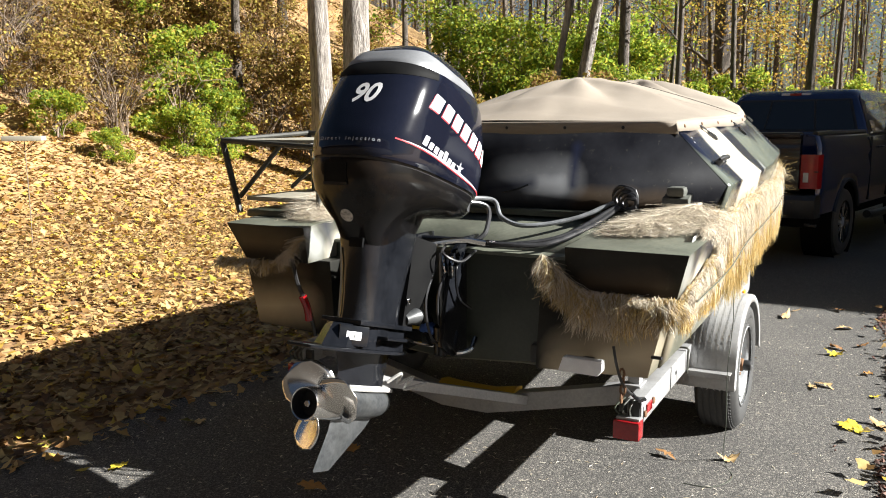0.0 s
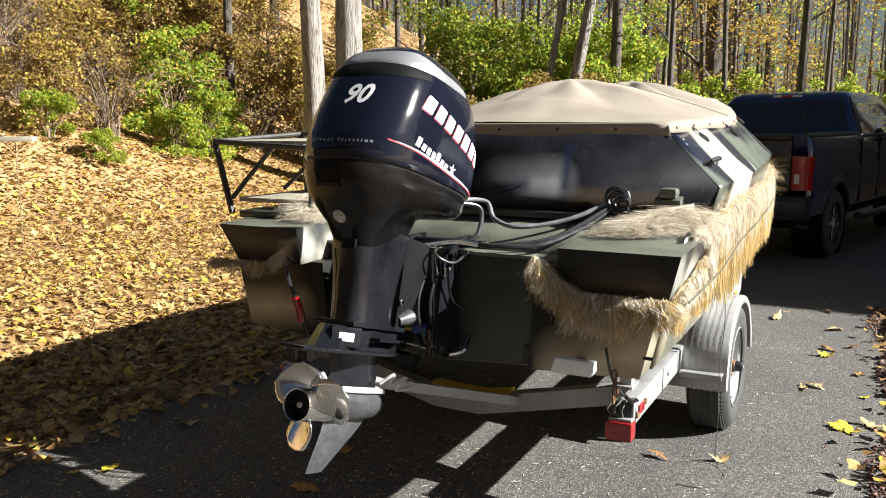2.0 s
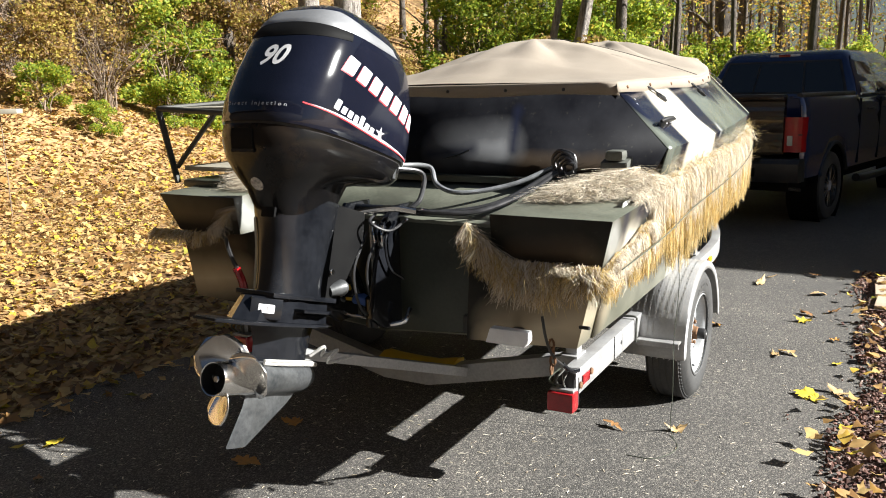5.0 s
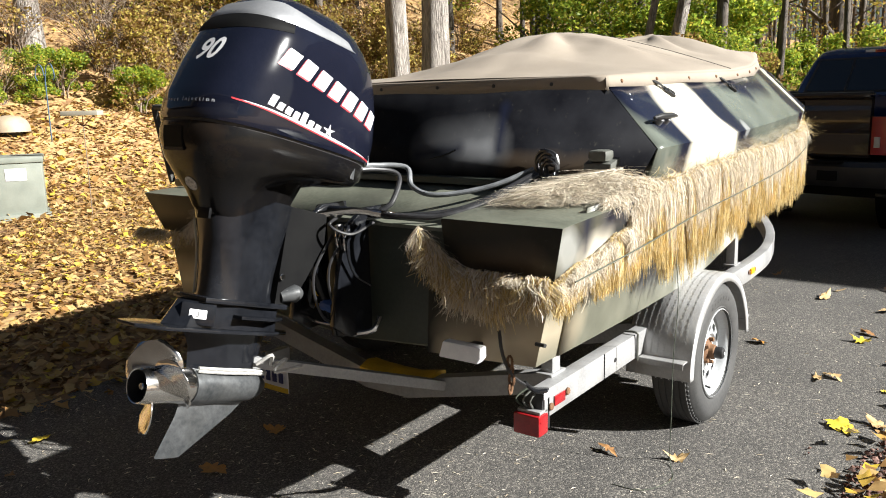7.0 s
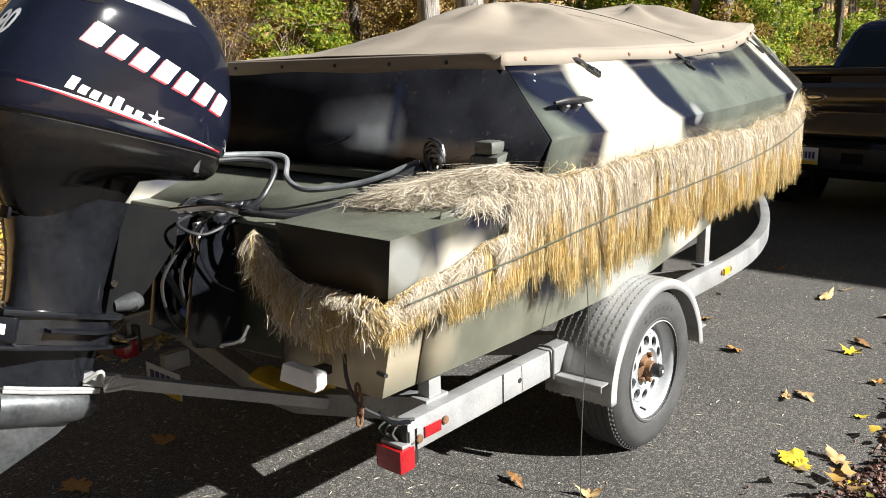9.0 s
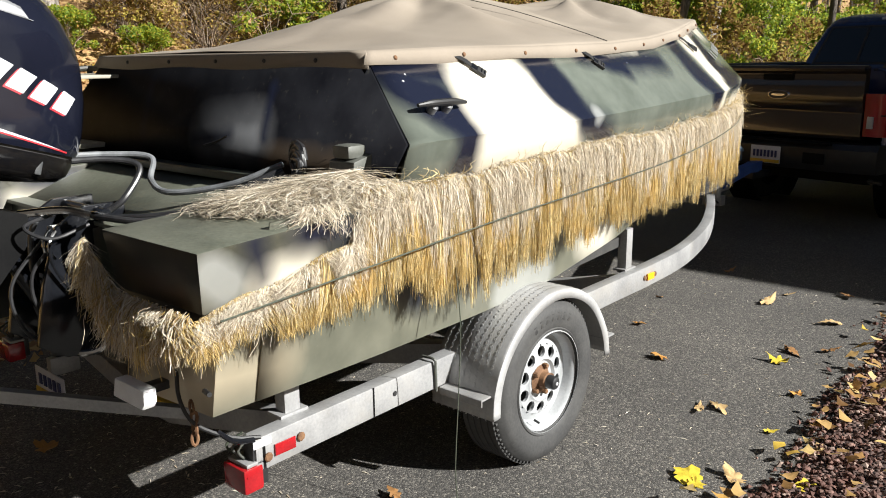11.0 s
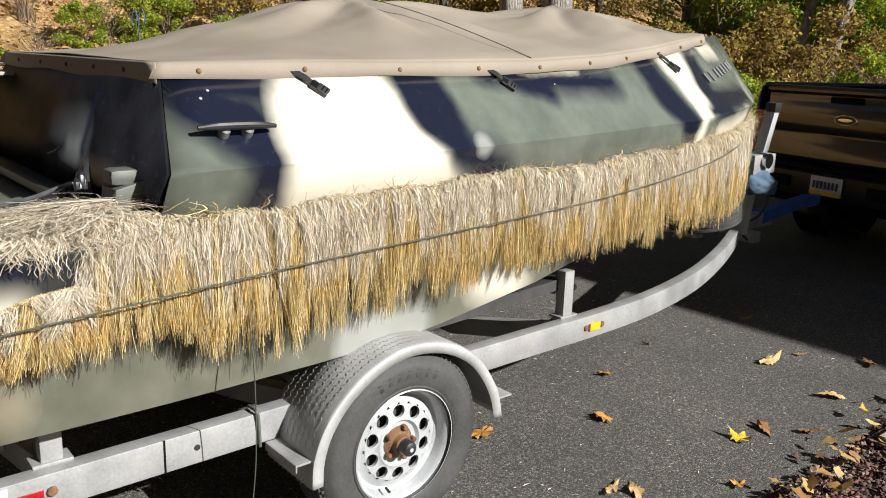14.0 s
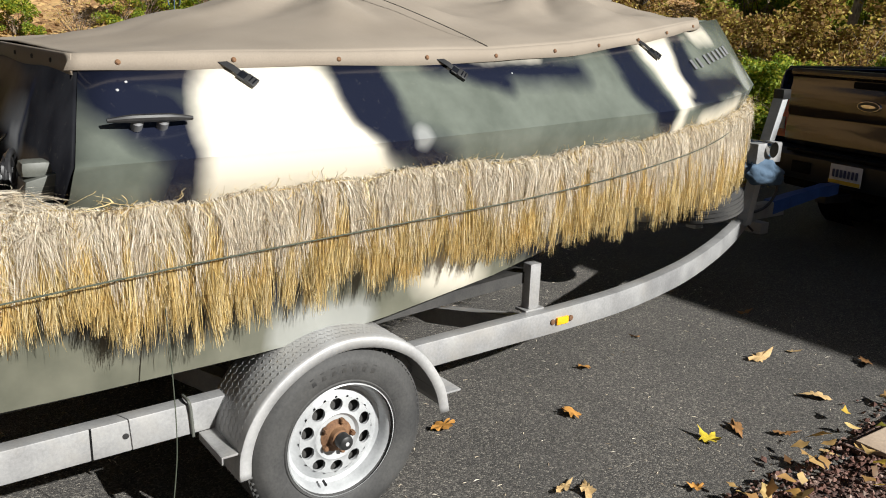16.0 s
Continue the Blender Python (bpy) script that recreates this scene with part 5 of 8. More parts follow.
def build_skirt():
    rng = np.random.default_rng(5)

    def outward(y, s):
        o = Vector((s, -(at_station(y + 0.05)[3] - at_station(y)[3]) / 0.05, 0)).normalized()
        return (o.x, o.y, 0)

    # the long strands from the gunwale, golden where the sun has not reached
    for s, count in ((1, 820), (-1, 90)):
        for nm, lo, hi, share, mat in (("golden", 0.75, 1.05, 0.72, "straw"), ("bleached", 0.18, 0.68, 0.85, "strawpale")):
            st = []
            for y, (lean, off, far, q) in bunches(rng, int(count * share), 88 if s > 0 else 50, 2.95, 7.45, s, 0.013):
                y = min(7.47, max(2.94, y))
                zt = skirt_top(y) - abs(rng.normal(0, 0.008))
                full = zt - skirt_low(y)
                over = nm == "bleached"
                x = CX + s * (skirt_out(y) + off * 0.7 + rng.uniform(-0.004, 0.005) + (0.006 if over else 0.0))
                L = full * far * rng.uniform(lo, hi) * (0.7 + 0.6 * q if over else 1.0)
                if rng.random() < 0.06:
                    L = min(full * 1.15, L + rng.exponential(0.03))
                st.append(((x, y, zt), outward(y, s), min(L, full * 1.12), rng.uniform(0.002, 0.014) + off * 0.4, lean + rng.normal(0, 0.010)))
            tagged(new("grass_skirt", strands("grass_skirt", st, rng, M[mat], 0.00062)), nm + " raffia strands of the skirt hanging from the gunwale", "grass skirt", kind="stuff")
    # bleached heads folded over the top edge
    st = []
    for i in range(15000):
        y = rng.uniform(3.47, 7.45)
        x = CX + skirt_out(y) - rng.uniform(0.005, 0.04)
        st.append(((x, y, skirt_top(y) + rng.uniform(-0.012, 0.012)), (1, rng.normal(0, 0.6), 0), 0.01 + min(0.2, rng.exponential(0.05)), rng.uniform(0.02, 0.055), rng.normal(0, 0.03)))
    tagged(new("grass_skirt", strands("grass_skirt", st, rng, M["strawpale"], 0.00085, 2.6)), "bleached raffia folded over the gunwale", "grass skirt", kind="stuff")
    # stray ends that stick out and up
    st = []
    for i in range(1300):
        y = rng.uniform(3.55, 7.45)
        st.append(((CX + skirt_out(y) + 0.01, y, skirt_top(y) - (0.0 if i % 3 else 0.2 * rng.random())), (1, rng.normal(0, 1.2), 0), rng.uniform(-0.05, 0.06), rng.uniform(0.01, 0.05), rng.normal(0, 0.06)))
    tagged(new("grass_skirt", strands("grass_skirt", st, rng, M["straw"], 0.0007, 1.6)), "stray raffia ends sticking out of the skirt", "grass skirt", kind="stuff")
    # the stern garland: hangs below the overhanging boxes, rising to the inner corner
    for nm, mat, share in (("golden", "straw", 0.6), ("bleached", "strawpale", 1.0)):
        st = []
        for i in range(int(190 * share)):
            s = 1 if i % 5 else -1
            f = rng.random()
            lean, far, out = rng.normal(0, 0.04), rng.uniform(0.35, 1.3), rng.uniform(0.0, 0.04)
            gap = 0.2 if 0.70 < f < 0.77 else 1.0
            for k in range(30):
                g = min(1.0, max(0.0, f + rng.normal(0, 0.02)))
                z = 0.955 + (0.13 * ((0.36 - g) / 0.36) ** 1.3 if g < 0.36 else 0.0) + rng.normal(0, 0.006)
                L = (0.085 + 0.045 * math.sin(g * 3.1)) * far * gap * rng.uniform(0.7, 1.05) * (1.0 if s > 0 else 0.45)
                st.append(((CX + s * (0.57 + 0.51 * g), 2.95 - 0.012 * rng.random(), z), (rng.normal(0, 0.3), -1, 0), L, out + rng.uniform(0.002, 0.015), lean + rng.normal(0, 0.012)))
        tagged(new("grass_skirt", strands("grass_skirt", st, rng, M[mat], 0.00085)), nm + " raffia fringe drooping below the stern boxes", "grass skirt", kind="stuff")
    # loose heaps lying on the boxes, combed mostly one way
    for s, count in ((1, 14000), (-1, 4200)):
        st = []
        for i in range(count):
            f, g = rng.beta(1.6, 1.6), rng.normal(0, 0.35)
            y = 3.30 + 0.28 * f + 0.06 * g
            x = CX + s * (0.84 + 0.20 * f + 0.14 * g * (0.5 + f))
            x = CX + s * min(1.03, max(0.74, (x - CX) * s))
            if s < 0:
                x, y = x + 0.15, y - 0.14
            a = rng.normal(math.pi * 1.20, 0.50) if rng.random() < 0.68 else rng.uniform(0, 6.28)
            deck = 1.125 + 0.03 * (y - 2.96) / 0.64
            top = deck + 0.016 + (0.090 * math.exp(-(g / 0.45) ** 2) * (0.45 + 0.55 * f)) * rng.random() ** 0.6
            st.append(((x, y, top), (s * math.cos(a), math.sin(a), 0), min(top - deck - 0.004, rng.uniform(0.0, 0.05)), rng.uniform(0.04, 0.17), rng.normal(0, 0.045)))
        tagged(new("grass_heap", strands("grass_heap", st, rng, M["strawpale"], 0.0008, 1.25, 3.0)), "heap of loose bleached raffia on the stern box", "raffia", kind="stuff")
    # locks that spill over the box's outer edge
    st = []
    for i in range(16):
        y, lean = rng.uniform(3.30, 3.50), rng.normal(0, 0.03)
        for k in range(18):
            yy = y + rng.normal(0, 0.010)
            st.append(((CX + 1.085, yy, 1.145 + 0.03 * (yy - 3.0) + rng.uniform(0, 0.03)), (1, -0.5, 0), rng.uniform(0.01, 0.10) * max(0.1, (yy - 3.18) / 0.3), rng.uniform(0.02, 0.07), lean + rng.normal(0, 0.015)))
    tagged(new("grass_heap", strands("grass_heap", st, rng, M["strawpale"], 0.0009)), "bleached raffia locks spilling over the box edge", "raffia", kind="stuff")
    # cord that holds the skirt, with its loose end
    pts = [(CX + skirt_out(y) + 0.066, y, z) for y, z in ((2.99, 0.955), (3.45, 1.0), (4.06, 1.035), (4.63, 1.065), (5.39, 1.105), (6.05, 1.16), (6.6, 1.22), (7.3, 1.30))]
    single("cord", tube(pts, 0.0025, 6, 8), M["rope"], "thin dark green cord tied across the grass skirt", "cord")
    pts = [(1.06, 3.90, 0.90), (1.075, 3.905, 0.70), (1.06, 3.91, 0.45), (1.07, 3.88, 0.2), (1.06, 3.90, 0.05), (1.08, 3.86, 0.003), (1.13, 3.74, 0.002), (1.07, 3.60, 0.002), (0.95, 3.58, 0.002)]
    single("cord", tube(pts, 0.0018, 6, 8), M["rope"], "loose cord end trailing to the asphalt", "cord")


build_skirt()

# ---- the outboard ----
TRIM = radians(16.6)
ECX = -0.03   # the motor sits a little to starboard of the middle line


def mo(u, w, x=0.0):
    """Motor space: u ahead along the propeller shaft, w up the drive shaft, x to starboard."""
    return Vector((ECX + x, 2.465 + u * math.cos(TRIM) + w * math.sin(TRIM), 0.56 - u * math.sin(TRIM) + w * math.cos(TRIM)))


COWL = [  # w, rear u, front u, half width
    (0.850, -0.318, 0.455, 0.222), (0.880, -0.326, 0.464, 0.232), (0.95, -0.318, 0.464, 0.240), (1.05, -0.285, 0.450, 0.240), (1.15, -0.245, 0.420, 0.232),
    (1.20, -0.222, 0.395, 0.224), (1.26, -0.190, 0.350, 0.205), (1.31, -0.150, 0.295, 0.176), (1.345, -0.095, 0.235, 0.130), (1.365, -0.035, 0.17, 0.078), (1.372, 0.04, 0.08, 0.02)]


def cowl_row(w):
    for a, b in zip(COWL, COWL[1:]):
        if w <= b[0]:
            f = max(0.0, (w - a[0]) / (b[0] - a[0]))
            return [p + (q - p) * f for p, q in zip(a, b)]
    return list(COWL[-1])


def cowl_at(phi, w, off=0.0):
    """A point of the cowl; phi 0 is the middle of the back, 90 degrees the starboard side."""
    _, r, f, h = cowl_row(w)
    c, s = math.cos(phi), math.sin(phi)
    e = 2 / 3.1
    mid, half = (r + f) / 2, (f - r) / 2
    u = mid - (half + off) * math.copysign(abs(c) ** e, c)
    x = 0.016 + (h + off) * math.copysign(abs(s) ** e, s)
    return mo(u, w, x)


import functools


@functools.lru_cache(maxsize=None)
def cowl_arc(mm):
    """Arc lengths and angles round the cowl at a height in millimetres, finely spaced where the curve is tight."""
    w, n = mm / 1000, 120
    phis, lens, last = [0.0], [0.0], cowl_at(0.0, w)
    for q in (0, 1):
        for k in range(1, n + 1):
            t = k / n
            a = t ** 1.55 / (t ** 1.55 + (1 - t) ** 1.55)
            phis.append((q + a) * math.pi / 2)
            p = cowl_at(phis[-1], w)
            lens.append(lens[-1] + (p - last).length)
            last = p
    return lens, phis


def cowl_phi(s, w):
    """The angle at arc length s (to starboard) from the middle of the back."""
    lens, phis = cowl_arc(int(round(w * 1000)))
    return math.copysign(float(np.interp(abs(s), lens, phis)), s)


def cowl_decal(pieces, material, name, parent, off=0.0022, label=""):
    """Flat pieces given as quads of (s, w) corners, laid on the cowl in a fine grid."""
    bm = bmesh.new()
    for q in pieces:
        n = 5
        rows = []
        for i in range(n):
            f = i / (n - 1)
            a = Vector(q[0]).lerp(Vector(q[1]), f)
            b = Vector(q[3]).lerp(Vector(q[2]), f)
            rows.append([cowl_at(cowl_phi(*a.lerp(b, k / 2)), a.lerp(b, k / 2)[1], off) for k in range(3)])
        loft(rows, closed=False, caps=False, bm=bm)
    return part(name, bm, material, parent, label)


def text_mesh(words, size, shear=0.0, bold=0.0):
    cu = bpy.data.curves.new("words", "FONT")
    cu.body, cu.size, cu.shear, cu.align_x = words, size, shear, "CENTER"
    cu.offset = bold
    cu.resolution_u = 3
    tmp = new("words", cu)
    me = bpy.data.meshes.new_from_object(tmp)
    bpy.data.objects.remove(tmp)
    return me


def build_motor():
    motor = thing("outboard_motor", mo(0.2, 0.5), "black ninety-horsepower outboard motor tilted up on the transom", "outboard motor")
    N = 64
    ang = [2 * math.pi * i / N for i in range(N)]
    ws = [0.865, 0.872] + [0.88 + 0.02 * i for i in range(24)] + [1.35, 1.36, 1.368, 1.372]
    cowl = part("cowl", loft([[cowl_at(a, w) for a in ang] for w in ws]), M["gloss"], motor, "gloss black top cowl", 50)
    # seam rubber and lower pan
    part("cowl_seal", loft([[cowl_at(a, w, -0.008) for a in ang] for w in (0.845, 0.868)]), M["rubber"], motor)
    pan = []
    for wr, wf, ru, fu, hw in ((0.856, 0.856, -0.320, 0.456, 0.224), (0.835, 0.835, -0.322, 0.457, 0.226), (0.80, 0.802, -0.316, 0.446, 0.222), (0.745, 0.778, -0.292, 0.42, 0.205), (0.70, 0.765, -0.258, 0.36, 0.172), (0.65, 0.752, -0.214, 0.27, 0.125), (0.60, 0.735, -0.182, 0.21, 0.102), (0.56, 0.62, -0.130, 0.16, 0.078)):
        ring = []
        for a in ang:
            c, s = math.cos(a), math.sin(a)
            e = 2 / 2.9
            u = (ru + fu) / 2 - (fu - ru) / 2 * math.copysign(abs(c) ** e, c)
            ring.append(mo(u, wr + (wf - wr) * smooth01((u - ru) / (fu - ru) * 1.3), 0.012 + hw * math.copysign(abs(s) ** e, s)))
        pan.append(ring)
    part("lower_cowl", loft(pan), M["lowpan"], motor, "dusty black lower cowl", 50)
    # grey trim across the back of the crown, drawn to a point on each side
    rows = []
    for i in range(81):
        f = i / 40 - 1
        g = abs(f)
        ph = radians(106 * f)
        lo = 1.247 - 0.022 * g + 0.008 * g * g
        hi = 1.303 + 0.008 * math.sin(g * 2.4) - 0.105 * max(0, g - 0.45) ** 1.2
        hi = max(hi, lo + 0.001)
        if g > 0.97:
            hi = lo + 0.002
        rows.append([cowl_at(ph, lo + (hi - lo) * k / 6, 0.0035 if 0 < k < 6 else 0.001) for k in range(7)])
    part("crown_trim", loft(rows, closed=False, caps=False), M["trimgrey"], motor, "grey painted crown trim", 50)
    rows = []
    for i in range(41):
        ph = radians(-66 + 132 * i / 40)
        lo, hi = 1.188 + 0.016 * abs(i / 20 - 1) ** 2, 1.246 - 0.012 * abs(i / 20 - 1)
        rows.append([cowl_at(ph, lo + (hi - lo) * k / 4, (0.001, 0.004, 0.005, 0.004, 0.001)[k]) for k in range(5)])
    part("air_intake", loft(rows, closed=False, caps=False), M["mattblack"], motor, "matt black air intake lip")
    # decals: the horsepower, the small line, and the maker's marks as plain shapes
    me = text_mesh("90", 0.108, 0.25, 0.0028)
    for v in me.vertices:
        s, w = v.co.x + 0.018, 1.072 + v.co.y
        v.co = cowl_at(cowl_phi(s, w), w, 0.0009)
    me.materials.append(M["white"])
    part("number", me, None, motor, "white figures 90")
    for words, at in (("D i r e c t", -0.060), ("I n j e c t i o n", 0.075)):
        me = text_mesh(words, 0.019)
        for v in me.vertices:
            s, w = v.co.x * 1.25 + at, 0.918 + v.co.y
            v.co = cowl_at(cowl_phi(s, w), w, 0.0009)
        me.materials.append(M["grey"])
        part("small_word", me, None, motor, "small grey word " + words.replace(" ", ""))
    for i in range(7):
        s0 = 0.283 + 0.0775 * i
        w0 = 1.152 - 0.0158 * i
        h = 0.060
        bars = [((s0, w0 - h), (s0 + 0.056, w0 - h - 0.011), (s0 + 0.068, w0 - 0.014), (s0 + 0.012, w0))]
        cowl_decal([tuple((p[0] - 0.005, p[1] - 0.005) for p in q) for q in bars], M["red"], "mark_shade", motor, 0.0007)
        cowl_decal(bars, M["white"], "maker_mark", motor, 0.0012, "white slanted maker's bars with red edges")
    small = []
    for i in range(7):
        s0, w0 = 0.305 + 0.034 * i, 0.985 - 0.0062 * i
        tall = 0.036 if i in (0, 4) else 0.024
        small += [((s0, w0 - 0.036), (s0 + 0.024, w0 - 0.040), (s0 + 0.030, w0 - 0.040 + tall), (s0 + 0.006, w0 - 0.036 + tall))]
    for q in small:
        cowl_decal([q], M["white"], "model_mark", motor, 0.0012)
    star = []
    for k in range(5):
        a = k * 1.257 + 0.3
        c = (0.578, 0.925)
        star.append(((c[0] - 0.006, c[1]), (c[0] + 0.006 * math.cos(a + 1.5), c[1] + 0.006 * math.sin(a + 1.5)), (c[0] + 0.030 * math.cos(a), c[1] + 0.026 * math.sin(a)), (c[0] + 0.006 * math.cos(a - 1.5), c[1] + 0.006 * math.sin(a - 1.5))))
    cowl_decal(star, M["white"], "star_mark", motor, 0.0012)
    line = lambda s: 0.942 - 0.066 * ((s - 0.19) / 0.66) ** 1.25
    sw = []
    for i in range(12):
        a, b = 0.19 + 0.055 * i, 0.19 + 0.055 * (i + 1)
        t0, t1 = 0.007 * math.sin(math.pi * i / 12), 0.007 * math.sin(math.pi * (i + 1) / 12)
        sw.append(((a, line(a) - t0), (b, line(b) - t1), (b, line(b) + t1 * 0.4), (a, line(a) + t0 * 0.4)))
    cowl_decal(sw, M["white"], "swoosh", motor, 0.0010, "thin white and red swoosh")
    cowl_decal([((p[0][0], p[0][1] - 0.004), (p[1][0], p[1][1] - 0.004), (p[1][0], p[1][1] + 0.001), (p[0][0], p[0][1] + 0.001)) for p in sw], M["red"], "swoosh", motor, 0.0014)
    # back of the pan: recess, round sticker, screws
    part("grab_recess", loft([[mo(-0.3245, 0.838, x), mo(-0.3235, 0.820, x), mo(-0.3185, 0.795, x), mo(-0.3075, 0.762, x), mo(-0.28, 0.762, x), mo(-0.28, 0.838, x)] for x in (-0.048, 0.046)]), M["mattblack"], motor, "matt black grab recess")
    part("recess_lip", loft([[mo(-0.3115, 0.770, x), mo(-0.3085, 0.761, x), mo(-0.300, 0.761, x), mo(-0.300, 0.770, x)] for x in (-0.050, 0.048)]), M["satin"], motor)
    for w, x, r in ((0.792, 0.228, 0.007), (0.800, 0.212, 0.005)):
        part("pan_screw", disc(Matrix.Translation(mo(0.02 + 4 * (x - 0.2), w, x - 0.010)) @ AX["x"], r, 0.005, 12, 0.001), M["gearcase"], motor)
    part("side_latch", box(-0.010, 0.010, -0.022, 0.022, -0.004, 0.012, 0.003, m=Matrix.Translation(mo(0.30, 0.815, 0.205)) @ Matrix.Rotation(-TRIM, 4, "X") @ Matrix.Rotation(radians(90), 4, "Y") @ Matrix.Rotation(radians(90), 4, "Z")), M["gearcase"], motor, "grey cowl latch")
    part("exhaust_port", box(-0.030, 0.030, -0.006, 0.006, -0.018, 0.018, 0.004, m=Matrix.Translation(mo(-0.172, 0.58, 0.03)) @ Matrix.Rotation(-TRIM, 4, "X")), M["mattblack"], motor)
    part("water_hose", tube([mo(-0.148, 0.56, -0.052), mo(-0.120, 0.46, -0.052), mo(-0.108, 0.36, -0.050), mo(-0.106, 0.31, -0.048)], 0.004, 7, 4), M["board"], motor, "thin pale drain line")
    part("round_sticker", disc(Matrix.Translation(mo(-0.228, 0.668, 0.012)) @ Matrix.Rotation(radians(116), 4, "X"), 0.026, 0.004, 20, 0.001), M["mottled"], motor, "round white sticker")
    # drive shaft housing
    rings = []
    for w, ru, fu, hw in ((0.66, -0.185, 0.20, 0.10), (0.58, -0.160, 0.19, 0.096), (0.50, -0.135, 0.175, 0.086), (0.40, -0.118, 0.165, 0.078), (0.33, -0.112, 0.165, 0.076), (0.30, -0.115, 0.175, 0.078)):
        ring = []
        for i in range(32):
            a = 2 * math.pi * i / 32
            c, s = math.cos(a), math.sin(a)
            e = 2 / 3.0
            ring.append(mo((ru + fu) / 2 - (fu - ru) / 2 * math.copysign(abs(c) ** e, c), w, hw * math.copysign(abs(s) ** e, s)))
        rings.append(ring)
    part("mid_section", loft(rings), M["satin"], motor, "satin black drive shaft housing", 40)
    fl = prism([(u, x) for u, x in ((-0.155, -0.088), (-0.155, 0.088), (0.05, 0.10), (0.205, 0.09), (0.205, -0.09), (0.05, -0.10))], "z", 0.0, 0.018, 0.004)
    to_motor = Matrix(((0, 1, 0, ECX), (math.cos(TRIM), 0, math.sin(TRIM), 2.465), (-math.sin(TRIM), 0, math.cos(TRIM), 0.56), (0, 0, 0, 1)))
    fl.transform(to_motor @ Matrix.Translation((0, 0, 0.288)))
    part("flange", fl, M["satin"], motor)
    # adapter and ventilation plate
    ad = loft([[mo(u, w, x) for u, x in ((-0.20, 0), (-0.16, 0.055), (0.0, 0.085), (0.17, 0.075), (0.225, 0), (0.17, -0.075), (0.0, -0.085), (-0.16, -0.055))] for w in (0.288,)] + [[mo(u, 0.205, x) for u, x in ((-0.25, 0), (-0.2, 0.07), (0.0, 0.095), (0.17, 0.08), (0.235, 0), (0.17, -0.08), (0.0, -0.095), (-0.2, -0.07))]])
    part("adapter", ad, M["satin"], motor)
    def plate(w, t, pts, nm):
        b = prism(pts, "z", 0, t, 0.003)
        b.transform(to_motor @ Matrix.Translation((0, 0, w)))
        part(nm, b, M["satin"], motor)
    plate(0.192, 0.012, ((-0.375, 0.05), (-0.375, -0.05), (-0.30, -0.105), (-0.10, -0.118), (0.10, -0.105), (0.255, -0.05), (0.30, 0.0), (0.255, 0.05), (0.10, 0.105), (-0.10, 0.118), (-0.30, 0.105)), "ventilation_plate")
    plate(0.245, 0.012, ((-0.03, 0.13), (-0.03, -0.13), (0.12, -0.125), (0.21, -0.07), (0.21, 0.07), (0.12, 0.125)), "splash_plate")
    face = Matrix(((0, 0, 1), (math.cos(TRIM), math.sin(TRIM), 0), (-math.sin(TRIM), math.cos(TRIM), 0))).to_4x4()
    face = face @ Matrix.Rotation(radians(-38), 4, "Y")
    face.translation = mo(-0.165, 0.248, 0.072)
    part("sticker_pad", box(-0.055, 0.055, -0.036, 0.036, -0.03, 0.0, 0.004, m=face), M["satin"], motor)
    st = part("sticker", box(-0.028, 0.028, -0.015, 0.015, 0.0002, 0.0022, 0.0008, m=face), M["white"], motor, "white sticker with the figure 3")
    me = text_mesh("3", 0.026)
    me.transform(face @ Matrix.Translation((0, -0.009, 0.0028)))
    me.materials.append(M["black"])
    part("figure", me, None, st)
    # upper leg of the gearcase, torpedo, skeg
    leg = [[mo(u, w, x * h) for u, x in ((r, 0), (r * 0.6 + f * 0.4, 1), (r * 0.2 + f * 0.8, 0.9), (f, 0), (r * 0.2 + f * 0.8, -0.9), (r * 0.6 + f * 0.4, -1))] for w, r, f, h in ((0.195, -0.16, 0.20, 0.055), (0.13, -0.13, 0.185, 0.045), (0.05, -0.12, 0.18, 0.045), (0.0, -0.1, 0.17, 0.045))]
    part("gearcase_leg", loft(leg), M["satin"], motor, "", 60)
    ax = Matrix.Translation(mo(0, 0)) @ Matrix.Rotation(-TRIM, 4, "X") @ AX["y"]
    part("gearcase", lathe([(0, 0.225), (0.022, 0.218), (0.042, 0.195), (0.056, 0.155), (0.062, 0.10), (0.063, 0.0), (0.062, -0.06), (0.060, -0.105), (0, -0.105)], ax, 36), M["gearcase"], motor, "scraped grey gearcase", 40)
    sk = loft([[mo(u, w, x * h) for u, x in ((r, 0), ((r + f) / 2, 1), (f, 0), ((r + f) / 2, -1))] for w, r, f, h in ((-0.04, -0.125, 0.16, 0.018), (-0.10, -0.135, 0.10, 0.012), (-0.235, -0.19, -0.085, 0.006), (-0.242, -0.185, -0.095, 0.003))])
    part("skeg", sk, M["gearcase"], motor, "worn grey skeg")
    # propeller
    prop = part("propeller", lathe([(0.051, -0.265), (0.053, -0.297), (0.056, -0.299), (0.059, -0.288), (0.060, -0.20), (0.061, -0.125), (0.057, -0.107), (0.0, -0.107)], ax, 36), M["steel"], motor, "polished steel propeller", 40)
    part("exhaust_bore", lathe([(0.0, -0.245), (0.0505, -0.245), (0.0525, -0.296), (0.0515, -0.2965), (0.048, -0.25)], ax, 30), M["black"], prop)
    part("prop_nut", disc(ax @ Matrix.Translation((0, 0, -0.284)), 0.013, 0.024, 6, 0.003), M["steel"], prop)
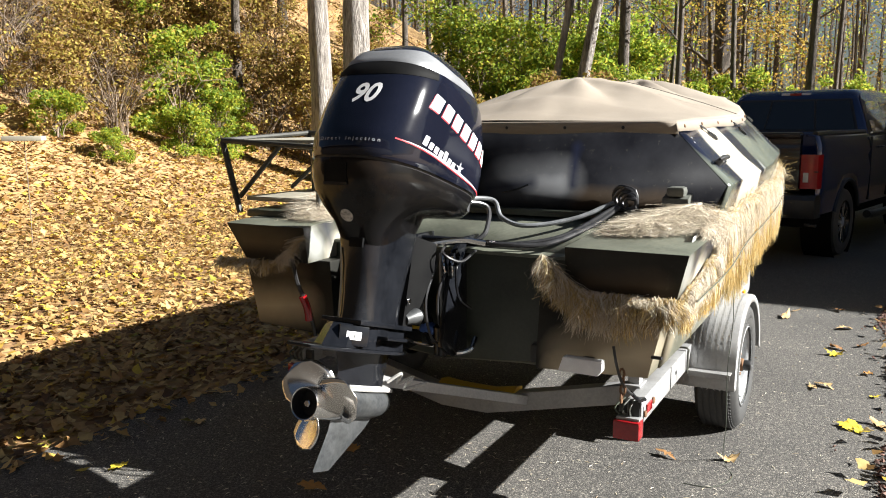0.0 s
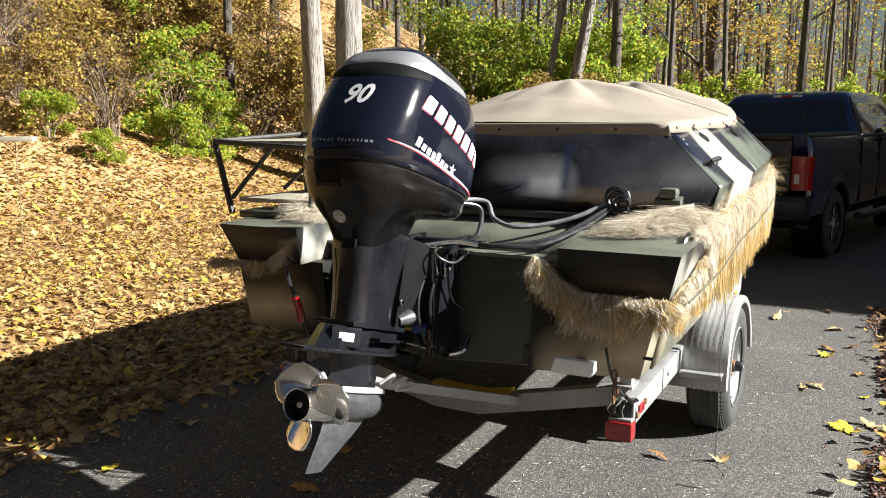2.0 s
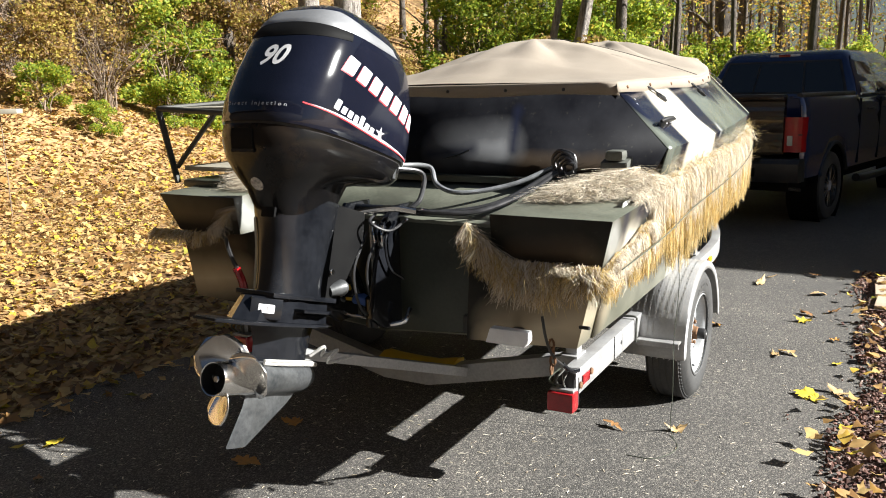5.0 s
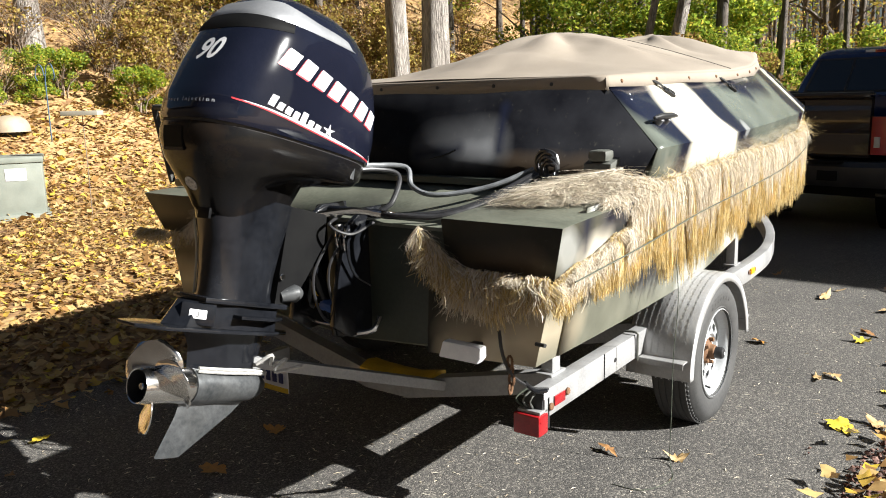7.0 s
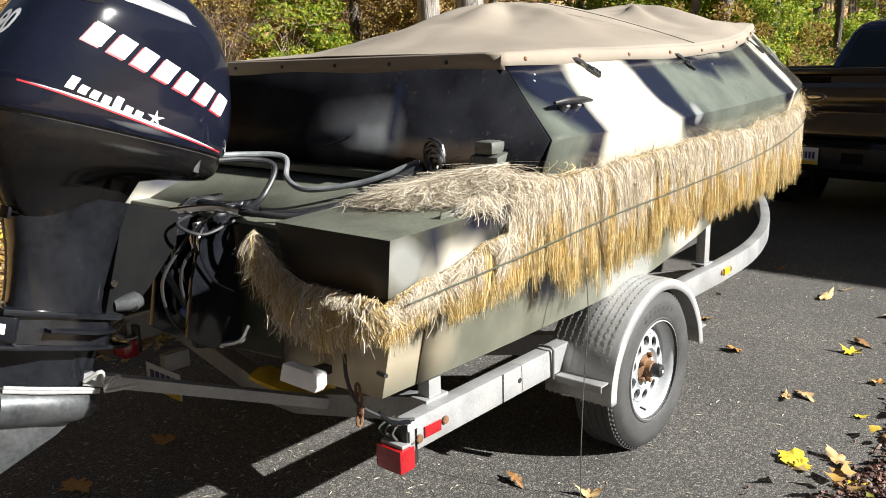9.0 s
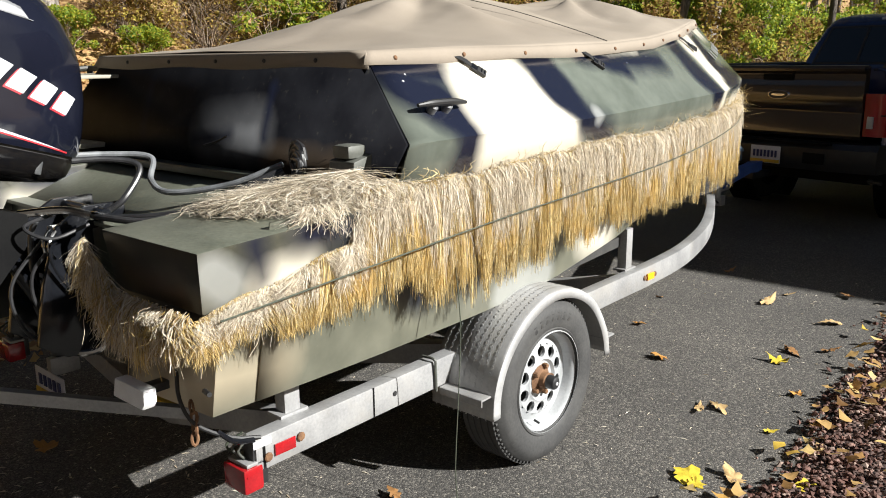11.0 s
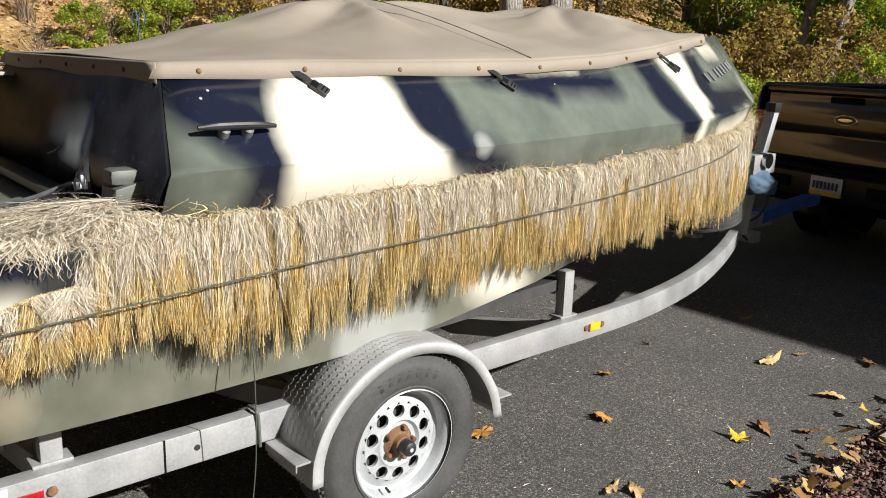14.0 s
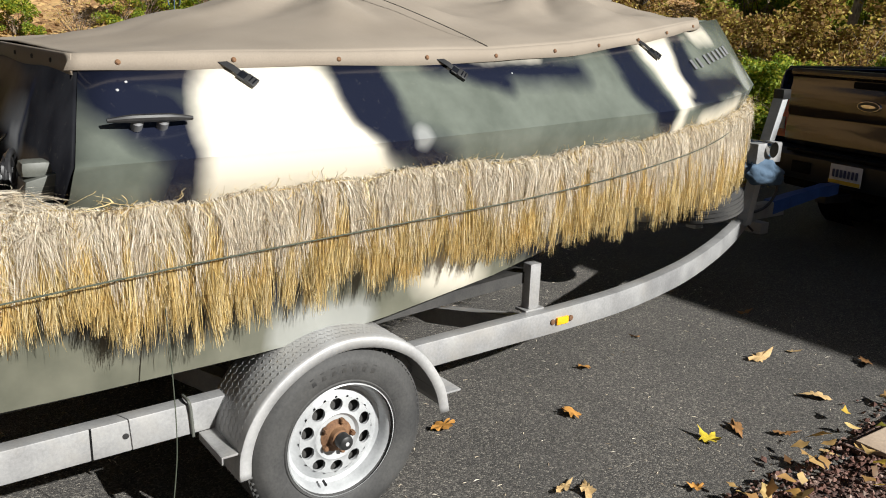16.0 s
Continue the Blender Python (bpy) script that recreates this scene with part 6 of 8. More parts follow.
    for k in range(3):
        rows = []
        for i in range(9):
            f = i / 8
            r = 0.045 + 0.125 * f
            half = (0.050 + 0.050 * math.sin(math.pi * min(1, f * 0.85 + 0.12))) * (1.0 if f < 0.9 else 0.55 if f < 0.99 else 0.12)
            pitch = math.atan2(0.40, 2 * math.pi * max(r, 0.05))
            row = []
            for j in range(7):
                c = (-1 + 2 * j / 6) * half
                t = math.cos(pitch) * c / r
                row.append(ax @ Vector((r * math.cos(t + k * 2.094 + PROP0), r * math.sin(t + k * 2.094 + PROP0), -0.195 + math.sin(pitch) * c - 0.035 * f)))
            rows.append(row)
        o = part("blade", loft(rows, closed=False, caps=False), M["steel"], prop, "", 60)
        so = o.modifiers.new("thick", "SOLIDIFY")
        so.thickness, so.offset = 0.004, 0
    # clamp bracket on the transom, tilt rams, wiring
    for s in (1, -1):
        pts = [(3.30, 1.10), (3.16, 1.10), (3.06, 1.04), (3.0, 0.86), (2.96, 0.66), (3.05, 0.60), (3.18, 0.60), (3.18, 1.02), (3.30, 1.03)]
        part("clamp_bracket", prism(pts, "x", CX + s * 0.115 - 0.012, CX + s * 0.115 + 0.012, 0.004), M["satin"], motor)
    # swivel bracket: the shade of the gaps here is put into its near-black colour
    sv = loft([[mo(u, w, x) for u, x in ((0.16, -0.07), (0.16, 0.07), (f, 0.06), (f, -0.06))] for w, f in ((0.66, 0.36), (0.55, 0.37), (0.40, 0.30), (0.30, 0.24))])
    part("swivel_bracket", sv, M["mattblack"], motor)
    part("tilt_ram", tube([(CX, 3.10, 0.64), (CX + 0.0, 2.96, 0.93)], 0.026, 14, 1), M["satin"], motor)
    part("ram_rod", tube([(CX, 2.97, 0.90), (CX + 0.0, 2.90, 1.07)], 0.012, 12, 1), M["steel"], motor)
    part("trim_pump", disc(Matrix.Translation((CX + 0.07, 3.05, 0.60)), 0.035, 0.13, 18, 0.006), M["satin"], motor)
    part("tilt_tube", tube([(CX - 0.17, 3.20, 1.075), (CX + 0.19, 3.20, 1.075)], 0.018, 14, 1), M["satin"], motor)
    part("anode", tube([mo(0.19, 0.33, 0.06), mo(0.245, 0.35, 0.075), mo(0.275, 0.345, 0.07)], [0.020, 0.034, 0.012], 14, 4), M["castgrey"], motor, "cast grey fitting")
    part("drain_screw", disc(Matrix.Translation(mo(0.165, 0.405, 0.078)) @ AX["x"], 0.012, 0.008, 14, 0.002), M["steel"], motor)
    for k, (a, b, c, d) in enumerate((((0.06, 3.10, 1.02), (0.05, 2.98, 0.9), (0.04, 3.0, 0.75), (0.06, 3.10, 0.68)), ((0.09, 3.12, 1.04), (0.11, 3.02, 0.98), (0.10, 3.06, 0.86), (0.12, 3.13, 0.80)), ((0.03, 3.08, 1.08), (0.08, 2.96, 1.06), (0.13, 3.02, 1.02), (0.14, 3.14, 1.05)), ((0.0, 3.05, 1.0), (0.02, 2.92, 0.86), (0.03, 2.95, 0.70), (0.05, 3.06, 0.64)))):
        part("wire", tube([a, b, c, d], 0.006, 7, 6), M["cable"] if k != 1 else M["satin"], motor)
    part("steering_arm", tube([(0.0, 2.98, 1.09), (0.10, 3.08, 1.10), (0.19, 3.13, 1.085)], 0.014, 10, 4), M["steel"], motor)
    # clamp plate, labels and the blue clamp beside the tilt rams
    part("clamp_plate", prism([(3.06, 1.04), (3.10, 1.04), (3.13, 0.78), (3.10, 0.72), (3.07, 0.76)], "x", 0.004, 0.016, 0.003), M["alu"], motor, "bare alloy clamp plate")
    part("tilt_lever", tube([(-0.05, 3.05, 1.05), (-0.08, 3.04, 1.0), (-0.10, 3.04, 0.90), (-0.13, 3.05, 0.78), (-0.16, 3.06, 0.71), (-0.14, 3.07, 0.69)], 0.010, 8, 5), M["gearcase"], motor, "grey tilt lever")
    lb = part("caution_label", box(-0.136, -0.104, 3.072, 3.076, 0.785, 0.855, 0.002), M["white"], motor, "pale caution label")
    part("label_bar", box(-0.128, -0.112, 3.069, 3.073, 0.80, 0.815, 0.001), M["black"], lb)
    part("label_bar", box(-0.128, -0.112, 3.069, 3.073, 0.83, 0.84, 0.001), M["black"], lb)
    part("label_back", box(-0.145, -0.095, 3.076, 3.10, 0.68, 0.87, 0.006), M["satin"], motor)
    part("caution_dot", disc(Matrix.Translation((-0.12, 3.076, 0.75)) @ AX["y"] @ Matrix.Rotation(math.pi, 4, "X"), 0.014, 0.004, 14, 0.001), M["yellow"], motor, "round yellow label")
    part("caution_strip", box(-0.14, -0.10, 3.072, 3.076, 0.692, 0.706, 0.001), M["yellow"], motor)
    part("blue_clamp", tube([(-0.08, 3.06, 0.70), (-0.04, 3.04, 0.72), (0.0, 3.06, 0.70), (0.02, 3.08, 0.73)], [0.016, 0.026, 0.022, 0.012], 10, 4), M["blue"], motor, "blue painted clamp")
    part("foot_bar", tube([(-0.19, 3.06, 0.66), (-0.10, 3.03, 0.645), (0.0, 3.04, 0.64), (0.03, 3.06, 0.655), (0.03, 3.08, 0.69)], 0.008, 8, 5), M["chrome"], motor, "bright steel foot bar")
    for k in range(3):
        part("shackle", tube([(0.03 + 0.02 * k, 3.06, 1.03), (0.045 + 0.02 * k, 3.03, 1.0), (0.05 + 0.018 * k, 3.03, 0.96), (0.03 + 0.02 * k, 3.05, 0.94)], 0.007, 8, 4), M["chrome"] if k != 1 else M["satin"], motor)
    part("bracket_foot", tube([(CX - 0.01, 3.14, 0.64), (CX + 0.09, 3.08, 0.605), (CX + 0.16, 3.14, 0.61), (CX + 0.17, 3.18, 0.66)], 0.012, 8, 5), M["chrome"], motor)


PROP0 = radians(226)
build_motor()


def build_rigging():
    """Hoses from the motor, looped over the deck to a coil at the blind."""
    single("rigging_hose", tube([(CX + 0.02, 3.12, 1.26), (0.02, 3.30, 1.255), (0.10, 3.40, 1.24), (0.16, 3.36, 1.17), (0.28, 3.36, 1.14), (0.46, 3.47, 1.17), (0.60, 3.58, 1.235)], 0.0105, 10, 8), M["greycable"], "smooth grey rigging hose looping over the deck", "hose")
    single("rigging_hose", tube([(CX + 0.02, 3.11, 1.24), (0.03, 3.28, 1.24), (0.09, 3.36, 1.21), (0.12, 3.28, 1.115), (0.10, 3.22, 1.07), (0.24, 3.19, 1.075), (0.45, 3.33, 1.105), (0.62, 3.56, 1.22)], 0.011, 10, 8), M["cable"], "black rigging hose on the deck", "hose")
    single("steering_cable", tube([(0.17, 3.13, 1.088), (0.26, 3.14, 1.085), (0.42, 3.22, 1.085), (0.54, 3.42, 1.14), (0.63, 3.56, 1.215)], 0.011, 10, 8), M["cable"], "black steering cable with a steel end", "cable")
    single("cable_end", tube([(0.16, 3.13, 1.088), (0.21, 3.135, 1.087), (0.25, 3.14, 1.086)], [0.010, 0.015, 0.010], 10, 3), M["chrome"], "steel cable end fitting", "fitting")
    turn = []
    for i in range(48):
        a, k = i * 0.66, i * 0.66 / 6.28
        r = 0.064 - 0.008 * k + 0.004 * math.sin(2.3 * i)
        turn.append((0.635 + 0.010 * k + r * math.cos(a), 3.615 - 0.010 * k - 0.35 * r * math.cos(a), 1.255 + r * 0.85 * math.sin(a) - 0.005 * k))
    bm = tube(turn, 0.009, 8, 2)
    single("hose_coil", bm, M["cable"], "bundle of black hoses coiled against the bulkhead", "hose")
    # small stern lamp on its wedge
    lampb = thing("deck_lamp", (0.86, 3.63, 1.18), "small grey lamp on a wedge-shaped deck mount", "lamp")
    part("mount", prism([(3.585, 1.155), (3.665, 1.165), (3.690, 1.285), (3.60, 1.262)], "x", 0.805, 0.918, 0.005), M["mount"], lampb)
    part("lens", box(0.822, 0.90, 3.595, 3.672, 1.268, 1.312, 0.016), M["mount"], lampb)


build_rigging()


def build_rack():
    """The folding rack on the port quarter."""
    r = thing("folding_rack", (-1.13, 3.35, 1.15), "black tube rack with a pale board top on the port quarter", "rack")
    x0, x1, y0, y1 = -1.355, -0.735, 3.22, 3.92
    part("board", box(x0 + 0.02, x1, y0 + 0.02, y1, 1.495, 1.51, 0.004), M["board"], r, "pale weathered board")
    for a, b in (((x0, y0, 1.505), (x1, y0, 1.475)), ((x0, y1, 1.535), (x1, y1, 1.52)), ((x0, y0, 1.505), (x0, y1, 1.535))):
        part("top_rail", tube([a, b], 0.014, 8, 1), M["frame"], r)
    for y, zt in ((y0, 1.50), (y1, 1.53)):
        part("leg", tube([(x0 + 0.10, y, 1.14), (x0, y, zt)], 0.016, 8, 1), M["frame"], r)
        part("leg", tube([(x1 - 0.02, y, 1.14), (x1, y, zt - 0.02)], 0.012, 8, 1), M["frame"], r)
        part("brace", tube([(x0 + 0.10, y + 0.005, 1.22), (x0 + 0.38, y + 0.005, 1.485)], 0.013, 8, 1), M["frame"], r)
        part("brace", tube([(x0 + 0.44, y + 0.005, 1.28), (x1, y + 0.005, 1.42)], 0.011, 8, 1), M["frame"], r)
    part("shelf", box(x0 + 0.12, x1 - 0.02, y0 + 0.03, y1 - 0.1, 1.20, 1.222, 0.004), M["board"], r)
    # a flat dark board lying on the port box
    single("deck_board", box(-1.16, -0.86, 3.16, 3.46, 1.128, 1.168, 0.015), M["darkgreen"], "dark green flat board lying on the port box", "bag")


build_rack()

# ---- the trailer ----
RX = 0.815      # starboard rail, outer face at RX + 0.03
HUB = (1.05, 4.48, 0.315)


def rail_line(s):
    """The middle of a rail's top from the tail to the tongue; s is +1 for starboard."""
    off = RX - CX
    pts = [(off, 3.235, 0.475), (off, 4.2, 0.487), (off, 5.3, 0.505), (off, 5.75, 0.512), (off - 0.03, 6.2, 0.52), (off - 0.15, 6.75, 0.525), (off - 0.34, 7.3, 0.53), (off - 0.55, 7.8, 0.535), (off - 0.74, 8.2, 0.54), (0.03, 8.44, 0.54)]
    return smooth_line([(CX + s * x, y, z) for x, y, z in pts], 6)


def build_trailer():
    tr = thing("boat_trailer", (CX, 5.2, 0.0), "galvanised single-axle boat trailer with tread-plate fenders", "trailer")
    for s in (1, -1):
        line = rail_line(s)
        rings = []
        for i, q in enumerate(line):
            d = (line[min(i + 1, len(line) - 1)] - line[max(i - 1, 0)]).normalized()
            side = Vector((d.y, -d.x, 0)).normalized()
            rings.append([q + side * a + Vector((0, 0, b)) for a, b in ((0.03, 0), (0.03, -0.108), (-0.03, -0.108), (-0.03, 0))])
        b = loft(rings)
        es = [e for e in b.edges if len(e.link_faces) == 2 and e.calc_face_angle(0) > 0.8]
        bevelled(b, es, 0.005, 2)
        part("rail", b, M["galv"], tr, "galvanised box rail")
        xo = CX + s * (RX + 0.031 - CX)
        for y, z in ((3.275, 0.405), (3.40, 0.425)):
            part("bolt", disc(Matrix.Translation((xo - s * 0.001, y, z)) @ (AX["x"] if s > 0 else AX["x"] @ Matrix.Rotation(math.pi, 4, "X")), 0.015, 0.010, 8, 0.003), M["rust"], tr, "rusty bolt")
        part("reflector", box(min(xo, xo + s * 0.006), max(xo, xo + s * 0.006), 3.30, 3.378, 0.398, 0.436, 0.002), M["redlens"], tr, "red reflector")
        part("hole", disc(Matrix.Translation((xo - s * 0.004, 3.82, 0.428)) @ (AX["x"] if s > 0 else AX["x"] @ Matrix.Rotation(math.pi, 4, "X")), 0.010, 0.0055, 14, 0.001), M["black"], tr)
        for dy in (-0.055, 0.055):
            part("bolt", disc(Matrix.Translation((xo - s * 0.001, 5.70 + dy, 0.458)) @ (AX["x"] if s > 0 else AX["x"] @ Matrix.Rotation(math.pi, 4, "X")), 0.014, 0.009, 12, 0.003), M["rust"], tr, "rusty bolt")
        part("side_marker", box(min(xo, xo + s * 0.012), max(xo, xo + s * 0.012), 5.665, 5.735, 0.441, 0.475, 0.003), M["amber"], tr, "amber side marker lamp")
        part("maker_label", box(min(xo, xo + s * 0.0015), max(xo, xo + s * 0.0015), 3.225, 3.29, 0.445, 0.468, 0.0005), M["platewhite"], tr, "small worn paper label")
        part("sleeve_seam", box(min(xo, xo + s * 0.0012), max(xo, xo + s * 0.0012), 3.715, 3.721, 0.374, 0.482, 0.0004), M["mattblack"], tr)
        # u-bolt strap and end stop of the after rail
        part("u_bolt", tube([(xo - s * 0.05, 4.02, 0.496), (xo + s * 0.006, 4.02, 0.496), (xo + s * 0.008, 4.025, 0.46), (xo + s * 0.006, 4.03, 0.37)], 0.0055, 8, 4), M["mount"], tr)
        # tail lamp
        lx = CX + s * 0.845
        tl = part("tail_lamp", box(lx - 0.055, lx + 0.055, 3.185, 3.255, 0.312, 0.392, 0.010), M["redlens"], tr, "square red tail lamp")
        part("lamp_base", box(lx - 0.05, lx + 0.05, 3.252, 3.275, 0.322, 0.45, 0.006), M["black"], tl)
        part("lens_rib", box(lx - 0.057, lx + 0.057, 3.195, 3.201, 0.365, 0.37, 0.001), M["redlens"], tl)
        part("open_end", box(CX + s * 0.865 - 0.023, CX + s * 0.865 + 0.023, 3.228, 3.236, 0.378, 0.466, 0.001), M["black"], tr)
        part("lamp_bracket", box(lx - 0.045, lx + 0.05, 3.20, 3.262, 0.392, 0.404, 0.003), M["galv"], tl)
        for k in range(3):
            part("lamp_wire", tube([(lx - 0.03 + 0.02 * k, 3.225, 0.40), (lx - 0.05 + 0.03 * k, 3.20, 0.44), (lx - 0.02 + 0.02 * k, 3.24, 0.475)], 0.004, 6, 4), M["mount"] if k else M["rope"], tl)
        # stub posts and bunk
        for y, zb, zt in ((3.42, 0.46, 0.60), (5.58, 0.49, 0.72)):
            px = CX + s * 0.815
            part("bunk_post", box(px - 0.025, px + 0.025, y - 0.03, y + 0.03, zb, zt, 0.004), M["galv"], tr)
            part("post_foot", box(px - 0.035, px + 0.035, y - 0.055, y + 0.055, 0.505 if y > 5 else 0.475, 0.517 if y > 5 else 0.487, 0.003), M["galv"], tr)
        part("bunk", loft([[(CX + s * u, y, z + dz) for u, dz in ((0.62, 0), (0.80, 0.02), (0.80, -0.03), (0.62, -0.05))] for y, z in ((3.35, 0.575), (4.6, 0.60), (5.6, 0.66))]), M["rubber"], tr, "carpeted bunk")
        # fender over the wheel
        fx0, fx1 = CX + s * 0.82, CX + s * 1.118
        prof = [(4.098, 0.285), (4.105, 0.38), (4.14, 0.475), (4.21, 0.565), (4.31, 0.638), (4.425, 0.681), (4.54, 0.687), (4.665, 0.657), (4.775, 0.592), (4.85, 0.505), (4.90, 0.41), (4.922, 0.315)]
        fine = [(p.y, p.z) for p in smooth_line([(0, y, z) for y, z in prof], 4)]
        b = loft([[(fx0, y, z), (fx0 + (fx1 - fx0) * 0.5, y, z), (fx1 - s * 0.012, y, z), (fx1 - s * 0.003, y, z - 0.004 if 4.11 < y < 4.89 else z), (fx1, HUB[1] + (y - HUB[1]) * 0.985, HUB[2] + (z - HUB[2]) * 0.975), (fx1, HUB[1] + (y - HUB[1]) * 0.90, HUB[2] + (z - HUB[2]) * 0.895)] for y, z in fine], closed=False, caps=False)
        fe = part("fender", b, M["alu"], tr, "aluminium tread-plate fender", 40)
        so = fe.modifiers.new("thick", "SOLIDIFY")
        so.thickness = 0.004
        # raised treads, pairs turned against each other
        tb = bmesh.new()
        k = 0
        for i in range(len(fine) - 1):
            for half in (0.0, 0.5):
                y0, z0 = [fine[i][c] + (fine[i + 1][c] - fine[i][c]) * half for c in (0, 1)]
                d = Vector((0, fine[i + 1][0] - fine[i][0], fine[i + 1][1] - fine[i][1])).normalized()
                nrm = Vector((0, -d.z, d.y))
                if nrm.dot(Vector((0, y0 - HUB[1], z0 - HUB[2]))) < 0:
                    nrm = -nrm
                for j in range(9):
                    x = fx0 + (fx1 - fx0) * (0.07 + 0.10 * j)
                    a = Vector((0.70, 0, 0)) + d * (0.7 if (j + k) % 2 else -0.7)
                    p = Vector((x, y0, z0)) + nrm * 0.0015
                    c = nrm.cross(a).normalized()
                    vs = [tb.verts.new(p + a * u * 0.009 + c * v * 0.003 + nrm * h) for u, v, h in ((-1, 0, 0), (0, -1, 0), (1, 0, 0), (0, 1, 0), (-0.5, 0, 0.0009), (0.5, 0, 0.0009))]
                    for q in ((0, 1, 4), (1, 5, 4), (1, 2, 5), (2, 3, 5), (3, 4, 5), (3, 0, 4)):
                        tb.faces.new([vs[w] for w in q])
                k += 1
        bmesh.ops.recalc_face_normals(tb, faces=tb.faces)
        tagged(part("tread_pattern", tb, M["alu"], fe), kind="stuff")
        # step brackets fore and aft of the fender
        xa, xb = CX + s * 0.90, CX + s * 1.10
        st = part("fender_step", box(min(xa, xb), max(xa, xb), 4.05, 4.125, 0.372, 0.380, 0.002), M["galv"], tr)
        part("flange", box(min(xa, xb), max(xa, xb), 4.048, 4.054, 0.352, 0.379, 0.002), M["galv"], st)
        part("fender_stay", box(min(xa, xb), max(xa, xb), 4.905, 4.985, 0.375, 0.383, 0.002), M["galv"], tr)
        # wheel
        wc = Matrix.Translation((CX + s * 1.006, HUB[1] - 0.007, HUB[2] + 0.004)) @ (AX["x"] if s > 0 else AX["x"] @ Matrix.Rotation(math.pi, 4, "X"))
        R, W = 0.334, 0.10
        prof = [(0.205, -W + 0.01), (0.215, -W), (0.26, -W - 0.006), (0.303, -W + 0.004), (0.324, -W + 0.022), (0.333, -0.07), (R, -0.04), (R, 0.04), (0.333, 0.07), (0.326, W - 0.020), (0.318, W - 0.008), (0.307, W - 0.002), (0.302, W + 0.004), (0.275, W + 0.010), (0.24, W + 0.007), (0.225, W + 0.003), (0.219, W), (0.215, W + 0.004), (0.208, W), (0.200, W - 0.012)]
        wh = part("wheel", lathe(prof, wc, 72), M["tyre"], tr, "worn trailer wheel", 40)
        # tread grooves as raised ribs
        rb = bmesh.new()
        for h in (-0.062, -0.032, 0.0, 0.032, 0.062):
            lathe([(R - 0.002, h - 0.012), (R + 0.004, h - 0.010), (R + 0.004, h + 0.010), (R - 0.002, h + 0.012)], wc, 72, rb)
        part("tread", rb, M["tyre"], wh)
        sb = bmesh.new()
        for i in range(84):
            a = 2 * math.pi * i / 84
            box(R - 0.016, R - 0.001, -0.0045, 0.0045, W - 0.030, W - 0.017, 0.002, sb, wc @ Matrix.Rotation(a, 4, "Z"))
        tagged(part("shoulder_tread", sb, M["tyre"], wh), kind="stuff")
        # maker's word on the sidewall as plain raised bars
        for i in range(7):
            wb = box(0.252, 0.282, -0.008, 0.008, W + 0.004, W + 0.0095, 0.001, None, wc @ Matrix.Rotation(radians(180 - 26 + 8.5 * i) if s > 0 else radians(8.5 * i), 4, "Z"))
            part("sidewall_bar", wb, M["rubber"], wh)
        rim = part("rim", rim_mesh(wc), M["rim"], wh, "white-painted ten-hole steel rim")
        part("drum", lathe([(0.172, W - 0.085), (0.165, W - 0.075), (0.02, W - 0.075), (0.02, W - 0.12), (0.172, W - 0.12)], wc, 40), M["rubber"], rim)
        part("hub", lathe([(0, W + 0.022), (0.020, W + 0.022), (0.026, W + 0.016), (0.027, W - 0.005), (0.033, W - 0.010), (0.036, W - 0.03), (0.06, W - 0.045), (0, W - 0.05)], wc, 24), M["rust"], rim, "rusty hub with flaking grease")
        cap = part("dust_cap", lathe([(0, W + 0.034), (0.016, W + 0.033), (0.024, W + 0.029), (0.0275, W + 0.022), (0.028, W - 0.006), (0.024, W - 0.008)], wc, 28), M["black"], rim, "black rubber dust cap")
        part("cap_ring", lathe([(0.0, W + 0.0352), (0.007, W + 0.0352), (0.0075, W + 0.034)], wc, 16), M["grey"], cap)
        for i in range(5):
            part("lug_nut", disc(wc @ Matrix.Rotation(2 * math.pi * i / 5 + 0.3, 4, "Z") @ Matrix.Translation((0.057, 0, W - 0.046)), 0.0105, 0.024, 6, 0.003), M["rust"], rim)
        part("valve", tube([wc @ Vector((0.150, -0.06, W - 0.03)), wc @ Vector((0.155, -0.062, W - 0.005))], 0.005, 8, 1), M["black"], rim)
    part("axle", tube([(CX - 0.93, HUB[1], 0.315), (CX + 0.93, HUB[1], 0.315)], 0.032, 12, 1), M["galv"], tr)
    for s in (1, -1):
        part("spring", loft([[(CX + s * 0.80 - 0.022, y, z), (CX + s * 0.80 + 0.022, y, z), (CX + s * 0.80 + 0.022, y, z + 0.03), (CX + s * 0.80 - 0.022, y, z + 0.03)] for y, z in ((4.12, 0.38), (4.3, 0.345), (4.48, 0.33), (4.66, 0.345), (4.84, 0.38))]), M["satin"], tr)
        part("hanger", box(CX + s * 0.80 - 0.02, CX + s * 0.80 + 0.02, 4.09, 4.14, 0.36, 0.44, 0.003), M["galv"], tr)
        part("hanger", box(CX + s * 0.80 - 0.02, CX + s * 0.80 + 0.02, 4.82, 4.87, 0.36, 0.45, 0.003), M["galv"], tr)
    # dipped crossmembers
    for y, nm in ((3.43, "cross_member"), (4.25, "cross_member"), (5.55, "cross_member")):
        x0 = RX - CX - 0.02
        line = [(-x0, 0.43), (-x0 + 0.08, 0.425), (-0.36, 0.33), (-0.12, 0.275), (0.12, 0.275), (0.36, 0.33), (x0 - 0.08, 0.425), (x0, 0.43)]
        part(nm, loft([[(CX + x, y + a, z + b) for a, b in ((-0.035, 0.045), (0.035, 0.045), (0.035, -0.04), (-0.035, -0.04))] for x, z in line]), M["galv"], tr)
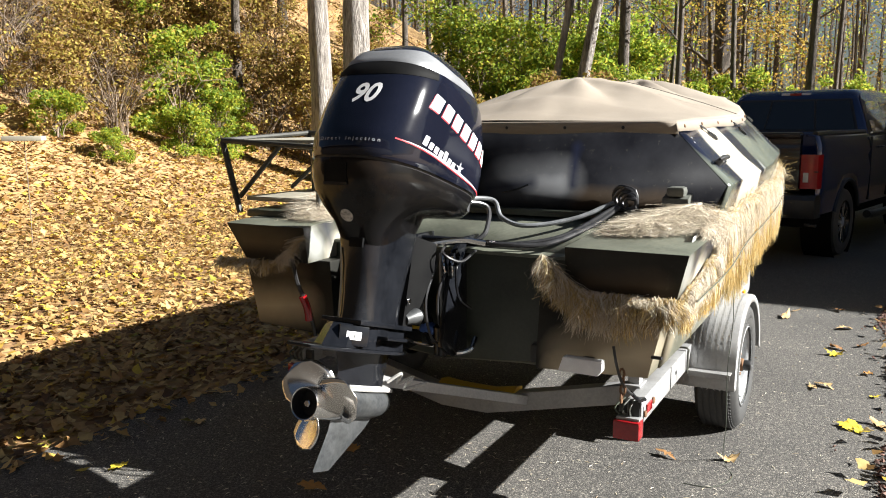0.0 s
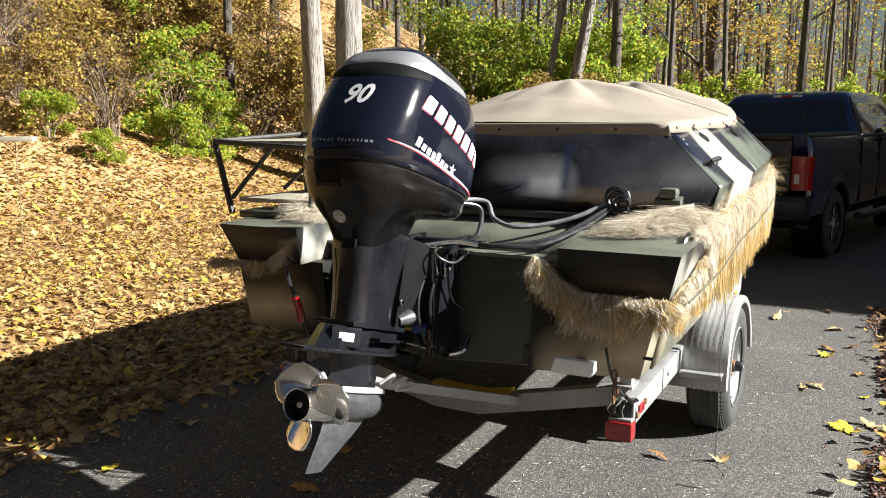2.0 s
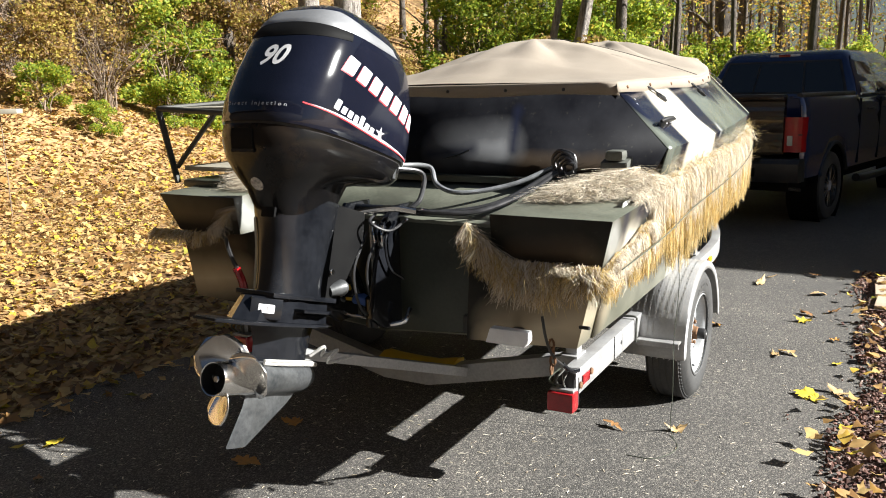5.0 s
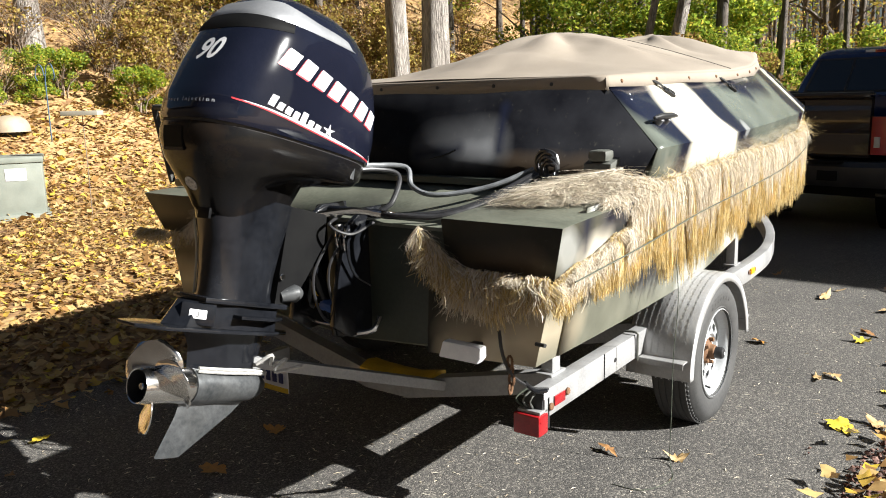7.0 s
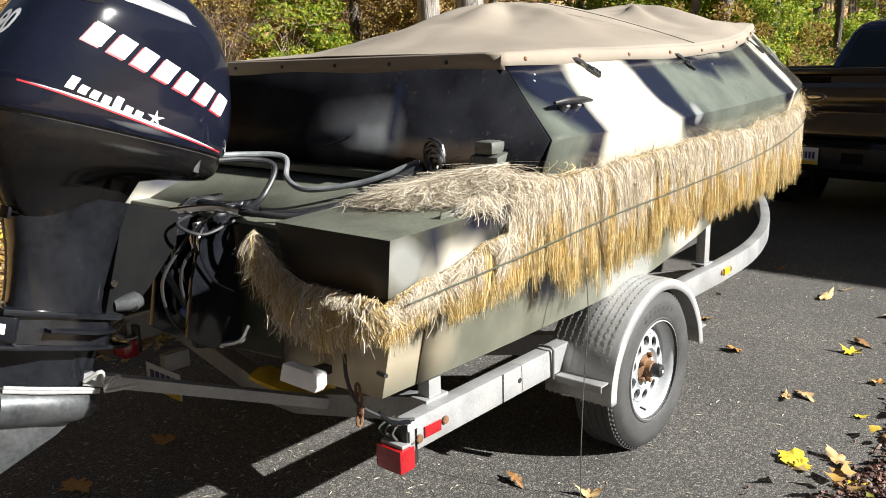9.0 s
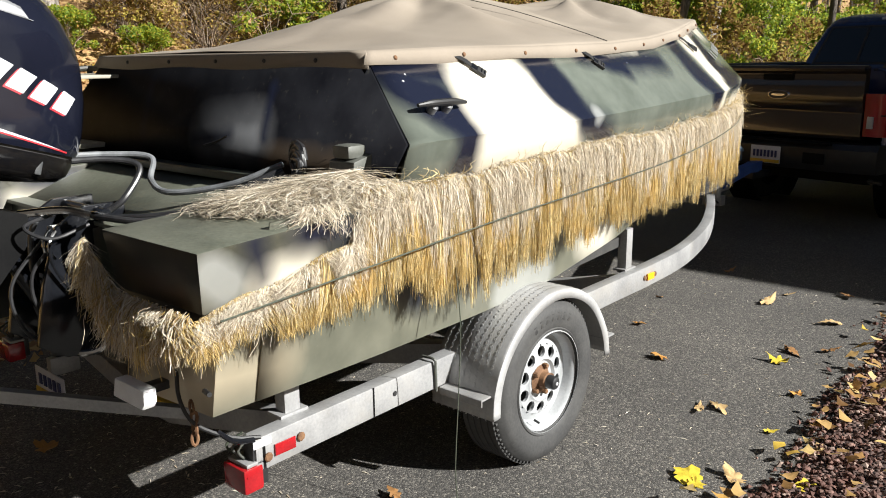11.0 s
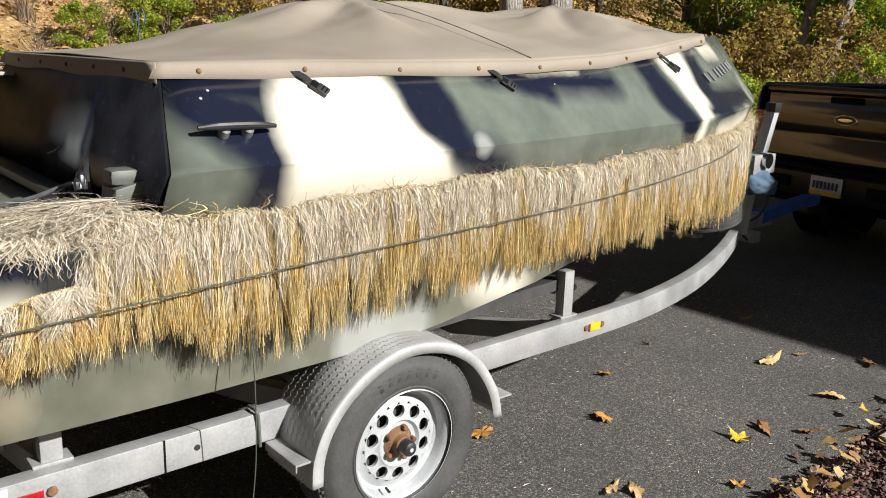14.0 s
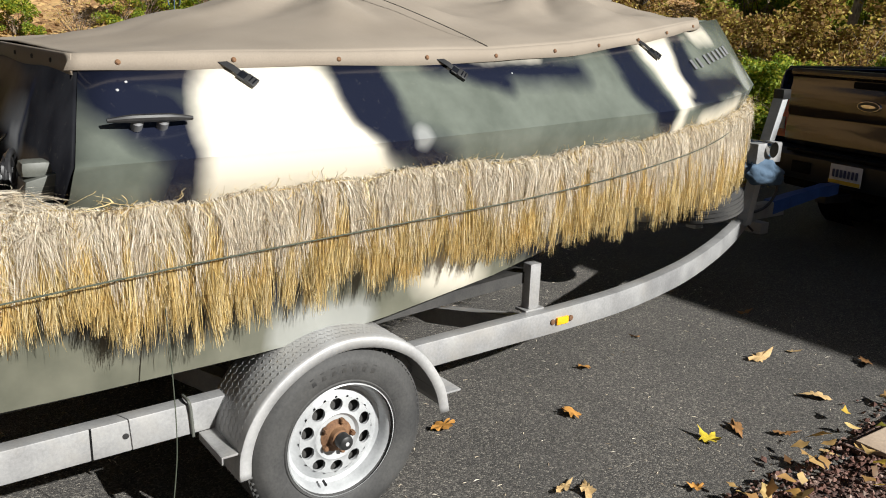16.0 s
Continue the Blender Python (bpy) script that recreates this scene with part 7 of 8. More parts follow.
    part("keel_pad", loft([[(x, y, z) for y, z in ((3.375, zc + 0.035), (3.49, zc + 0.035), (3.49, zc + 0.06), (3.43, zc + 0.07), (3.375, zc + 0.05))] for x, zc in ((-0.19, 0.287), (-0.12, 0.28), (0.0, 0.277), (0.08, 0.278), (0.21, 0.303))]), M["yellow"], tr, "scuffed yellow keel pad")
    # tongue, winch post, coupler
    part("tongue", box(CX - 0.04, CX + 0.04, 8.2, 8.85, 0.43, 0.54, 0.006), M["galv"], tr)
    part("tongue_end", box(CX + 0.0, CX + 0.16, 8.38, 8.47, 0.36, 0.44, 0.004), M["galv"], tr)
    WX = CX + 0.26
    post = part("winch_post", loft([[(WX + a, y + b, z) for a, b in ((-0.035, -0.03), (0.035, -0.03), (0.035, 0.03), (-0.035, 0.03))] for y, z in ((8.30, 0.5), (8.36, 0.80), (8.54, 1.34))]), M["rim"], tr, "white-painted winch post")
    part("post_cap", box(WX - 0.037, WX + 0.037, 8.505, 8.59, 1.32, 1.385, 0.004), M["black"], post)
    wi = part("winch", box(WX + 0.03, WX + 0.13, 8.15, 8.42, 0.93, 1.06, 0.01), M["galv"], tr, "hand winch")
    part("drum", tube([(WX - 0.02, 8.28, 1.02), (WX + 0.16, 8.28, 1.02)], 0.05, 16, 1), M["steel"], wi)
    part("bow_stop", box(WX - 0.06, WX + 0.06, 7.95, 8.05, 0.86, 0.98, 0.02), M["black"], tr)
    part("post_arm", box(WX - 0.03, WX + 0.03, 7.98, 8.46, 0.90, 0.94, 0.004), M["galv"], tr)
    for o in tr.children_recursive:
        if o.name.split(".")[0] in {"winch_post", "post_cap", "winch", "bow_stop", "post_arm"} or o.parent == wi:
            o.data.transform(Matrix.Translation((0, -0.30, 0)))
    part("bow_arm", loft([[(CX + 0.10, 7.60, 0.50), (CX + 0.14, 7.60, 0.50), (CX + 0.14, 7.60, 0.53), (CX + 0.10, 7.60, 0.53)], [(CX + 0.04, 8.0, 0.60), (CX + 0.10, 8.0, 0.60), (CX + 0.10, 8.0, 0.64), (CX + 0.04, 8.0, 0.64)]]), M["galv"], tr)
    part("coupler", loft([[(CX + a * w, y, z + b * h) for a, b in ((-1, -1), (1, -1), (1, 1), (-1, 1))] for y, z, w, h in ((8.70, 0.50, 0.045, 0.05), (9.0, 0.53, 0.04, 0.045), (9.35, 0.56, 0.035, 0.04), (9.45, 0.56, 0.05, 0.045), (9.62, 0.56, 0.03, 0.04))]), M["blue"], tr, "blue painted coupler")
    pl = part("number_plate", box(-0.86, -0.58, 3.29, 3.295, 0.15, 0.27, 0.002), M["platewhite"], tr, "pale number plate with plain bars")
    part("plate_foot", box(-0.86, -0.58, 3.285, 3.2895, 0.15, 0.175, 0.001), M["yellow"], pl)
    for i in range(5):
        part("plate_bar", box(-0.82 + 0.045 * i, -0.792 + 0.045 * i, 3.285, 3.2895, 0.195, 0.245, 0.001), M["platebar"], pl)
    part("plate_bracket", box(-0.74, -0.70, 3.295, 3.42, 0.25, 0.33, 0.003), M["galv"], tr)
    return tr


def rim_mesh(wc):
    """A steel rim with ten round holes cut through its disc."""
    W = 0.10
    bm = lathe([(0.203, W + 0.004), (0.207, W + 0.002), (0.207, W - 0.006), (0.196, W - 0.014), (0.188, W - 0.03), (0.182, W - 0.055), (0.170, W - 0.062), (0.150, W - 0.052), (0.140, W - 0.0456)], wc, 80)
    n, per = 10, 16
    for k in range(n):
        a0 = 2 * math.pi * k / n
        da = 2 * math.pi / n
        inner, outer = [], []
        r0 = 0.116
        for i in range(per):
            t = 2 * math.pi * i / per
            c, s = math.cos(t), math.sin(t)
            inner.append((r0 + 0.0225 * c, 0.0245 * s / r0))
            m = max(abs(c), abs(s))
            outer.append((r0 + 0.024 * c / m, da / 2 * s / m))
        put = lambda r, a, h: bm.verts.new(wc @ Vector((r * math.cos(a0 + a), r * math.sin(a0 + a), h)))
        face_h = lambda r: W - 0.042 + (0.116 - r) * 0.15
        vi = [put(r, a, face_h(r)) for r, a in inner]
        vd = [put(r, a, face_h(r) - 0.012) for r, a in inner]
        vo = [put(r, a, face_h(r)) for r, a in outer]
        for i in range(per):
            j = (i + 1) % per
            bm.faces.new((vo[i], vo[j], vi[j], vi[i]))
            bm.faces.new((vi[i], vi[j], vd[j], vd[i]))
    lathe([(0.092, W - 0.0384), (0.085, W - 0.034), (0.075, W - 0.045), (0.06, W - 0.047), (0.03, W - 0.047)], wc, 80, bm)
    bmesh.ops.remove_doubles(bm, verts=bm.verts, dist=0.0008)
    bmesh.ops.recalc_face_normals(bm, faces=bm.faces)
    return bm


trailer = build_trailer()


def build_small_gear():
    ts = thing("transom_saver", (0.1, 2.9, 0.45), "pale square-tube motor support strapped to the gearcase", "motor support")
    a, b = Vector((0.26, 3.40, 0.33)), Vector((-0.03, 2.63, 0.60))
    d = (b - a).normalized()
    sd = d.cross(Vector((0, 0, 1))).normalized()
    up = sd.cross(d)
    part("tube", loft([[p + sd * u * 0.02 + up * v * 0.02 for u, v in ((-1, -1), (1, -1), (1, 1), (-1, 1))] for p in (a, b)]), M["galv"], ts)
    for f in (0.12, 0.3, 0.48):
        p = a.lerp(b, f) + sd * 0.0205
        part("pin_hole", disc(Matrix.Translation(p) @ sd.to_track_quat("Z", "Y").to_matrix().to_4x4(), 0.006, 0.002, 10), M["black"], ts)
    bm = bmesh.new()
    for k in range(2):
        tube([mo(-0.10, 0.055 + 0.010 * k, 0.040), mo(0.0, 0.052 + 0.011 * k, 0.052), mo(0.12, 0.05 + 0.010 * k, 0.050), mo(0.20, 0.045 + 0.006 * k, 0.035)], 0.006, 7, 4, bm)
    single("tie_rope", bm, M["greyrope"], "grey-white rope laid along the motor's lower unit", "rope")
    single("rope_knot", tube([(0.02, 2.62, 0.60), (0.06, 2.66, 0.63), (0.03, 2.68, 0.58), (0.09, 2.70, 0.61), (0.07, 2.66, 0.57), (0.13, 2.74, 0.58)], 0.007, 6, 5), M["greyrope"], "knot of white rope on the motor support", "rope")
    # safety chain and strap at the starboard quarter
    bm = bmesh.new()
    for i in range(4):
        c = Vector((0.81 + 0.006 * math.sin(i), 3.06, 0.63 - 0.032 * i))
        m = Matrix.Translation(c) @ Matrix.Rotation(i * 1.57, 4, "Z")
        tube([m @ Vector((0.010 * math.cos(t), 0, 0.020 * math.sin(t))) for t in [k * 0.698 for k in range(10)]], 0.005, 6, 1, bm)
    single("tie_down_chain", bm, M["rust"], "short rusty tie-down chain at the stern", "chain")
    strap = thing("tie_down_strap", (0.80, 3.05, 0.55), "black ratchet strap holding the stern to the trailer", "strap")
    part("webbing", tube([(0.78, 3.04, 0.74), (0.80, 3.03, 0.66), (0.82, 3.06, 0.58), (0.84, 3.16, 0.51), (0.85, 3.25, 0.48)], 0.006, 6, 4), M["black"], strap)
    part("hook", tube([(0.83, 3.12, 0.54), (0.85, 3.16, 0.50), (0.86, 3.22, 0.485)], 0.008, 8, 4), M["satin"], strap, "black hook")
    s2 = thing("tie_down_strap", (-0.72, 3.03, 0.62), "black ratchet strap holding the port quarter", "strap")
    part("webbing", tube([(-0.70, 2.94, 1.0), (-0.69, 2.97, 0.86), (-0.67, 3.02, 0.74), (-0.66, 3.05, 0.60)], 0.010, 6, 4), M["black"], s2)
    part("hook", tube([(-0.68, 2.99, 0.80), (-0.67, 3.01, 0.74), (-0.67, 3.02, 0.68)], 0.018, 8, 4), M["redlens"], s2, "red buckle")
    # spare wheel under the bow, cloth and cords at the winch
    sp = thing("spare_tyre", (0.05, 7.62, 0.55), "spare trailer tyre mounted beneath the bow", "tyre")
    m = Matrix.Translation((0.12, 7.62, 0.68)) @ Matrix.Rotation(radians(12), 4, "X")
    part("tyre", lathe([(0.16, -0.07), (0.22, -0.08), (0.255, -0.055), (0.26, 0), (0.255, 0.055), (0.22, 0.08), (0.16, 0.07)], m, 48), M["rubber"], sp)
    bm = bmesh.new()
    for h in (-0.045, -0.015, 0.015, 0.045):
        lathe([(0.258, h - 0.010), (0.265, h - 0.008), (0.265, h + 0.008), (0.258, h + 0.010)], m, 48, bm)
    part("tread", bm, M["rubber"], sp)
    part("bracket", box(0.06, 0.14, 7.58, 7.66, 0.50, 0.68, 0.006), M["galv"], sp)
    bm = bmesh.new()
    bmesh.ops.create_icosphere(bm, subdivisions=4, radius=1)
    for v in bm.verts:
        n = 0.35 * noise.noise(v.co * 1.6) + 0.15 * noise.noise(v.co * 4.0)
        v.co = Vector((CX + 0.34, 8.00, 0.87)) + Vector((v.co.x * 0.09, v.co.y * 0.20, v.co.z * 0.085 - 0.04 * v.co.y)) * (1 + n)
    single("cloth", bm, M["bluecloth"], "crumpled blue denim cloth bundled over the winch", "cloth", smooth=70)
    single("winch_cord", tube([(0.04, 8.36, 0.78), (0.10, 8.52, 0.70), (0.08, 8.45, 0.55), (0.02, 8.25, 0.50), (0.05, 8.05, 0.55)], 0.010, 8, 6), M["cable"], "black trailer wiring looping from the tongue", "cable")
    single("winch_cord", tube([(0.06, 8.0, 0.58), (0.10, 7.92, 0.54), (0.12, 8.1, 0.50), (0.16, 8.2, 0.42)], 0.008, 8, 6), M["cable"], "black cord hanging at the tongue", "cable")


build_small_gear()

# ---- the pickup truck ----
def build_truck():
    t = thing("pickup_truck", (0.0, 12.5, 0.0), "dark blue crew-cab pickup truck standing in shade", "truck")
    ARCHES = (11.02, 14.90)

    # each flank: a stack of lines along the side, cut round the wheels
    def under(y):
        for c in ARCHES:
            d = abs(y - c)
            if d < 0.50:
                return max(0.56, 0.40 + math.sqrt(0.50 ** 2 - d * d))
        return 0.56

    ys = sorted({round(9.90 + 0.095 * k, 3) for k in range(63)} | {c + 0.5 * math.cos(a) for c in ARCHES for a in [math.pi * q / 16 for q in range(17)]})
    for s in (1, -1):
        rows = []
        for y in ys:
            nose = smooth01((y - 15.2) / 0.75)
            tail = smooth01((10.02 - y) / 0.14)
            top = 1.445 if y < 11.92 else 1.41 - 0.03 * smooth01((y - 13.9) / 0.4) - 0.10 * nose
            lo = under(y)
            w = 1.0 - 0.10 * nose ** 2 - 0.035 * tail
            rows.append([(s * (w - 0.03), y, lo - 0.0), (s * w, y, lo + 0.012), (s * (w + 0.012), y, max(0.82, lo + 0.03)), (s * (w + 0.014), y, max(1.02, lo + 0.06)), (s * (w - 0.004), y, 1.17 + 0.5 * max(0, lo - 0.88)), (s * (w + 0.008), y, 1.23 + 0.3 * max(0, lo - 0.88)), (s * (w - 0.002), y, 1.34), (s * (w - 0.03), y, top - 0.012), (s * (w - 0.06), y, top), (s * (w - 0.13), y, top)])
        o = part("flank", loft(rows, closed=False, caps=False), M["truck"], t, "glossy dark blue flank", 40)
        so = o.modifiers.new("thick", "SOLIDIFY")
        so.thickness, so.offset = 0.02, -1 if s > 0 else 1
    part("underbody", box(-0.86, 0.86, 9.95, 15.4, 0.42, 0.80, 0.03), M["mattblack"], t)
    part("hood", loft([[(s * 0.88, y, z - 0.02) for s in (-1, 1)][:1] + [(x, y, z + 0.03 * (1 - (x / 0.9) ** 2)) for x in (-0.7, -0.35, 0, 0.35, 0.7)] + [(0.88, y, z - 0.02)] for y, z in ((13.7, 1.39), (14.4, 1.37), (15.1, 1.31), (15.55, 1.20))], closed=False, caps=False), M["truck"], t, "dark blue hood", 50)
    part("nose", box(-0.93, 0.93, 15.42, 15.62, 0.55, 1.22, 0.06), M["black"], t)
    # cab shell: pillars and roof, tapering upward
    rings = []
    for y0, y1, hw, z, r in ((11.60, 14.25, 0.965, 1.36, 0.03), (11.60, 14.22, 0.96, 1.44, 0.03), (11.66, 13.98, 0.905, 1.62, 0.04), (11.74, 13.70, 0.81, 1.855, 0.06), (11.79, 13.58, 0.775, 1.935, 0.10), (11.85, 13.48, 0.735, 1.98, 0.13), (11.98, 13.30, 0.64, 2.008, 0.16), (12.3, 13.0, 0.35, 2.02, 0.16)):
        ring = []
        for cx, cy, a0 in ((hw - r, y1 - r, 0), (-hw + r, y1 - r, 90), (-hw + r, y0 + r, 180), (hw - r, y0 + r, 270)):
            for q in range(5):
                a = radians(a0 + 22.5 * q)
                ring.append((cx + r * math.cos(a), cy + r * math.sin(a), z))
        rings.append(ring)
    part("cab", loft(rings), M["truck"], t, "dark blue crew cab", 40)
    # the back glass in three lights, set in a black band
    glass = lambda x, f, o: (x * (0.945 - 0.14 * f), 11.608 + 0.128 * f - o, 1.47 + 0.385 * f)
    part("window_band", loft([[glass(x, f, 0.006) for x in (-0.90, -0.45, 0.0, 0.45, 0.90)] for f in (-0.04, 0.3, 0.7, 1.06)], closed=False, caps=False), M["black"], t)
    for x0, x1 in ((-0.86, -0.36), (-0.33, 0.33), (0.36, 0.86)):
        part("rear_window", loft([[glass(x0, f, 0.011), glass(x1, f, 0.011)] for f in (0.03, 1.0)], closed=False, caps=False), M["window"], t, "dark tinted rear window")
    for x in (-0.345, 0.345):
        part("window_bar", loft([[glass(x + a, f, b) for a, b in ((-0.014, 0.008), (0.014, 0.008), (0.014, 0.018), (-0.014, 0.018))] for f in (0.02, 1.0)]), M["black"], t)
    for s in (1, -1):
        part("rail_cap", tube([(s * 0.925, 9.93, 1.452), (s * 0.925, 10.7, 1.455), (s * 0.925, 11.88, 1.455)], 0.032, 8, 4), M["black"], t)
        side = lambda y, f: (s * (0.966 - 0.15 * f), y, 1.455 + 0.395 * f)
        for a, b, a2, b2 in ((11.80, 12.52, 11.93, 12.50), (12.60, 13.86, 12.62, 13.50)):
            part("side_window", loft([[side(a + (a2 - a) * f, f), side(b + (b2 - b) * f, f)] for f in (0.0, 0.5, 1.0)], closed=False, caps=False), M["window"], t, "dark side window")
            part("belt_trim", tube([side(a - 0.03, -0.02), side(b + 0.03, -0.02)], 0.012, 6, 1), M["chrome"], t)
        mi = part("mirror", box(min(s * 1.06, s * 1.27), max(s * 1.06, s * 1.27), 13.50, 13.62, 1.42, 1.64, 0.035), M["black"], t, "black towing mirror")
        part("mirror_arm", tube([(s * 0.95, 13.60, 1.44), (s * 1.10, 13.56, 1.46)], 0.022, 8, 1), M["black"], mi)
        tl = part("tail_lamp", loft([[(s * x, y, z) for x, y in ((0.815, 9.858), (0.94, 9.862), (0.985, 9.885), (1.004, 9.93), (1.006, 10.00), (0.95, 10.00), (0.815, 9.92))] for z in (0.86, 0.875, 1.215, 1.23)]), M["darkred"], t, "tall dark red tail lamp")
        part("clear_lens", box(min(s * 0.845, s * 0.90), max(s * 0.845, s * 0.90), 9.850, 9.866, 0.93, 1.035, 0.006), M["grey"], tl)
        part("lamp_divider", box(min(s * 0.82, s * 0.995), max(s * 0.82, s * 0.995), 9.868, 9.89, 1.04, 1.052, 0.002), M["mattblack"], tl)
        for y in (12.03, 12.83):
            part("door_handle", tube([(s * 1.005, y, 1.255), (s * 1.035, y + 0.04, 1.26), (s * 1.035, y + 0.16, 1.26), (s * 1.005, y + 0.20, 1.255)], 0.013, 8, 4), M["black"], t)
        for y in (11.64, 12.56, 13.66):
            part("door_gap", box(min(s * 0.99, s * 1.0165), max(s * 0.99, s * 1.0165), y, y + 0.012, 0.60, 1.40, 0.001), M["mattblack"], t)
        part("side_step", tube([(s * 1.02, 11.6, 0.42), (s * 1.04, 12.0, 0.40), (s * 1.04, 13.5, 0.40), (s * 1.02, 13.9, 0.42)], 0.05, 10, 4), M["black"], t)
        for y in ARCHES:
            wc = Matrix.Translation((s * 0.86, y, 0.40)) @ (AX["x"] if s > 0 else AX["x"] @ Matrix.Rotation(math.pi, 4, "X"))
            lip = [(s * 1.006, y + 0.505 * math.cos(a), 0.40 + 0.505 * math.sin(a)) for a in [radians(18 + 14.4 * q) for q in range(11)]]
            part("wheel_arch", tube(lip, 0.022, 8, 2), M["black"], t, "black arch moulding")
            part("wheel_well", lathe([(0.49, -0.22), (0.49, 0.12)], wc, 40), M["mattblack"], t)
            wh = part("wheel", lathe([(0.25, -0.13), (0.36, -0.135), (0.388, -0.115), (0.40, -0.08), (0.40, 0.08), (0.388, 0.115), (0.36, 0.135), (0.28, 0.138), (0.255, 0.125)], wc, 48), M["tyre"], t, "black truck wheel")
            part("rim", lathe([(0.258, 0.13), (0.262, 0.115), (0.240, 0.09), (0.228, 0.05), (0, 0.05)], wc, 40), M["satin"], wh)
            for k in range(6):
                for q in (-0.16, 0.16):
                    part("spoke", box(0.05, 0.245, -0.014, 0.014, 0.080, 0.115, 0.006, m=wc @ Matrix.Rotation(k * math.pi / 3 + q, 4, "Z")), M["chrome"], wh)
            part("hub_cap", disc(wc @ Matrix.Translation((0, 0, 0.07)), 0.07, 0.045, 20, 0.01), M["grey"], wh)
    # tailgate: a lipped top, a sunk band with handle and badge, a lower band
    tp = [(9.835, 0.83), (9.820, 0.86), (9.822, 1.02), (9.832, 1.05), (9.832, 1.07), (9.818, 1.10), (9.815, 1.30), (9.828, 1.33), (9.828, 1.395), (9.800, 1.42), (9.795, 1.45), (9.815, 1.462), (9.90, 1.462), (9.90, 0.83)]
    tg = part("tailgate", loft([[(x, y + 0.015 * (abs(x) / 0.8) ** 4, z) for y, z in tp] for x in (-0.805, -0.79, -0.5, 0.0, 0.5, 0.79, 0.805)]), M["tailgate"], t, "dark tailgate with a brown leaf reflection put into its colour", 25)
    part("tailgate_cap", loft([[(x, y + 0.015 * (abs(x) / 0.8) ** 4, z) for y, z in ((9.793, 1.443), (9.80, 1.468), (9.88, 1.472), (9.88, 1.458), (9.81, 1.455))] for x in (-0.80, -0.4, 0.0, 0.4, 0.80)]), M["black"], tg)
    part("handle", box(-0.15, 0.15, 9.808, 9.834, 1.338, 1.392, 0.010), M["mattblack"], tg, "black pull handle")
    oval = Matrix.Translation((0.02, 9.815, 1.205)) @ Matrix.Diagonal((0.115, 1, 0.045, 1)) @ AX["y"] @ Matrix.Rotation(math.pi, 4, "X")
    bd = part("badge", lathe([(0, 0.012), (0.9, 0.010), (1.0, 0.0)], oval, 36), M["chrome"], tg, "oval chrome badge")
    part("badge_face", lathe([(0, 0.014), (0.84, 0.0135), (0.86, 0.0)], oval, 36), M["black"], bd)
    part("badge_mark", lathe([(0, 0.016), (0.98, 0.0155), (1.0, 0.0)], Matrix.Translation((0.02, 9.815, 1.205)) @ Matrix.Diagonal((0.070, 1, 0.014, 1)) @ AX["y"] @ Matrix.Rotation(math.pi, 4, "X"), 24), M["chrome"], bd)
    bp = part("bumper", loft([[(x, y + 0.09 * (abs(x) / 1.0) ** 4, z) for y, z in ((9.72, 0.54), (9.69, 0.60), (9.69, 0.74), (9.73, 0.79), (9.92, 0.79), (9.92, 0.54))] for x in (-1.0, -0.9, -0.6, 0.0, 0.6, 0.9, 1.0)]), M["black"], t, "black rear bumper", 30)
    part("bumper_step", box(-0.62, 0.62, 9.68, 9.75, 0.775, 0.80, 0.008), M["mattblack"], bp)
    for x in (-0.45, 0.48):
        part("tow_hole", box(x - 0.10, x + 0.10, 9.686, 9.70, 0.60, 0.70, 0.006), M["mattblack"], bp)
    pl = part("number_plate", box(-0.135, 0.17, 9.672, 9.678, 0.575, 0.735, 0.003), M["platewhite"], t, "pale number plate with plain bars")
    part("plate_foot", box(-0.133, 0.168, 9.664, 9.6675, 0.58, 0.61, 0.001), M["yellow"], pl)
    for i in range(7):
        part("plate_bar", box(-0.105 + 0.037 * i, -0.083 + 0.037 * i, 9.664, 9.6675, 0.632, 0.695, 0.001), M["platebar"], pl)
    part("hitch", box(-0.05, 0.05, 9.45, 9.75, 0.44, 0.50, 0.006), M["black"], t)
    part("exhaust_pipe", tube([(0.60, 10.10, 0.46), (0.80, 9.99, 0.46), (0.98, 9.96, 0.45)], 0.018, 12, 4), M["gearcase"], t, "bright exhaust pipe")
    br = part("brake_lamp", box(-0.19, 0.19, 11.79, 11.85, 1.925, 1.965, 0.008), M["platewhite"], t, "third brake lamp with clear cargo lights")
    part("red_lens", box(-0.075, 0.075, 11.782, 11.80, 1.927, 1.963, 0.006), M["redlens"], br)
    part("bed_floor", box(-0.86, 0.86, 9.92, 11.85, 0.86, 0.90, 0.005), M["rubber"], t)
    part("bed_front", box(-0.86, 0.86, 11.52, 11.58, 0.86, 1.43, 0.008), M["truck"], t)
    # the cab stands a hand's length further ahead, behind the long bed
    cabin = {"hood", "nose", "cab", "window_band", "rear_window", "window_bar", "side_window", "belt_trim", "mirror", "mirror_arm", "door_handle", "door_gap", "side_step", "brake_lamp", "red_lens", "bed_front"}
    for o in t.children_recursive:
        if o.name.split(".")[0] in cabin:
            o.data.transform(Matrix.Translation((0, 0.30, 0)))
    # the truck stands turned across the drive
    t.matrix_basis = Matrix.Translation((-0.03, 9.86, 0)) @ Matrix.Rotation(radians(-12.0), 4, "Z") @ Matrix.Translation((0, -9.805, 0)) @ t.matrix_basis


build_truck()


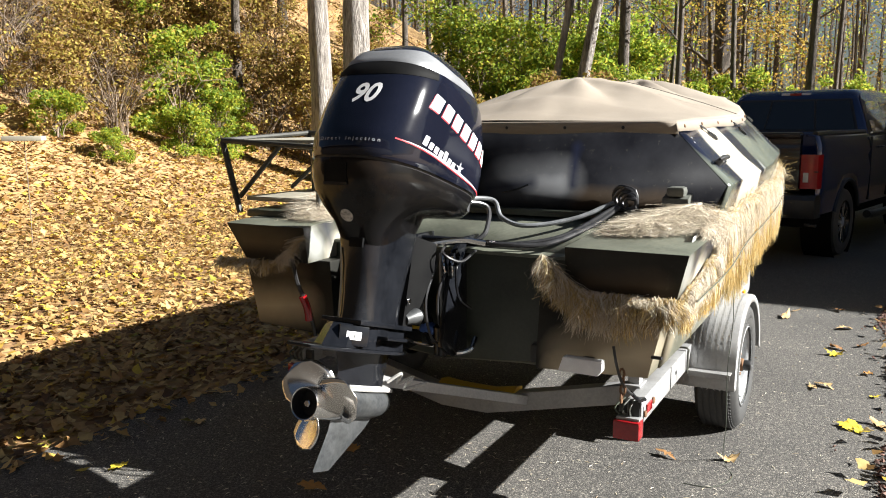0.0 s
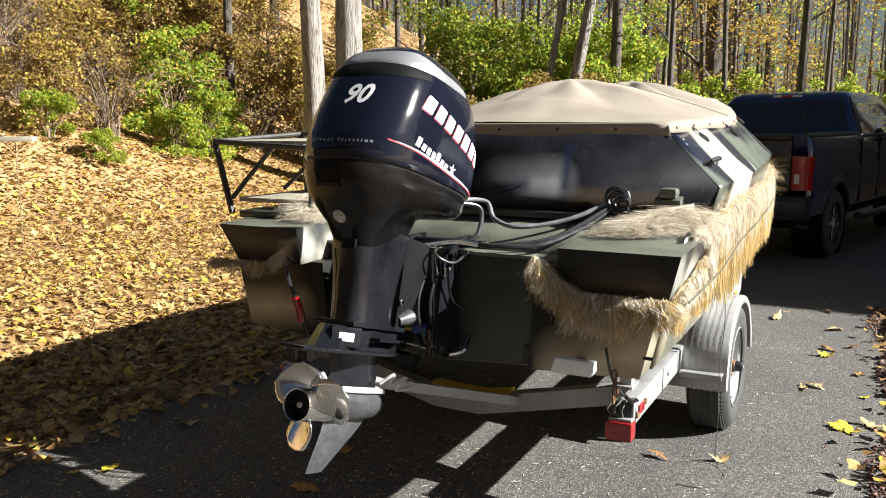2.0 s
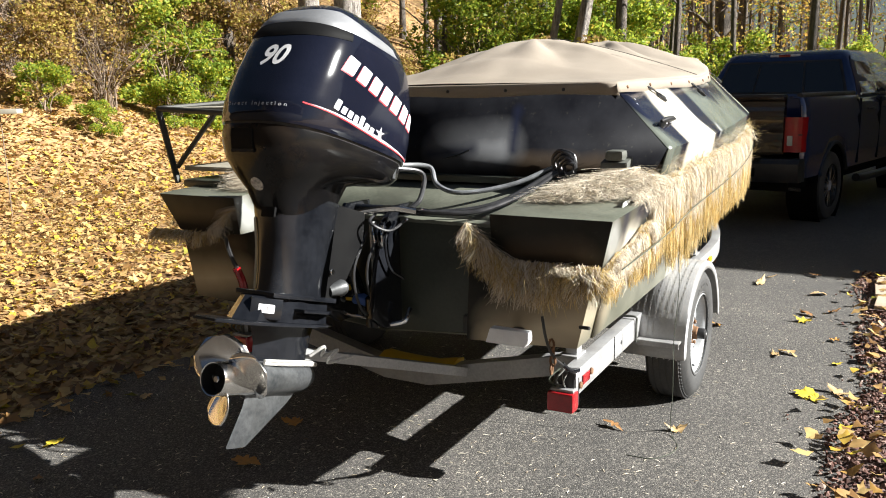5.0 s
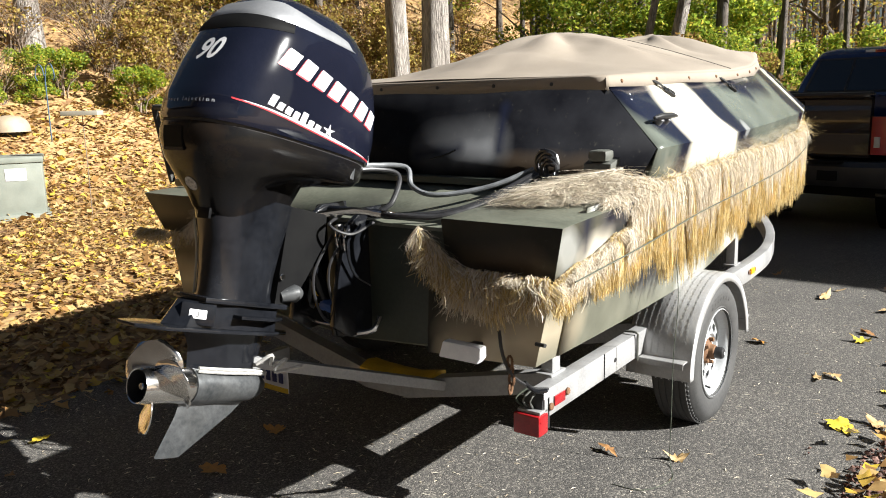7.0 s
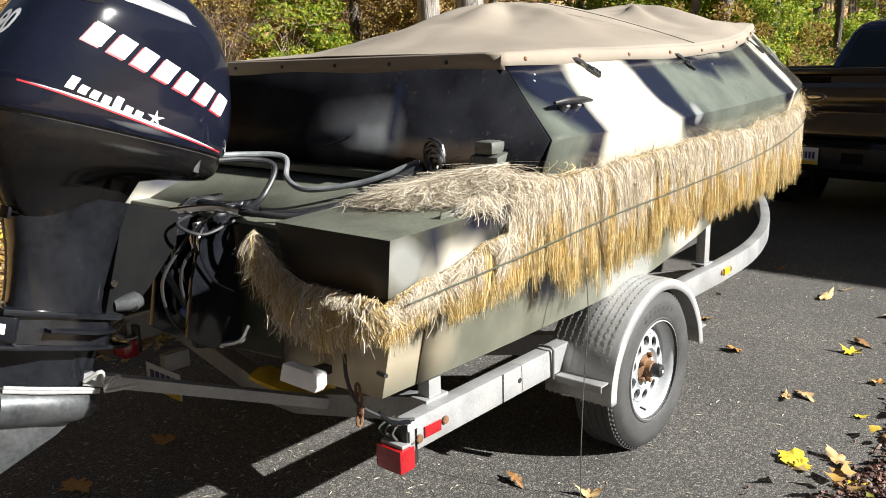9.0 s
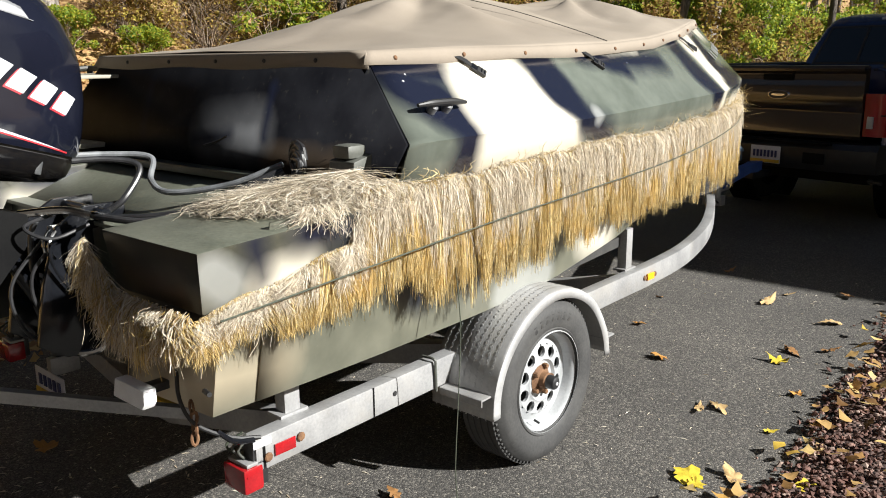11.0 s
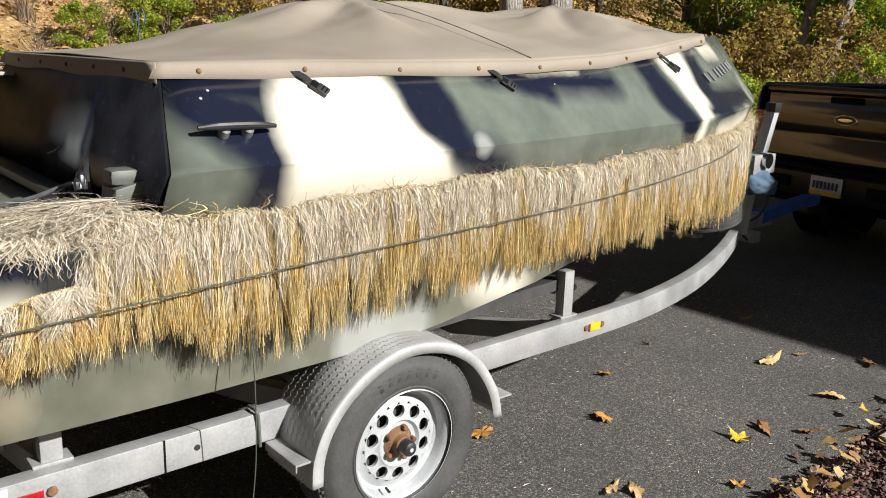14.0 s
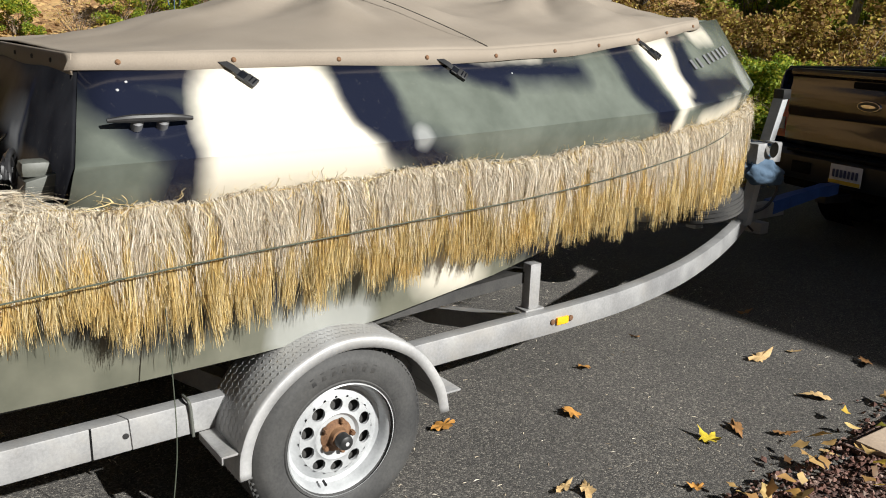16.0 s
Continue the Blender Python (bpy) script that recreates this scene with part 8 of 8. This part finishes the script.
# ---- things about the lawn ----
def build_lawn_things():
    x, y = -9.15, 6.02
    z = ground_z(x, y)
    u = thing("utility_cabinet", (x, y, z), "grey-green utility cabinet with warning labels on the leafy lawn", "utility box")
    m = Matrix.Translation((x, y, z)) @ Matrix.Rotation(radians(62), 4, "Z")
    part("body", box(-0.50, 0.50, -0.38, 0.38, -0.08, 0.76, 0.02, m=m), M["utility"], u)
    part("lid", box(-0.52, 0.52, -0.40, 0.40, 0.73, 0.81, 0.02, m=m), M["utility"], u)
    part("plinth", box(-0.55, 0.55, -0.43, 0.43, -0.12, 0.05, 0.015, m=m), M["utility"], u)
    part("label", box(0.05, 0.30, -0.386, -0.382, 0.50, 0.66, 0.001, m=m), M["white"], u, "pale warning label")
    part("label", box(-0.30, -0.20, -0.386, -0.382, 0.12, 0.23, 0.001, m=m), M["yellow"], u, "yellow label")
    # a shelf on a post, out on the lawn
    x, y = -8.05, 6.62
    z = ground_z(x, y)
    b = thing("bird_table", (x, y, z), "weathered plank bird table on a slim post", "bird table")
    m = Matrix.Translation((x, y, 0)) @ Matrix.Rotation(radians(38), 4, "Z")
    part("plank", box(-0.24, 0.24, -0.11, 0.11, 1.395, 1.455, 0.008, m=m), M["board"], b)
    part("post", tube([(x, y, z - 0.1), (x + 0.01, y, 0.7), (x, y, 1.40)], 0.006, 8, 3), M["twig"], b)
    for q in (1, -1):
        part("brace", tube([(x, y, 1.25), m @ Vector((q * 0.15, 0, 1.395))], 0.005, 6, 1), M["twig"], b)
    x, y = -13.1, 8.05
    z = ground_z(x, y)
    d = thing("fire_pit", (x, y, z), "domed tan lid of a low fire pit among the leaves", "fire pit")
    part("dome", lathe([(0.0, 0.40), (0.06, 0.398), (0.20, 0.37), (0.30, 0.30), (0.345, 0.20), (0.355, 0.10), (0.33, 0.10), (0.0, 0.10)], Matrix.Translation((x, y, z - 0.09)), 32), M["tandome"], d, "pale tan dome")
    part("base", lathe([(0.0, 0.04), (0.20, 0.04), (0.21, -0.15), (0.0, -0.15)], Matrix.Translation((x, y, z)), 28), M["frame"], d)
    x, y = -12.6, 8.55
    z = ground_z(x, y)
    h = thing("garden_hook", (x, y, z), "green double shepherd's hook in the brush", "garden hook")
    part("pole", tube([(x, y, z - 0.1), (x, y, z + 1.2)], 0.012, 8, 1), M["bluecloth"], h)
    for s in (1, -1):
        part("crook", tube([(x, y, z + 1.1), (x + s * 0.08, y, z + 1.36), (x + s * 0.25, y, z + 1.40), (x + s * 0.34, y, z + 1.22), (x + s * 0.28, y, z + 1.12)], 0.011, 8, 5), M["bluecloth"], h)


build_lawn_things()


# leaves lying singly on the drive: outlines from the tip round to the tip
OAK = (1.0, 0.86, 0.60, 0.74, 0.70, 0.44, 0.60, 0.58, 0.40, 0.62, 0.74, 1.05, 0.74, 0.62, 0.40, 0.58, 0.60, 0.44, 0.70, 0.74, 0.60, 0.86)
MAPLE = (1.0, 0.80, 0.72, 0.55, 0.78, 0.95, 0.76, 0.70, 0.46, 0.62, 0.72, 0.50, 0.24, 0.50, 0.72, 0.62, 0.46, 0.70, 0.76, 0.95, 0.78, 0.55, 0.72, 0.80)


def build_drive_leaves():
    rng = np.random.default_rng(77)
    tones = [(M_leaf("brown_leaf", (0.26, 0.13, 0.045)), "curled brown oak leaf on the asphalt"), (M_leaf("tan_leaf", (0.50, 0.34, 0.16)), "dry tan leaf on the asphalt"), (M_leaf("yellow_leaf", (0.62, 0.47, 0.04)), "bright yellow maple leaf on the asphalt"), (M_leaf("orange_leaf", (0.46, 0.22, 0.05)), "orange-brown lobed leaf on the asphalt")]
    spots = [(0.81, 3.84, 0), (1.08, 3.93, 1), (-0.56, 3.19, 3), (-0.48, 2.77, 3), (-1.15, 2.24, 0), (0.545, 6.20, 3), (0.895, 5.75, 3), (0.39, 6.78, 0), (1.42, 6.91, 1), (1.41, 6.09, 2), (1.41, 6.28, 0), (1.02, 7.37, 1), (1.34, 7.56, 0), (0.48, 7.71, 0), (1.39, 5.35, 1), (1.33, 5.29, 1), (1.57, 4.66, 2), (1.66, 5.25, 2), (1.70, 4.76, 1), (1.61, 4.62, 2), (1.56, 6.42, 0), (1.76, 6.43, 1), (1.88, 5.18, 1), (0.68, 5.19, 3), (0.98, 7.12, 1), (1.80, 4.60, 2), (1.92, 4.85, 2), (1.62, 5.72, 3), (-1.4, 2.5, 2), (-1.5, 3.1, 1)]
    for x, y, k in spots:
        me = leaf_cloud("leaf", [(x, y, 0.003)], 0.070, tones[k][0], rng, 0.14, 0.004, OAK if k in (0, 1) else MAPLE)
        tagged(new("leaf", me), tones[k][1], "leaf", "single leaves on the drive")


def M_leaf(name, c):
    return surface(name, tuple(v * 0.7 for v in c), tuple(min(1, v * 1.25) for v in c), 40, 200, (0.5, 0.75), 0, 0.3, 0.002)


build_drive_leaves()


# the crushed stones that lie nearest the drive's edge, each by itself
def lay_bed_stones():
    rng = np.random.default_rng(91)
    meshes = []
    for k in range(8):
        bm = bmesh.new()
        bmesh.ops.create_icosphere(bm, subdivisions=1, radius=1)
        for v in bm.verts:
            v.co = Vector((v.co.x * 0.016, v.co.y * 0.012, v.co.z * 0.009)) * (1 + 0.35 * noise.noise(v.co * 1.7 + Vector((k * 3.1, 0, 0))))
        meshes.append(mesh_of("bed_stone", bm, M["loosestone"]))
    for i in range(280):
        y = rng.uniform(3.9, 6.3)
        x = right_edge(y) + 0.02 + abs(rng.normal(0, 0.28))
        z = 0.016 + 0.035 * min(1.0, max(0.0, x - right_edge(y)) / 0.3)
        ob = new("bed_stone", meshes[i % 8])
        ob.parent = BED[0]
        ob.matrix_basis = Matrix.Translation((x, y, z)) @ Matrix.Rotation(rng.uniform(0, 6.28), 4, "Z") @ Matrix.Rotation(rng.normal(0, 0.3), 4, "X") @ Matrix.Scale(rng.uniform(0.6, 1.05), 4)


lay_bed_stones()
